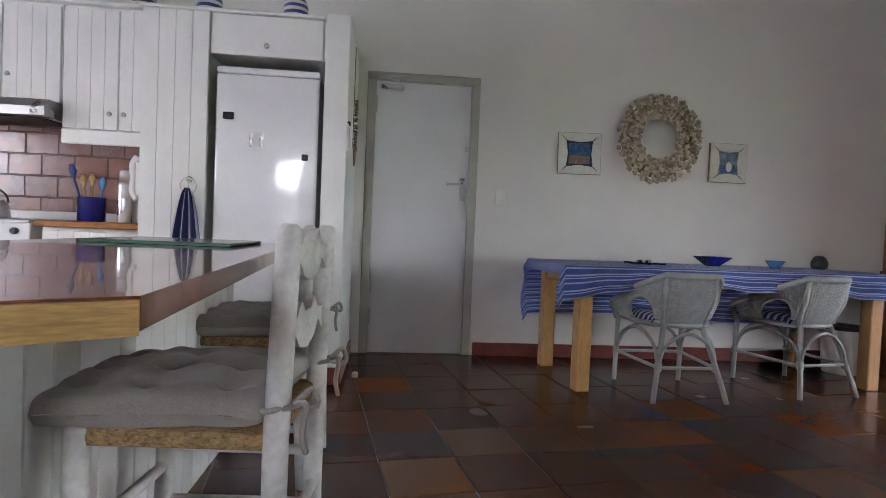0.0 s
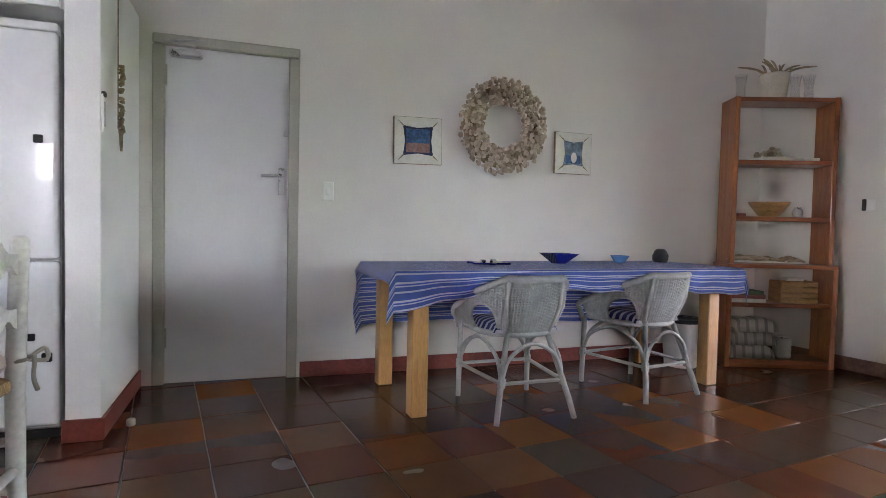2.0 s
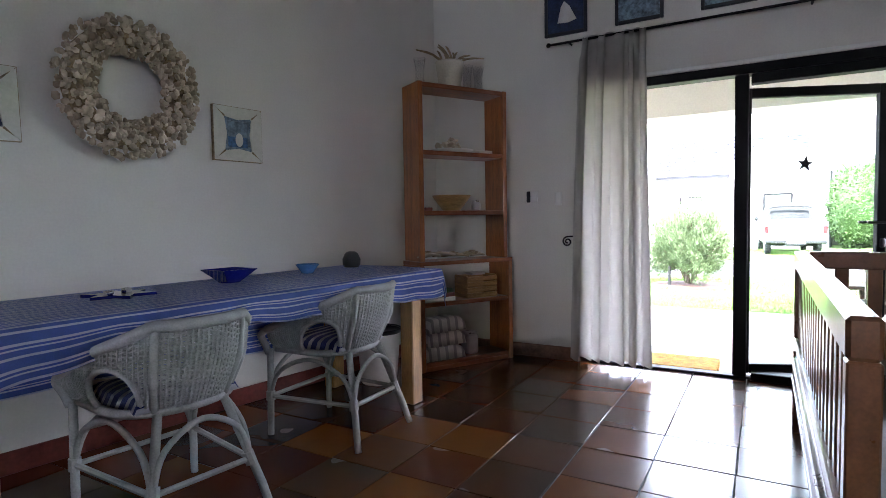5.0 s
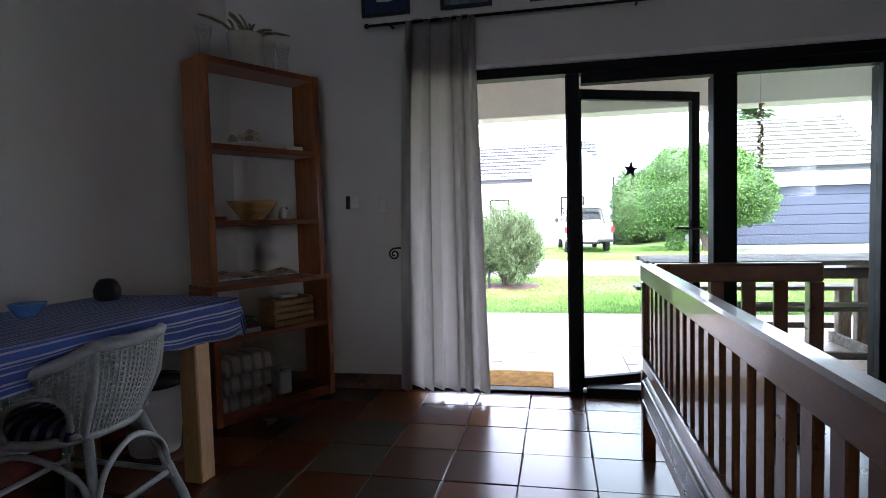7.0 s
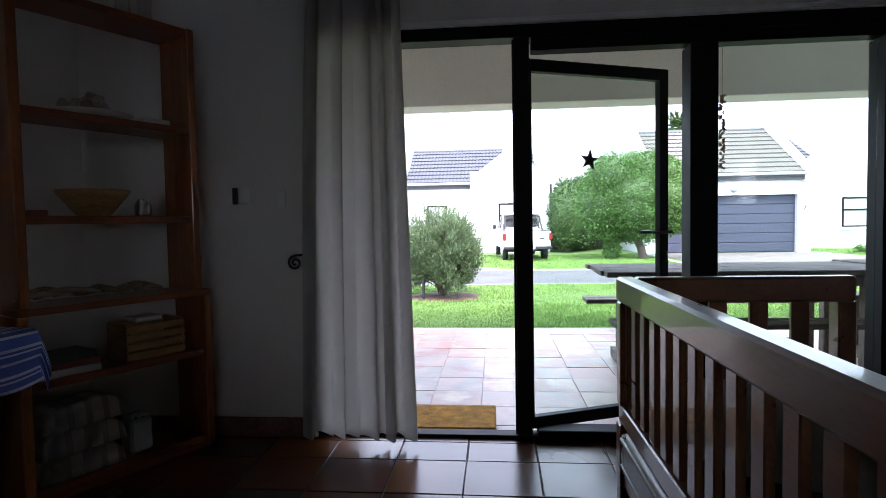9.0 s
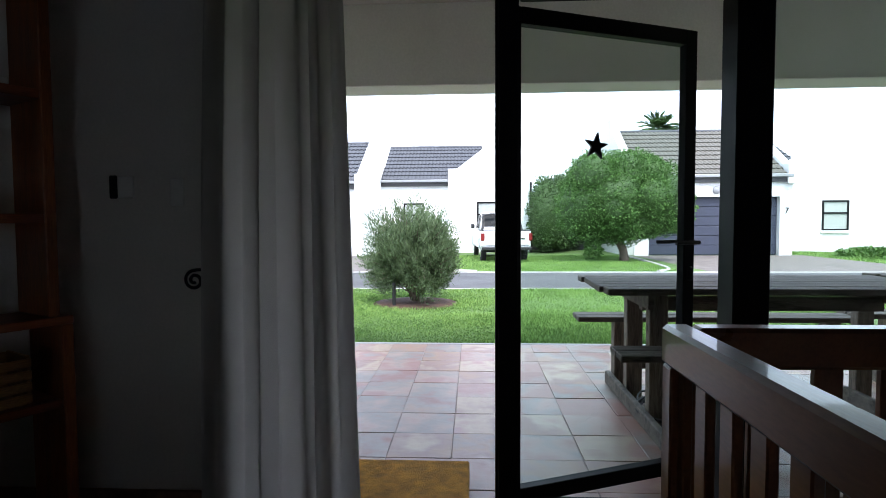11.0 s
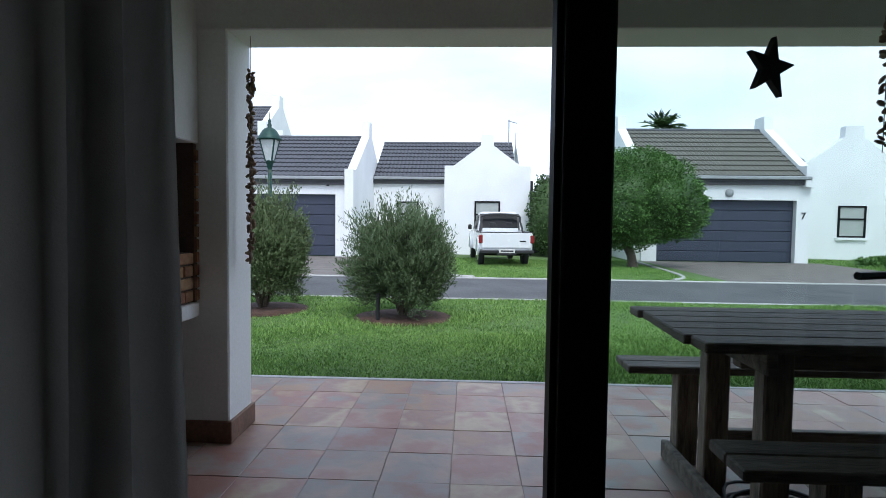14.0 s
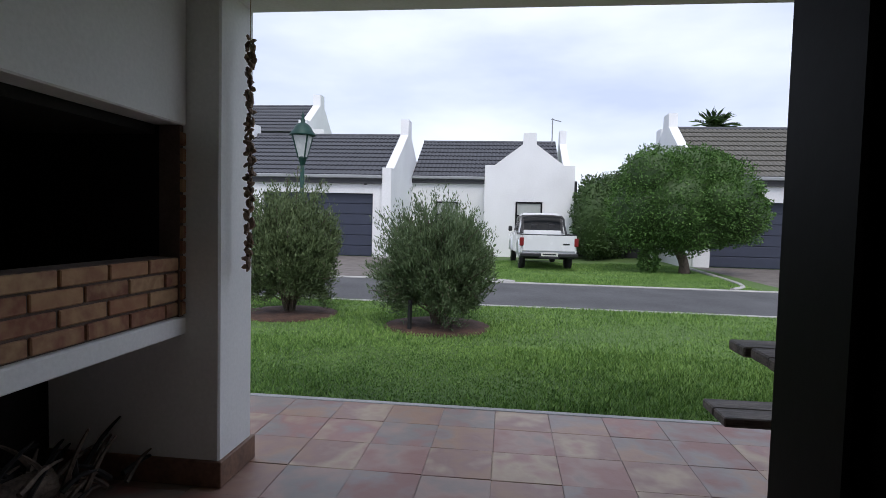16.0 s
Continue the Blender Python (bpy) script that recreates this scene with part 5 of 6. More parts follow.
# ---- kitchen ----
def grooved(bm, x0, x1, y, z0, z1, depth=0.02, step=0.09):
    """Tongue-and-groove boards side by side, facing -y."""
    n = max(1, round((x1 - x0) / step))
    w = (x1 - x0) / n
    for i in range(n):
        box(bm, x0 + i * w + 0.0006, x0 + (i + 1) * w - 0.0006, y, y + depth, z0, z1, 0.0018)
    return bm


def boarded(name, x0, x1, y, z0, z1, parent, depth=0.02, step=0.09):
    """A panel of upright tongue-and-groove boards on a thin backing, facing -y."""
    panel = part(name, box(B(), x0, x1, y + depth * 0.55, y + depth, z0, z1), CAB, parent)
    n = max(1, round((x1 - x0) / step))
    w = (x1 - x0) / n
    for i in range(n):
        part("board", box(B(), x0 + i * w + 0.0006, x0 + (i + 1) * w - 0.0006, y, y + depth * 0.54, z0, z1, 0.0018), CAB, panel)
    return panel


def knob(parent, x, y, z):
    part("knob", lathe(B(), [(0.006, 0), (0.006, 0.012), (0.015, 0.018), (0.015, 0.026), (0.004, 0.03)], 14, pose(x, y, z, 90, 0, 0)), CHROME, parent, "small chrome knob", smooth=True)


tall = thing("tall_cabinet", D, "white grooved tall cabinet round the refrigerator", "cabinet")
boarded("side_panel", -5.88, -5.515, -0.86, 0.0, 2.13, tall)
part("carcass", box(B(), -5.88, -5.515, -0.838, -0.02, 0.0, 2.13), CAB, tall)
part("carcass", box(B(), -5.512, -4.862, -0.82, -0.02, 1.9, 2.13), CAB, tall)
dr_ = part("drawer_front", grooved(B(), -5.505, -4.875, -0.86, 1.895, 2.125, 0.02, 0.63), CAB, tall)
knob(dr_, -5.19, -0.86, 1.95)
part("cornice", box(B(), -5.9, -4.862, -0.875, -0.02, 2.131, 2.15, 0.004), CAB, tall)
part("back", box(B(), -5.51, -4.865, -0.06, -0.04, 0.0, 1.895), BLACK, tall)

fr = thing("refrigerator", D, "tall white enamelled fridge freezer with magnets", "refrigerator")
part("body", box(B(), -5.47, -4.895, -0.78, -0.1, 0.04, 1.83, 0.01), FRIDGE, fr)
part("door", box(B(), -5.475, -4.89, -0.84, -0.782, 0.81, 1.795, 0.02, seg=3), FRIDGE, fr, smooth=True)
part("freezer_door", box(B(), -5.475, -4.89, -0.84, -0.782, 0.07, 0.8, 0.02, seg=3), FRIDGE, fr, smooth=True)
part("top_trim", box(B(), -5.475, -4.89, -0.838, -0.782, 1.798, 1.835, 0.012, seg=2), FRIDGE, fr)
part("plinth", box(B(), -5.46, -4.905, -0.78, -0.7, 0.0, 0.04), BLACK, fr)
for x, z, w, h, m in ((-5.4, 1.55, 0.03, 0.02, DARKMETAL), (-5.27, 1.42, 0.01, 0.045, CHROME), (-5.21, 1.42, 0.01, 0.045, CHROME), (-4.96, 1.33, 0.018, 0.018, DARKMETAL), (-4.99, 0.47, 0.016, 0.016, DARKMETAL), (-4.93, 0.38, 0.02, 0.02, DARKMETAL)):
    solo("fridge_magnet", box(B(), x - w, x + w, -0.854, -0.841, z - h, z + h, 0.004), m, D, "small dark fridge magnet on white door", "magnet", "magnets on the refrigerator")

ring = thing("towel_ring", D @ pose(-5.6, -0.86, 1.15), "white plastic towel ring with hanging towel", "towel ring")
part("ring", tube(B(), [(0.045 * math.cos(a), -0.03, -0.02 + 0.045 * math.sin(a)) for a in (2 * math.pi * k / 20 for k in range(21))], 0.005, 6, False), PLASTIC, ring)
part("mount", lathe(B(), [(0.018, 0), (0.018, 0.012), (0.006, 0.03)], 14, pose(0, 0, 0.02, 90, 0, 0)), CHROME, ring, smooth=True)
solo("tea_towel", sheet(B(), lambda a, b: (-5.6 + (a - 0.5) * (0.03 + 0.16 * b ** 0.6), -0.9 - 0.014 * math.sin(a * 19) * (0.4 + b), 1.12 - 0.37 * b - 0.03 * a * b), 36, 12, 0.003), TEATOWEL, D, "navy and white striped tea towel hanging on ring", "towel", smooth=True)

up = thing("wall_cabinet", D, "white grooved wall cabinets with arched pelmet", "cabinet")
for x0, x1, z0 in ((-8.0, -7.3, 1.66), (-7.3, -6.59, 1.66), (-6.58, -5.89, 1.44)):
    part("carcass", box(B(), x0, x1, -0.33, -0.004, z0 + 0.01, 2.29), CAB, up)
    for k in (0, 1):
        a, b = x0 + 0.004 + k * (x1 - x0) / 2, x0 - 0.004 + (k + 1) * (x1 - x0) / 2
        d = boarded("cabinet_door", a, b, -0.352, z0 + (0.06 if z0 < 1.5 else 0.0), 2.27, up, 0.02, 0.085)
        knob(d, b - 0.04 if k == 0 else a + 0.04, -0.352, z0 + 0.16)
part("pelmet", box(B(), -6.58, -5.89, -0.36, -0.335, 1.40, 1.495, 0.006), CAB, up)
part("cornice", box(B(), -8.0, -5.89, -0.385, -0.004, 2.291, 2.315, 0.006), CAB, up)
hood = thing("cooker_hood", D, "flat brushed steel cooker hood", "cooker hood")
part("body", prism(B(), [(-0.5, 1.545), (-0.004, 1.545), (-0.004, 1.655), (-0.45, 1.655), (-0.5, 1.6)], -7.35, -6.6, "x"), CHROME, hood)
part("grille", box(B(), -7.3, -6.65, -0.45, -0.1, 1.538, 1.5445), DARKMETAL, hood)
for i, (x, y, z) in enumerate(((-7.05, -0.25, 2.316), (-6.65, -0.25, 2.316), (-6.13, -0.25, 2.316), (-5.6, -0.6, 2.151), (-5.08, -0.6, 2.151))):
    j = thing("striped_jar", D @ pose(x, y, z), "blue and white banded ceramic jar on cabinet", "jar", "jars on the cabinets")
    part("body", sheet(B(), lambda a, b: (0.075 * math.cos(6.2832 * a) * (1 - 0.12 * (2 * b - 1) ** 4), 0.075 * math.sin(6.2832 * a) * (1 - 0.12 * (2 * b - 1) ** 4), 0.16 * b), 24, 8), JAR, j, smooth=True)
    part("lid", lathe(B(), [(0.066, 0.16), (0.06, 0.175), (0.015, 0.185), (0.015, 0.2), (0.004, 0.205)], 20), JAR, j, smooth=True)
base_ = thing("base_cabinet", D, "white base cabinets under wooden counter", "cabinet")
part("carcass", box(B(), -6.55, -5.89, -0.58, -0.02, 0.0, 0.86), CAB, base_)
boarded("cabinet_door", -6.54, -5.9, -0.602, 0.08, 0.84, base_)
ct = solo("worktop", box(B(), -6.58, -5.885, -0.63, -0.016, 0.862, 0.9, 0.006), COUNTER, D, "orange varnished wooden kitchen counter", "counter")
stove = thing("stove", D, "white and steel cooker with kettle on top", "stove")
part("body", box(B(), -7.3, -6.6, -0.62, -0.02, 0.0, 0.88, 0.006), FRIDGE, stove)
part("hob", box(B(), -7.3, -6.6, -0.62, -0.05, 0.881, 0.9, 0.004), CHROME, stove)
for x in (-7.15, -6.98, -6.82, -6.68):
    part("knob", lathe(B(), [(0.02, 0), (0.02, 0.02), (0.016, 0.03), (0.002, 0.03)], 14, pose(x, -0.62, 0.83, 90, 0, 0)), BLACK, stove)
part("lid_back", box(B(), -7.3, -6.3, -0.1, -0.08, 0.901, 0.96, 0.004), FRIDGE, stove)
ket = thing("kettle", D @ pose(-6.98, -0.35, 0.901), "steel whistling kettle on cooker", "kettle")
part("body", lathe(B(), [(0.085, 0), (0.09, 0.01), (0.08, 0.08), (0.05, 0.115), (0.01, 0.125)], 22), CHROME, ket, smooth=True)
part("handle", tube(B(), arc((0, 0, 0.1), 0.085, 0, 180, 10), 0.008, 6), BLACK, ket, smooth=True)
ut = thing("utensil_pot", D @ pose(-6.36, -0.4, 0.901), "blue enamel pot holding kitchen utensils", "pot")
part("pot", lathe(B(), [(0.075, 0), (0.08, 0.005), (0.082, 0.15), (0.085, 0.155), (0.078, 0.155), (0.07, 0.02), (0.005, 0.015)], 22), BLUEGLASS, ut, "cobalt blue enamel pot", smooth=True)
for x, dx, h, m in ((-0.03, -0.08, 0.32, NAVY), (0.0, 0.0, 0.27, BOWLWOOD), (0.03, 0.03, 0.25, PALEBLUE), (-0.01, -0.04, 0.26, BOWLWOOD)):
    sp = part("spoon", tube(B(), [(x, 0, 0.02), (x + dx, 0, h - 0.05), (x + dx * 1.1, 0, h), (x + dx * 1.2, 0, h + 0.04)], [0.006, 0.006, 0.022, 0.012], 8), m, ut, smooth=True)
fl = thing("thermos_flask", D @ pose(-6.16, -0.4, 0.901), "tall brushed steel thermos flask", "flask")
part("body", lathe(B(), [(0.04, 0), (0.042, 0.01), (0.042, 0.24), (0.036, 0.26), (0.002, 0.262)], 20), CHROME, fl, smooth=True)
part("cup", lathe(B(), [(0.036, 0.262), (0.036, 0.33), (0.03, 0.34), (0.002, 0.342)], 20), CHROME, fl, smooth=True)
box_ = solo("tea_box", box(B(), -6.2, -6.05, -0.2, -0.08, 0.901, 1.27, 0.006), PLASTIC, D, "pale cardboard box behind flask", "box")
ph = thing("wall_phone", D @ pose(-5.882, -0.8, 1.16), "white wall telephone handset on cabinet side", "phone")
part("handset", tube(B(), smooth_path([(-0.03, 0, 0.13), (-0.055, 0, 0.08), (-0.05, 0, 0), (-0.055, 0, -0.07), (-0.03, 0, -0.12)], 4), 0.022, 8), PLASTIC, ph, smooth=True)
part("cradle", box(B(), -0.03, 0.0, -0.03, 0.03, -0.1, 0.1, 0.006), PLASTIC, ph)
splash = solo("wall_tiling", box(B(), -8.0, -5.89, -0.006, -0.001, 0.9, 1.66), MORTAR, D, "brown red glazed wall tiles above counter", "wall tiles", kind="structure")
TILE_S = mesh_of("wall_tile", box(B(), -0.107, 0.107, -0.006, 0, -0.071, 0.071, 0.003), SPLASH)
for r in range(5):
    for c in range(10):
        t = new("wall_tile", TILE_S)
        t.parent = splash
        t.matrix_basis = pose(-7.88 + c * 0.22 + (0.11 if r % 2 else 0), -0.006, 0.98 + r * 0.15)

# ---- bar and stools ----
bar_ = thing("breakfast_bar", D, "breakfast bar with polished red wood top", "bar counter")
outline = [(-4.71, -3.59), (-4.86, -1.7), (-5.62, -1.7), (-5.62, -3.95), (-5.25, -3.95), (-4.83, -3.672)]
part("bartop", prism(B(), [(x, y) for x, y in outline], 0.812, 0.85, "z"), BARTOP, bar_)
part("edge", prism(B(), [(-4.706, -3.602), (-4.83, -3.686), (-5.25, -3.965), (-5.25, -3.951), (-4.83, -3.673), (-4.71, -3.591)], 0.809, 0.847, "z"), BAREDGE, bar_, "pale wood front edge")
part("base", box(B(), -5.58, -5.12, -3.5, -1.75, 0.0, 0.811), CAB, bar_)
boarded("end_panel", -5.58, -5.12, -3.522, 0.0, 0.811, bar_)
for i in range(19):
    part("board", box(B(), -5.119, -5.1, -3.5 + i * 0.092, -3.411 + i * 0.092, 0.0, 0.811, 0.003), CAB, bar_)
solo("cutting_board", box(B(), -5.45, -4.97, -2.3, -1.85, 0.851, 0.862, 0.004), MATGREEN, D, "green glass cutting board on bar top", "board")


def stool(M, label):
    """Ladder-back bar stool; the back is at +x, the sitter faces -x."""
    st = thing("bar_stool", M, label, "stool", "stools at the breakfast bar")
    w = 0.19
    for y in (-w, w):
        part("back_post", tube(B(), [(0.012, y, 0), (0, y, 0.25), (0, y, 0.52), (0.012, y, 0.9), (0.014, y, 0.925), (0.014, y, 0.935)], [0.02, 0.024, 0.025, 0.024, 0.022, 0.012], 14), STOOLWHITE, st, smooth=True)
        part("front_leg", tube(B(), [(-0.39, y, 0), (-0.38, y, 0.25), (-0.375, y, 0.53), (-0.375, y, 0.538)], [0.019, 0.024, 0.025, 0.016], 14), STOOLWHITE, st, smooth=True)
    def slat(z, hgt, dx):
        n = 30
        top, low = [], []
        for i in range(n + 1):
            a = i / n
            m = abs(2 * a - 1)
            crest = 0.3 * math.exp(-((m - 0.34) / 0.17) ** 2) + 0.12 * math.exp(-((m - 0.0) / 0.1) ** 2)
            scallop = 0.26 * math.exp(-((m - 0.62) / 0.16) ** 2) - 0.1 * math.exp(-(m / 0.3) ** 2)
            y = -w + 2 * w * a
            top.append((y, z + hgt * (0.62 + crest)))
            low.append((y, z + hgt * (0.12 + scallop)))
        part("ladder_slat", prism(B(), top + low[::-1], dx - 0.009, dx + 0.009, "x"), STOOLWHITE, st)
    for z, hgt, dx in ((0.81, 0.125, 0.01), (0.66, 0.12, 0.005)):
        slat(z, hgt, dx)
    for z in (0.16, 0.3):
        part("stretcher", tube(B(), [(-0.382, -w, z), (-0.382, w, z)], 0.014, 8), STOOLWHITE, st, smooth=True)
        for y in (-w, w):
            part("stretcher", tube(B(), [(-0.38, y, z + 0.05), (0.005, y, z + 0.05)], 0.014, 8), STOOLWHITE, st, smooth=True)
    part("stretcher", tube(B(), [(0.002, -w, 0.27), (0.002, w, 0.27)], 0.014, 8), STOOLWHITE, st, smooth=True)
    part("seat", box(B(), -0.385, 0.0, -w - 0.012, w + 0.012, 0.496, 0.536, 0.016, seg=2), RUSH, st, "woven rush seat")
    def plump(a, b, sign=1):
        e = max(0.0, 1 - abs(2 * a - 1) ** 5) * max(0.0, 1 - abs(2 * b - 1) ** 5)
        tuft = sum(math.exp(-(((a - p) ** 2 + (b - q) ** 2) / 0.007)) for p in (0.2, 0.5, 0.8) for q in (0.2, 0.5, 0.8))
        crease = sum(math.exp(-((a - p) / 0.035) ** 2) + math.exp(-((b - p) / 0.035) ** 2) for p in (0.2, 0.5, 0.8)) * 0.35
        z = 0.05 * e ** 0.36 - (0.026 * tuft + 0.011 * crease) * e ** 0.5 + 0.003 * math.sin(31 * a + 12 * b) * math.sin(17 * b - 5 * a)
        return (-0.5 + 0.48 * a + 0.008 * math.sin(9 * b), -0.225 + 0.45 * b + 0.008 * math.sin(11 * a), 0.573 + (z if sign > 0 else -0.044 * e ** 0.4) - 0.02 * (1 - a) ** 3)
    cu = thing("seat_cushion", M, "tufted grey beige cushion tied to bar stool", "cushion", "cushions on the bar stools")
    bm = sheet(B(), plump, 56, 56)
    sheet(bm, lambda a, b: plump(a, b, -1), 24, 24)
    part("pad", bm, CUSHION, cu, smooth=True)
    for y in (-w, w):
        part("tie", tube(B(), smooth_path([(-0.03, y * 0.95, 0.575), (0.03, y - 0.02, 0.588), (0.036, y + 0.02, 0.59), (0.0, y * 1.16, 0.585), (-0.03, y * 1.08, 0.58)], 4), 0.006, 6), CUSHION, cu, smooth=True)
        part("bow", tube(B(), smooth_path([(0.032, y, 0.588), (0.06, y + 0.035, 0.61), (0.072, y + 0.02, 0.58), (0.035, y, 0.586), (0.062, y - 0.035, 0.6), (0.055, y - 0.025, 0.54), (0.06, y - 0.012, 0.5)], 4), 0.0065, 6), CUSHION, cu, smooth=True)
    return st


stool(D @ pose(-4.637, -2.935, 0, 0, 0, -4), "white painted ladder-back bar stool with rush seat")
stool(D @ pose(-4.725, -2.02, 0, 0, 0, -4), "white painted ladder-back bar stool with rush seat")

# ---- patio things ----
mat_ = solo("doormat", box(B(), 0.125, 0.5, -2.1, -1.5, -0.06, 0.012, 0.008), COIR, G, "golden coir doormat on patio at the opening", "doormat")


def picnic(M, length):
    """Timber picnic table with two attached benches; long side along -y."""
    pt = thing("picnic_table", M, "weathered grey timber picnic table with fixed benches", "picnic table", "tables on the patio")
    for i in range(6):
        part("top_board", box(B(), -0.39 + i * 0.131, -0.39 + i * 0.131 + 0.125, -length - 0.01 * (i % 2), 0.0 + 0.006 * ((i * 3) % 4), 0.755, 0.79, 0.005), GREYWOOD, pt)
    for x0 in (-0.66, 0.44):
        for k in (0, 1):
            part("seat_board", box(B(), x0 + k * 0.115, x0 + k * 0.115 + 0.11, -length, 0.0, 0.465, 0.50, 0.005), GREYWOOD, pt)
    for y in (-0.26, -length + 0.18):
        for x in (-0.25, 0.21):
            part("leg", box(B(), x, x + 0.075, y - 0.1, y, 0, 0.755, 0.006), GREYWOODZ, pt)
        for x in (-0.6, 0.52):
            part("bench_leg", box(B(), x, x + 0.09, y - 0.1, y, 0, 0.465, 0.006), GREYWOODZ, pt)
        part("runner", box(B(), -0.62, 0.62, y + 0.001, y + 0.04, 0.0, 0.09, 0.006), GREYWOOD, pt)
        part("cross_bar", box(B(), -0.33, 0.33, y + 0.001, y + 0.036, 0.67, 0.754, 0.005), GREYWOOD, pt)
    part("stringer", box(B(), -0.04, 0.03, -length + 0.2, -0.28, 0.62, 0.7, 0.005), GREYWOOD, pt)
    for x in (-0.57, 0.55):
        part("foot_rail", box(B(), x, x + 0.04, -length + 0.2, -0.3, 0.12, 0.17, 0.004), GREYWOOD, pt)
    return pt


picnic(G @ pose(1.39, -2.83, -0.06), 1.85)
picnic(G @ pose(1.52, -4.75, -0.055, 0, 0, 2), 1.85)
rng = random.Random(8)
bm = B()
for k in range(5):
    tube(bm, smooth_path([(0.25 * (1 + 0.3 * rng.random()) * math.cos(a * 0.7 + k), 0.19 * (1 + 0.4 * rng.random()) * math.sin(a * 0.7 + k), 0.012 + 0.012 * k + 0.01 * rng.random()) for a in range(12)], 3), 0.007, 5)
solo("cable_coil", bm, HOSE, G @ pose(1.3, -3.3, -0.058), "loosely coiled dark cable on patio floor", "cable", smooth=True)


def shell_string(M, length, label, dense, up):
    ss = thing("shell_string", M, label, "wind chime", "shell strings on the patio")
    part("cord", tube(B(), [(0, 0, up), (0, 0, -length)], 0.002, 4), DRIFT, ss)
    rg = random.Random(int(length * 100))
    bm = B()
    for i in range(int(length * dense)):
        t = ico.copy()
        s = rg.uniform(0.014, 0.026)
        a = rg.uniform(0, 6.28)
        t.transform(Matrix.Translation((0.013 * math.cos(a), 0.013 * math.sin(a), -length * i / (length * dense))) @ Euler((rg.uniform(0, 6), rg.uniform(0, 6), rg.uniform(0, 6))).to_matrix().to_4x4() @ Matrix.Diagonal((s, s * 0.6, s * 0.4, 1)))
        merge(bm, t)
    tagged(part("garland", bm, SHELLSTRING, ss), kind="stuff")


shell_string(G @ pose(2.12, -0.93, 1.87), 1.0, "long string of brown shells hanging by pillar", 115, 0.18)
shell_string(G @ pose(1.64, -3.79, 1.97), 0.56, "short string of pale shells hanging under beam", 62, 0.655)

kd = thing("kindling", G, "dry brush and firewood heaped under barbecue", "firewood")
rng = random.Random(4)
for i in range(170):
    u, v = rng.uniform(0.5, 1.85), rng.uniform(-0.55, -0.1)
    a, l, el = rng.uniform(0, 6.28), rng.uniform(0.12, 0.32), rng.uniform(-0.1, 0.9)
    d = Vector((math.cos(a) * math.cos(el), math.sin(a) * 0.4 * math.cos(el), math.sin(el)))
    p = Vector((u, v, rng.uniform(-0.05, 0.3 - 0.14 * (u - 0.5))))
    # two sticks in three are black to paint the dimness under the slab
    part("stick", tube(B(), smooth_path([p, p + d * l * 0.5 + Vector((0, 0, 0.02)), p + d * l], 2), [0.012, 0.011, 0.009, 0.007, 0.004], 5), BARK if i % 3 == 0 else SOOTSHADE, kd)
part("log", tube(B(), [(0.7, -0.4, 0.02), (1.5, -0.3, 0.03)], 0.07, 10), BARK, kd)
part("log", tube(B(), [(0.8, -0.25, 0.1), (1.6, -0.42, 0.13)], 0.06, 10), BARK, kd)

# ---- street lamp ----
lp = thing("street_lamp", G @ pose(8.9, 1.4, -0.1), "green iron street lamp with milky lantern", "street lamp")
part("post", tube(B(), [(0, 0, 0), (0, 0, 0.3), (0, 0, 0.32), (0, 0, 2.1)], [0.075, 0.07, 0.045, 0.035], 12), LAMPGREEN, lp, smooth=True)
part("cup", lathe(B(), [(0.03, 2.05), (0.06, 2.15), (0.075, 2.2), (0.07, 2.22), (0.02, 2.22)], 8), LAMPGREEN, lp)
part("glass", lathe(B(), [(0.08, 2.2), (0.18, 2.56), (0.17, 2.57), (0.02, 2.57)], 4, pose(0, 0, 0, 0, 0, 45)), LAMPGLASS, lp, "milky lantern glass")
for k in range(4):
    a = radians(90 * k + 45)
    part("bar", tube(B(), [(0.075 * math.cos(a), 0.075 * math.sin(a), 2.2), (0.185 * math.cos(a), 0.185 * math.sin(a), 2.58)], 0.014, 6), LAMPGREEN, lp)
part("cap", lathe(B(), [(0.215, 2.57), (0.215, 2.59), (0.17, 2.65), (0.13, 2.72), (0.09, 2.76), (0.03, 2.79), (0.04, 2.83), (0.02, 2.86), (0.03, 2.9), (0.008, 2.94), (0.004, 3.05)], 20), LAMPGREEN, lp, smooth=True)

# ---- parked pick-up ----
pk = thing("pickup_truck", G @ pose(14.25, -3.09, -0.115, 0, 0, 4) @ Matrix.Diagonal((0.9, 0.84, 0.92, 1)), "white double-cab pick-up parked on lawn", "pickup truck")
W = 0.84
part("bed", box(box(box(B(), 0.05, 1.6, -W, -W + 0.06, 0.5, 1.0, 0.02), 0.05, 1.6, W - 0.06, W, 0.5, 1.0, 0.02), 0.05, 1.6, -W + 0.06, W - 0.06, 0.5, 0.56), CARWHITE, pk)
tg = part("tailgate", box(B(), 0.0, 0.055, -W + 0.05, W - 0.05, 0.56, 1.0, 0.018, seg=2), CARWHITE, pk)
part("tailgate_handle", box(B(), -0.012, 0.0, -0.62, -0.42, 0.74, 0.78, 0.006), BLACK, tg)
part("tailgate_rail", box(B(), -0.004, 0.06, -W + 0.05, W - 0.05, 1.001, 1.02, 0.006), BLACK, tg)
part("lower_cab", prism(B(), [(1.6, 0.5), (1.6, 1.02), (3.65, 1.02), (4.7, 0.96), (4.85, 0.8), (4.85, 0.42), (1.6, 0.42)], -W + 0.02, W - 0.02, "y"), CARWHITE, pk)


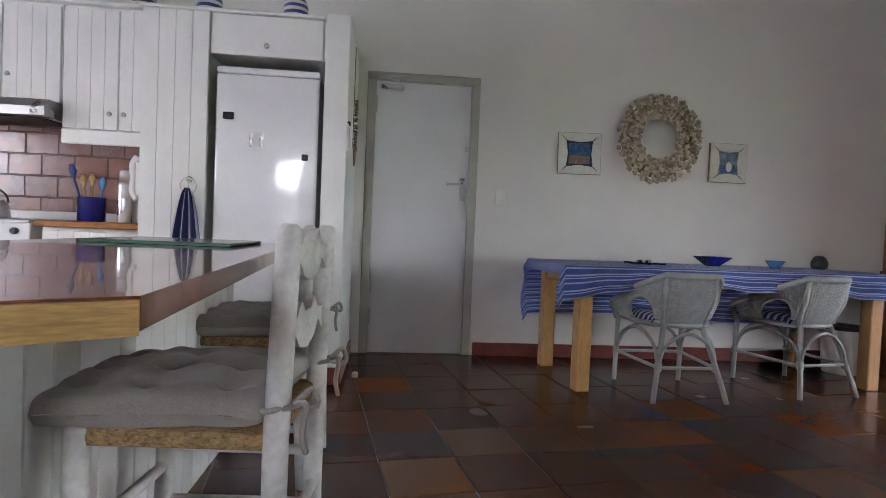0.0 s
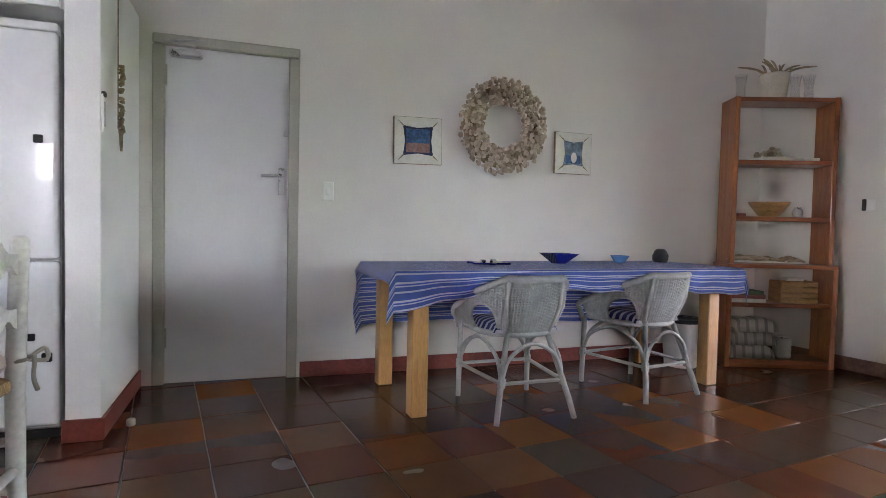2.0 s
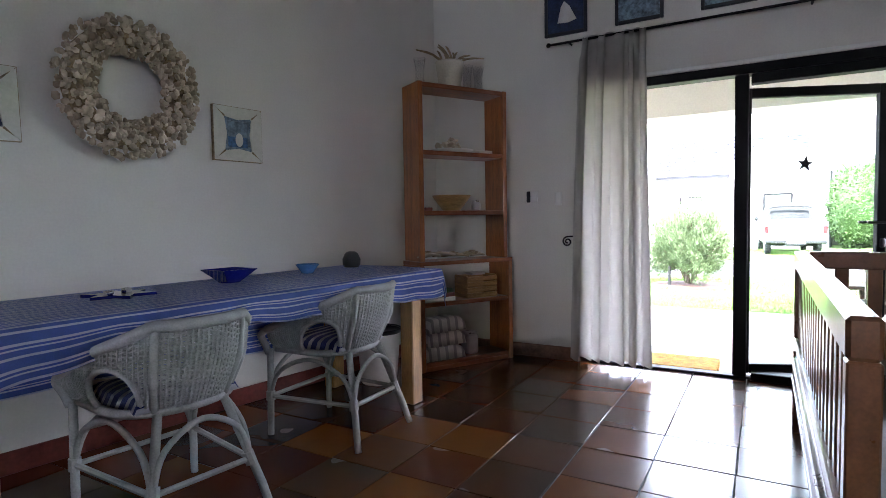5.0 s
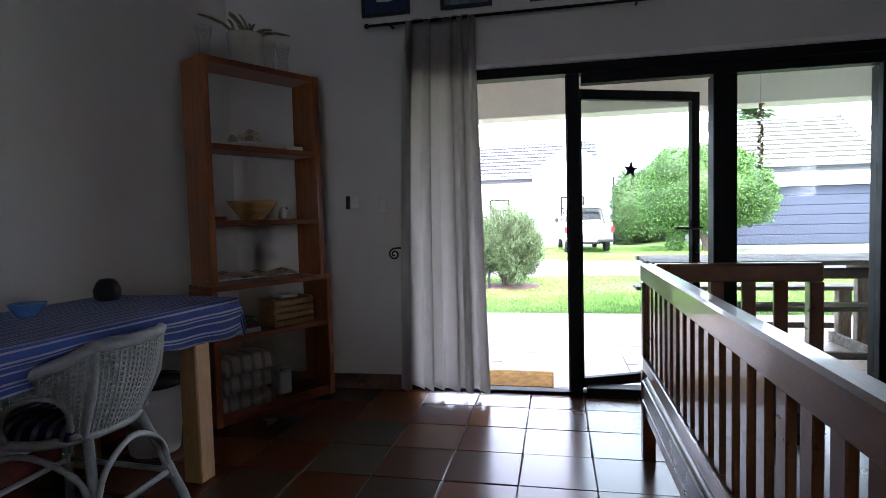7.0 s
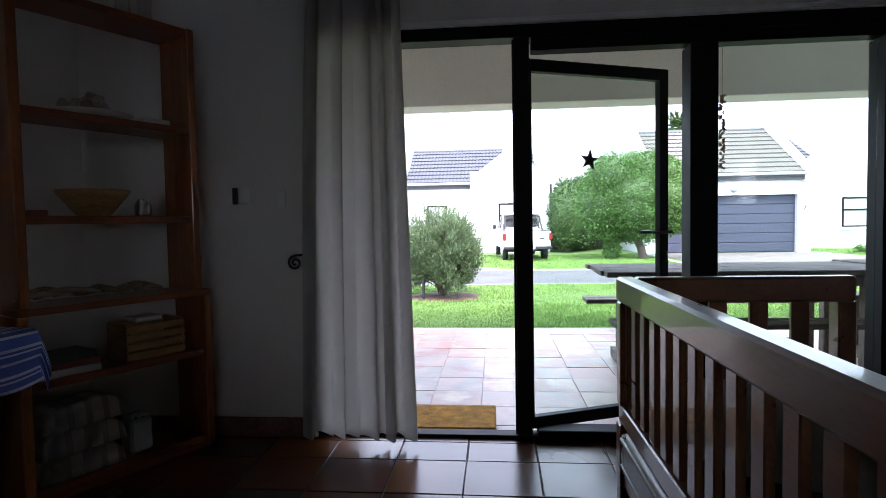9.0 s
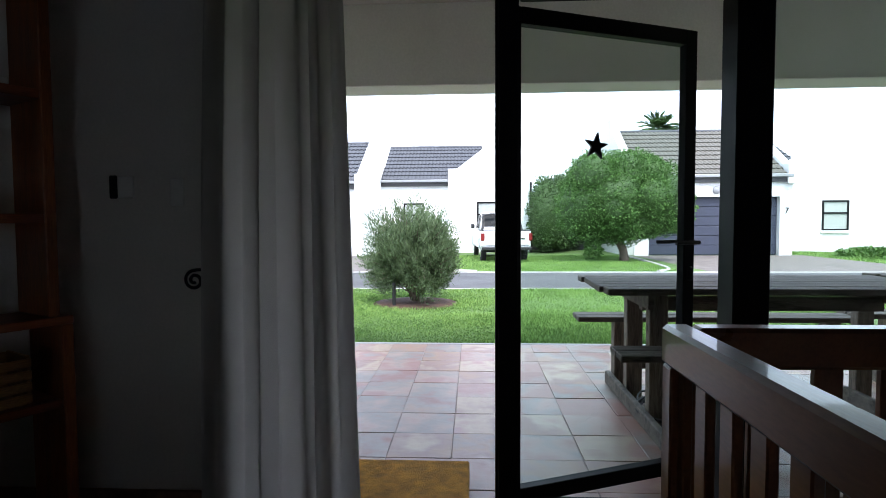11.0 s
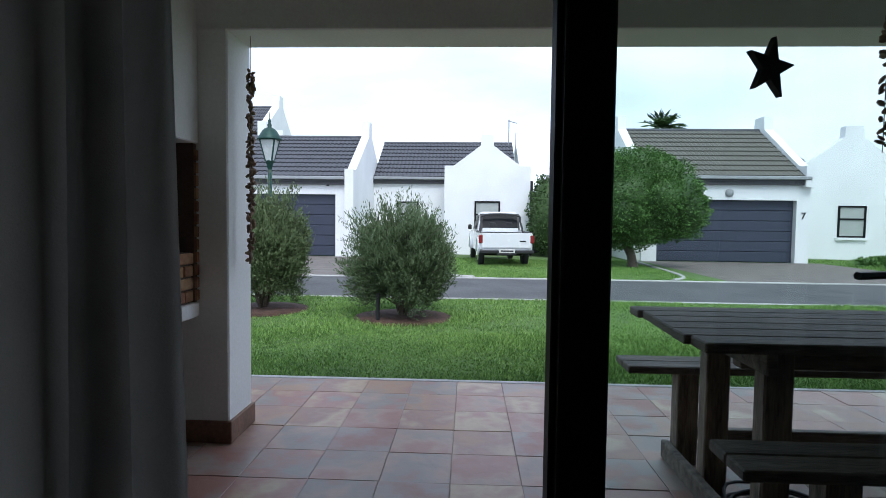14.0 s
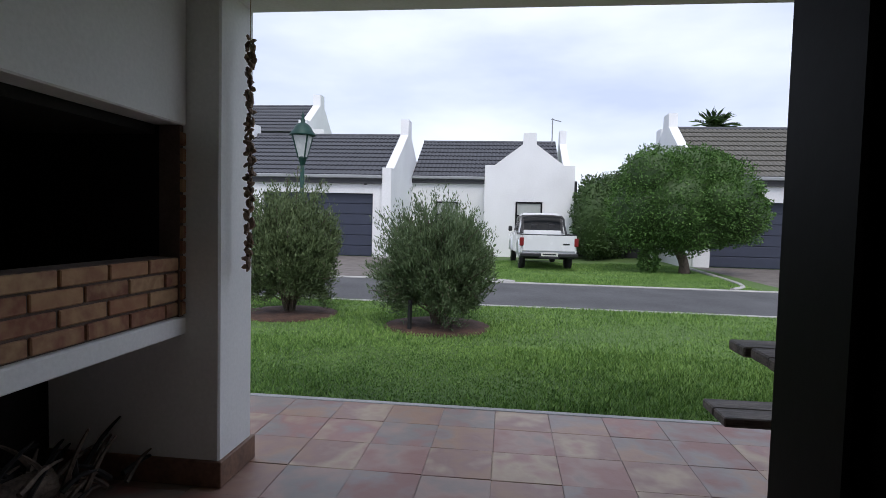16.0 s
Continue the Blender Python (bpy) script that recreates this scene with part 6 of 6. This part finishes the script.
def hull(low, high, z0, z1):
    """A cabin that narrows upwards; low, high: x0, x1, half width."""
    bm = B()
    a = [bm.verts.new((x, y, z0)) for x, y in ((low[0], -low[2]), (low[1], -low[2]), (low[1], low[2]), (low[0], low[2]))]
    b = [bm.verts.new((x, y, z1)) for x, y in ((high[0], -high[2]), (high[1], -high[2]), (high[1], high[2]), (high[0], high[2]))]
    for i in range(4):
        bm.faces.new((a[i], a[(i + 1) % 4], b[(i + 1) % 4], b[i]))
    bm.faces.new(b)
    bm.faces.new(a[::-1])
    bmesh.ops.bevel(bm, geom=bm.edges[:], offset=0.05, segments=2, affect="EDGES")
    return bm


part("greenhouse", hull((1.6, 3.6, 0.8), (1.85, 2.95, 0.62), 1.0, 1.64), CARWHITE, pk, smooth=True)
part("rear_window_seal", prism(B(), [(1.565, 1.06), (1.755, 1.575), (1.84, 1.575), (1.64, 1.06)], -0.68, 0.68, "y"), BLACK, pk)
part("rear_window", prism(B(), [(1.556, 1.1), (1.732, 1.54), (1.8, 1.54), (1.62, 1.1)], -0.6, 0.6, "y"), CARGLASS, pk)
for y in (-0.32, 0.26):
    part("headrest", box(B(), 1.6, 1.64, y - 0.11, y + 0.11, 1.12, 1.3, 0.02), BLACK, pk)
for sg in (-1, 1):
    bm = B()
    vs = [bm.verts.new(p) for p in ((1.78, sg * 0.795, 1.08), (3.3, sg * 0.795, 1.08), (2.85, sg * 0.68, 1.54), (1.95, sg * 0.68, 1.54))]
    bm.faces.new(vs)
    bmesh.ops.solidify(bm, geom=bm.faces[:], thickness=0.012)
    part("side_window", bm, CARGLASS, pk)
part("roll_bar", tube(B(), smooth_path([(1.25, -0.74, 0.98), (1.42, -0.68, 1.3), (1.5, -0.55, 1.53), (1.5, 0.55, 1.53), (1.42, 0.68, 1.3), (1.25, 0.74, 0.98)], 5), 0.034, 8), BLACK, pk, smooth=True)
part("bed_liner_rail", box(box(B(), 0.05, 1.55, -W - 0.004, -W + 0.07, 1.001, 1.025, 0.006), 0.05, 1.55, W - 0.07, W + 0.004, 1.001, 1.025, 0.006), BLACK, pk)
part("headboard", box(B(), 1.5, 1.54, -0.62, 0.62, 1.0, 1.12, 0.01), CARWHITE, pk)
bp_ = part("rear_bumper", box(box(B(), -0.14, 0.04, -W - 0.02, W + 0.02, 0.4, 0.5, 0.02), -0.16, 0.0, -0.3, 0.3, 0.36, 0.42, 0.01), BLACK, pk, "black and chrome step bumper")
part("number_plate", box(B(), -0.155, -0.142, -0.25, 0.25, 0.43, 0.53, 0.004), PAPER, bp_)
part("plate_mark", box(B(), -0.158, -0.1555, -0.2, 0.2, 0.46, 0.5), BLACK, bp_)
for y in (-W - 0.045, W - 0.085):
    part("tail_light", box(B(), -0.012, 0.06, y, y + 0.13, 0.7, 0.93, 0.015), TAILRED, pk, "red tail light cluster")
for y in (-W - 0.16, W + 0.02):
    part("wing_mirror", box(B(), 3.1, 3.2, y, y + 0.14, 1.05, 1.22, 0.03), BLACK, pk)
for x in (0.85, 3.95):
    for y in (-W + 0.02, W - 0.2):
        wh = part("wheel", lathe(B(), [(0.2, 0), (0.32, 0.0), (0.35, 0.03), (0.35, 0.15), (0.32, 0.18), (0.2, 0.18), (0.01, 0.17)], 26, pose(x, y + 0.18, 0.35, 90, 0, 0)), TYRE, pk, smooth=True)
        part("rim", lathe(B(), [(0.2, 0), (0.19, 0.02), (0.06, 0.03), (0.002, 0.03)], 20, pose(x, y + (0.18 if y > 0 else 0.0), 0.35, -90 if y > 0 else 90, 0, 0)), CHROME, wh)
    for y in (-W - 0.03, W - 0.05):
        part("wheel_arch", tube(B(), arc((x, y + 0.04, 0.4), 0.42, 0, 180, 12), 0.05, 6), CARWHITE, pk, smooth=True)
part("axle", tube(B(), [(0.85, -W, 0.35), (0.85, W, 0.35)], 0.06, 8), BLACK, pk)


# ---- shrubs, tree, hedge ----
def leaves(name, mat, pts, dirs, length, width, parent, seed, droop=0.0):
    """Small pointed leaves: four corners each, turned about their own axis."""
    r = np.random.default_rng(seed)
    n = len(pts)
    d = dirs / np.linalg.norm(dirs, axis=1, keepdims=True)
    rnd = r.normal(size=(n, 3))
    side = np.cross(d, rnd)
    side /= np.linalg.norm(side, axis=1, keepdims=True)
    L = (length * r.uniform(0.6, 1.25, n))[:, None]
    Wd = (width * r.uniform(0.7, 1.2, n))[:, None]
    mid = pts + d * L * 0.5
    v = np.stack([pts, mid + side * Wd, pts + d * L, mid - side * Wd], 1).reshape(-1, 3)
    return quads(name, mat, v, parent)


def shrub(M, rad, height, mat, seed, label, nbranch, nleaf, leaf, ragged):
    sb = thing("shrub", M, label, "shrub", "shrubs on the lawn")
    r = np.random.default_rng(seed)
    wood = B()
    for k in range(5):
        a = k * 1.26 + 0.3
        tube(wood, smooth_path([(0.03 * math.cos(a), 0.03 * math.sin(a), 0), (0.1 * math.cos(a), 0.1 * math.sin(a), 0.3), (0.3 * rad * math.cos(a), 0.3 * rad * math.sin(a), 0.65 * height)], 3), [0.03, 0.028, 0.025, 0.022, 0.018, 0.013, 0.008], 6)
    P, Dn = [], []
    for i in range(nbranch):
        th, el = r.uniform(0, 2 * np.pi), np.arcsin(r.uniform(-0.8, 1))
        base = np.array([0.1 * np.cos(th), 0.1 * np.sin(th), height * r.uniform(0.1, 0.5)])
        bulge = 1 + 0.16 * np.sin(3 * th + seed) + 0.1 * np.sin(5 * th + 4 * el)
        tip = np.array([rad * np.cos(el) * np.cos(th) * bulge, rad * np.cos(el) * np.sin(th) * bulge, height * (0.5 + 0.48 * np.sin(el) * bulge)])
        tip *= r.uniform(0.78, 1.0) + (ragged * r.uniform(0, 1) ** 2 if i % 4 == 0 else 0)
        tip[2] = max(tip[2], 0.1)
        up = np.array([0, 0, 0.12 * height])
        if i % 6 == 0:
            tube(wood, [tuple(base), tuple((base + tip) / 2 + up * 0.6), tuple(tip)], [0.01, 0.007, 0.003], 4)
        for s in r.uniform(0.35, 1.02, nleaf):
            q = base * (1 - s) ** 2 + 2 * ((base + tip) / 2 + up) * s * (1 - s) + tip * s * s + r.normal(size=3) * 0.024
            P.append(q)
            out = (tip - base) / np.linalg.norm(tip - base)
            Dn.append(out * 0.7 + np.array([0, 0, 0.75]) + r.normal(size=3) * 0.45)
    tagged(part("branch_frame", wood, BARK, sb), kind="stuff")
    leaves("foliage", mat, np.array(P), np.array(Dn), leaf[0], leaf[1], sb, seed)
    return sb


shrub(G @ pose(6.1, -1.28, -0.1), 0.68, 1.47, OLIVE, 3, "round grey-green olive shrub in mulch bed", 1250, 64, (0.055, 0.0066), 0.2)
shrub(G @ pose(6.5, 0.64, -0.1), 0.62, 1.62, OLIVEDARK, 7, "dense dark green shrub in mulch bed", 1500, 64, (0.046, 0.0075), 0.1)
for u, v in ((6.1, -1.28), (6.5, 0.64)):
    bm = lathe(B(), [(0.62, -0.13), (0.6, -0.085), (0.4, -0.07), (0.02, -0.06)], 30, pose(u, v, 0))
    solo("mulch_bed", bm, SOIL, G, "round red-brown mulch bed in lawn", "flower bed", "beds under the shrubs", smooth=True)
solo("shrub_stake", tube(B(), [(5.75, -1.02, -0.12), (5.76, -1.02, 0.24)], 0.025, 7), BLACK, G, "short black stake beside shrub", "stake")


def crown(parent, blobs, mat, n, size, seed, name="crown"):
    """Leaf clumps over a group of uneven lobes, dense at the skin."""
    r = np.random.default_rng(seed)
    vol = np.array([b[3] * b[4] for b in blobs])
    pick = r.choice(len(blobs), n, p=vol / vol.sum())
    bl = np.array(blobs)[pick]
    d = r.normal(size=(n, 3))
    d /= np.linalg.norm(d, axis=1, keepdims=True)
    lump = 1 + 0.09 * np.sin(9 * d[:, 0] + 3 * pick) * np.sin(8 * d[:, 1] + pick) + 0.06 * np.sin(17 * d[:, 2] + 2 * pick)
    rad = r.uniform(0.8, 1.03, n) * lump
    p = bl[:, :3] + d * bl[:, 3:6] * rad[:, None]
    return leaves(name, mat, p, d + r.normal(size=(n, 3)) * 0.8 + np.array([0, 0, 0.2]), size, size * 0.32, parent, seed + 1)


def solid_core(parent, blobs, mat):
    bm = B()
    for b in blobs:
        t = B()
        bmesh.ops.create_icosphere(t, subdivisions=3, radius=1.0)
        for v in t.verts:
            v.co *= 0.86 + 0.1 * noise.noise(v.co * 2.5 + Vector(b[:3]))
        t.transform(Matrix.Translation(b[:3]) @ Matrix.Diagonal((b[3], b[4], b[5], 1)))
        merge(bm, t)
    part("foliage_core", bm, mat, parent, smooth=True)


tr = thing("tree", G @ pose(14.7, -6.55, -0.1), "clipped round-crowned green tree with bent trunk", "tree")
part("trunk", tube(B(), smooth_path([(0, 0.0, 0), (0, 0.05, 0.35), (0, 0.22, 0.7), (0.0, 0.15, 1.0)], 4), [0.15, 0.14, 0.13, 0.12, 0.12, 0.12, 0.11, 0.11, 0.1, 0.1, 0.1, 0.09, 0.08], 10), BARK, tr, smooth=True)
for e in ((0.2, 1.0, 1.25), (-0.3, -0.7, 1.4), (0.1, 0.3, 1.7), (0.5, -0.2, 1.5), (-0.1, 1.3, 1.1)):
    part("limb", tube(B(), smooth_path([(0, 0.2, 0.75), (e[0] * 0.5, e[1] * 0.5, (0.8 + e[2]) / 2), e], 3), [0.08, 0.075, 0.07, 0.06, 0.05, 0.04, 0.03], 8), BARK, tr, smooth=True)
bl = [(0, 0.35, 1.85, 1.25, 1.3, 1.15), (0.1, -0.75, 1.85, 1.1, 1.05, 1.15), (0, 1.1, 1.6, 1.0, 0.9, 1.0), (0.1, -0.1, 2.4, 1.0, 1.0, 0.85), (0, -1.2, 1.55, 0.85, 0.75, 0.8), (-0.2, 0.95, 2.45, 0.8, 0.75, 0.72), (0, 0.15, 1.2, 0.9, 1.3, 0.68), (-0.5, 0.5, 1.5, 0.75, 0.7, 0.6), (-0.55, -0.5, 1.9, 0.7, 0.6, 0.6), (-0.3, -0.55, 2.5, 0.55, 0.6, 0.5)]
# solid lumps darker than the tree's leaves, standing in for shade between them
solid_core(tr, bl, HEDGESHADE)
crown(tr, bl, TREELEAF, 75000, 0.066, 5)
sp = thing("shrub", G @ pose(14.5, -5.6, -0.1), "small leafy shrub beside tree trunk", "shrub", "shrubs on the lawn")
bl = [(0, 0, 0.35, 0.25, 0.22, 0.35)]
crown(sp, bl, TREELEAF, 900, 0.09, 15)
part("stem", tube(B(), [(0, 0, 0), (0, 0, 0.4)], 0.02, 6), BARK, sp)
hg = thing("hedge", G, "tall clipped dark green hedge between houses", "hedge")
bl = [(19.5 + 0.8 * i, -4.9 - 0.45 * i, 1.35, 0.9, 0.7, 1.45) for i in range(4)] + [(22.5, -6.5, 1.7, 1.2, 1.1, 1.6)]
solid_core(hg, bl, HEDGESHADE)
crown(hg, bl, HEDGESHADE, 32000, 0.09, 9)
fw = solo("garden_fence", box(B(), 21.8, 21.9, -7.5, -4.4, GZ, 1.6), FASCIADARK, G, "dark timber garden fence between houses", "fence")
pl = thing("palm_tree", G @ pose(34, -13.6, -0.1), "far palm tree behind roof", "palm tree")
part("trunk", tube(B(), [(0, 0, 0), (0, 0, 6.9)], [0.25, 0.18], 8), BARK, pl)
r = np.random.default_rng(2)
P, Q = [], []
for k in range(60):
    a, e = r.uniform(0, 6.28), r.uniform(-0.5, 1.3)
    d0 = np.array([np.cos(a) * np.cos(e), np.sin(a) * np.cos(e), np.sin(e)])
    for s in np.linspace(0.15, 1.0, 26):
        for sg in (-1, 1):
            P.append(np.array([0, 0, 6.9]) + d0 * 1.4 * s - np.array([0, 0, 0.55 * s * s]))
            Q.append(d0 * 0.7 + sg * np.cross(d0, [0, 0, 1]) - np.array([0, 0, 0.25]))
leaves("fronds", HEDGESHADE, np.array(P), np.array(Q), 0.42, 0.03, pl, 4)
for u, v, n_ in ((12.6, -14.2, 0), (16.4, -14.8, 1)):
    cp = thing("ground_cover", G @ pose(u, v, -0.12), "low clump of green ground cover plants", "plants", "plants by the far driveway")
    crown(cp, [(0, 0, 0.08, 0.9, 1.1, 0.2)], TREELEAF, 1800, 0.12, 31 + n_)


# ---- grass ----
def grass(name, rect, n, h, seed, label):
    r = np.random.default_rng(seed)
    u0, u1, v0, v1, z = rect
    p = np.stack([r.uniform(u0, u1, n), r.uniform(v0, v1, n), np.full(n, z)], 1)
    for cu, cv in ((6.1, -1.28), (6.5, 0.64)):
        p = p[np.hypot(p[:, 0] - cu, p[:, 1] - cv) > 0.58]
    n = len(p)
    a = r.uniform(0, 2 * np.pi, n)
    patch = 0.75 + 0.5 * np.clip(np.sin(1.7 * p[:, 0] + 0.6) * np.sin(1.3 * p[:, 1]) + 0.4 * np.sin(4.1 * p[:, 0] + 2.3 * p[:, 1]), -0.7, 0.8)
    hh = h * r.uniform(0.5, 1.2, n) * patch
    lean = r.uniform(0.2, 1.1, n)
    side = np.stack([np.cos(a), np.sin(a), np.zeros(n)], 1) * (0.0045 * h / 0.035)
    b = a + r.uniform(0, 6.28, n)
    tip = p + np.stack([np.cos(b) * hh * lean, np.sin(b) * hh * lean, hh], 1)
    v = np.stack([p - side, p + side, tip], 1).reshape(-1, 3)
    ob = quads(name, BLADE, v, None, "", 3)
    ob.matrix_basis = G
    return tagged(ob, label, "grass", "", "stuff")


grass("grass", (3.28, 5.2, -6.5, 2.0, -0.1), 90000, 0.04, 1, "short mown green grass beside patio")
grass("grass", (5.2, 7.84, -9.0, 4.5, -0.1), 90000, 0.042, 2, "short mown green grass beside lane")
grass("grass", (11.26, 17.4, -7.0, -0.95, -0.1), 50000, 0.055, 3, "mown green grass across the lane")
grass("grass", (12.0, 19.8, -20.0, -13.3, -0.13), 16000, 0.09, 4, "mown green grass beside far house")

# ---- brickwork of the barbecue ----
BRICKMESH = mesh_of("brick", box(B(), -0.104, 0.104, -0.05, 0.05, -0.027, 0.027, 0.004), BRICK)
for r_ in range(4):
    z = 0.71 + r_ * 0.0635
    off = 0.0 if r_ % 2 else 0.11
    u = 1.905 - off
    while u > 0.6:
        b = new("brick", BRICKMESH)
        b.parent = braai
        b.matrix_basis = pose(u, -0.632 + 0.003 * math.sin(u * 31 + r_), z, 0, 0, 0.6 * math.sin(u * 17 + r_))
        u -= 0.219
    if off:
        b = new("brick", BRICKMESH)
        b.parent = braai
        b.matrix_basis = pose(1.955, -0.632, z) @ Matrix.Diagonal((0.46, 1, 1, 1))
for k in range(12):
    b = new("brick", BRICKMESH)
    b.parent = braai
    b.matrix_basis = pose(2.0, -0.652, 0.712 + k * 0.0645) @ Matrix.Diagonal((0.12, 1, 1, 1))

# ---- slate floor and patio flags ----
def lay(parent, mesh_mat, name, u_lines, v_lines, z, pitch, seed, near, gap):
    """Square stones in a grid, each a little proud, tilted and turned; those off the walked stretch are joined."""
    r = random.Random(seed)
    shapes = []
    for k in range(5):
        bm = box(B(), -pitch / 2 + gap, pitch / 2 - gap, -pitch / 2 + gap, pitch / 2 - gap, -0.02, 0.0, 0.0018)
        for v in bm.verts:
            v.co.x += r.uniform(-0.0025, 0.0025)
            v.co.y += r.uniform(-0.0025, 0.0025)
        shapes.append(mesh_of(name, bm, mesh_mat))
    rest = B()
    for u in u_lines:
        for v in v_lines:
            M = pose(u + pitch / 2, v - pitch / 2, z + r.uniform(-0.0016, 0.0016), r.uniform(-0.16, 0.16), r.uniform(-0.16, 0.16), 90 * r.randrange(4) + r.uniform(-0.25, 0.25))
            if near(u, v):
                t = new(name, shapes[r.randrange(5)])
                t.parent = parent
                t.matrix_basis = M
            else:
                box(rest, -pitch / 2 + gap, pitch / 2 - gap, -pitch / 2 + gap, pitch / 2 - gap, -0.02, 0.0, 0.0, M)
    ob = part(name + "_field", rest, mesh_mat, parent)
    tagged(ob, "", "", "", "stuff")


P1 = 0.317
lay(floor, SLATE, "floor_tile", [-0.25 - P1 * k for k in range(1, 20)], [-1.65 + P1 * k for k in range(-13, 10)], 0.0, P1, 12, lambda u, v: u > -5.2 and -3.9 < v < 1.1 and v < 0.5 - 0.16 * u, 0.0032)
# a row of cut tiles along the threshold
r = random.Random(31)
for k in range(-13, 6):
    t = part("floor_tile", box(B(), -0.247, -0.04, -1.65 + P1 * (k - 1) + 0.0032, -1.65 + P1 * k - 0.0032, -0.02, r.uniform(-0.001, 0.001), 0.0018), SLATE, floor)
    t = part("floor_tile", box(B(), -0.034, 0.058, -1.65 + P1 * (k - 1) + 0.0032, -1.65 + P1 * k - 0.0032, -0.02, r.uniform(-0.001, 0.001), 0.0018), SLATE, floor)
P2 = 0.319
lay(patio, PATIOSTONE, "flagstone", [0.05 + P2 * k for k in range(0, 10)], [-1.69 + P2 * k for k in range(-16, 7)], -0.06, P2, 13, lambda u, v: v > -5.6, 0.0016)
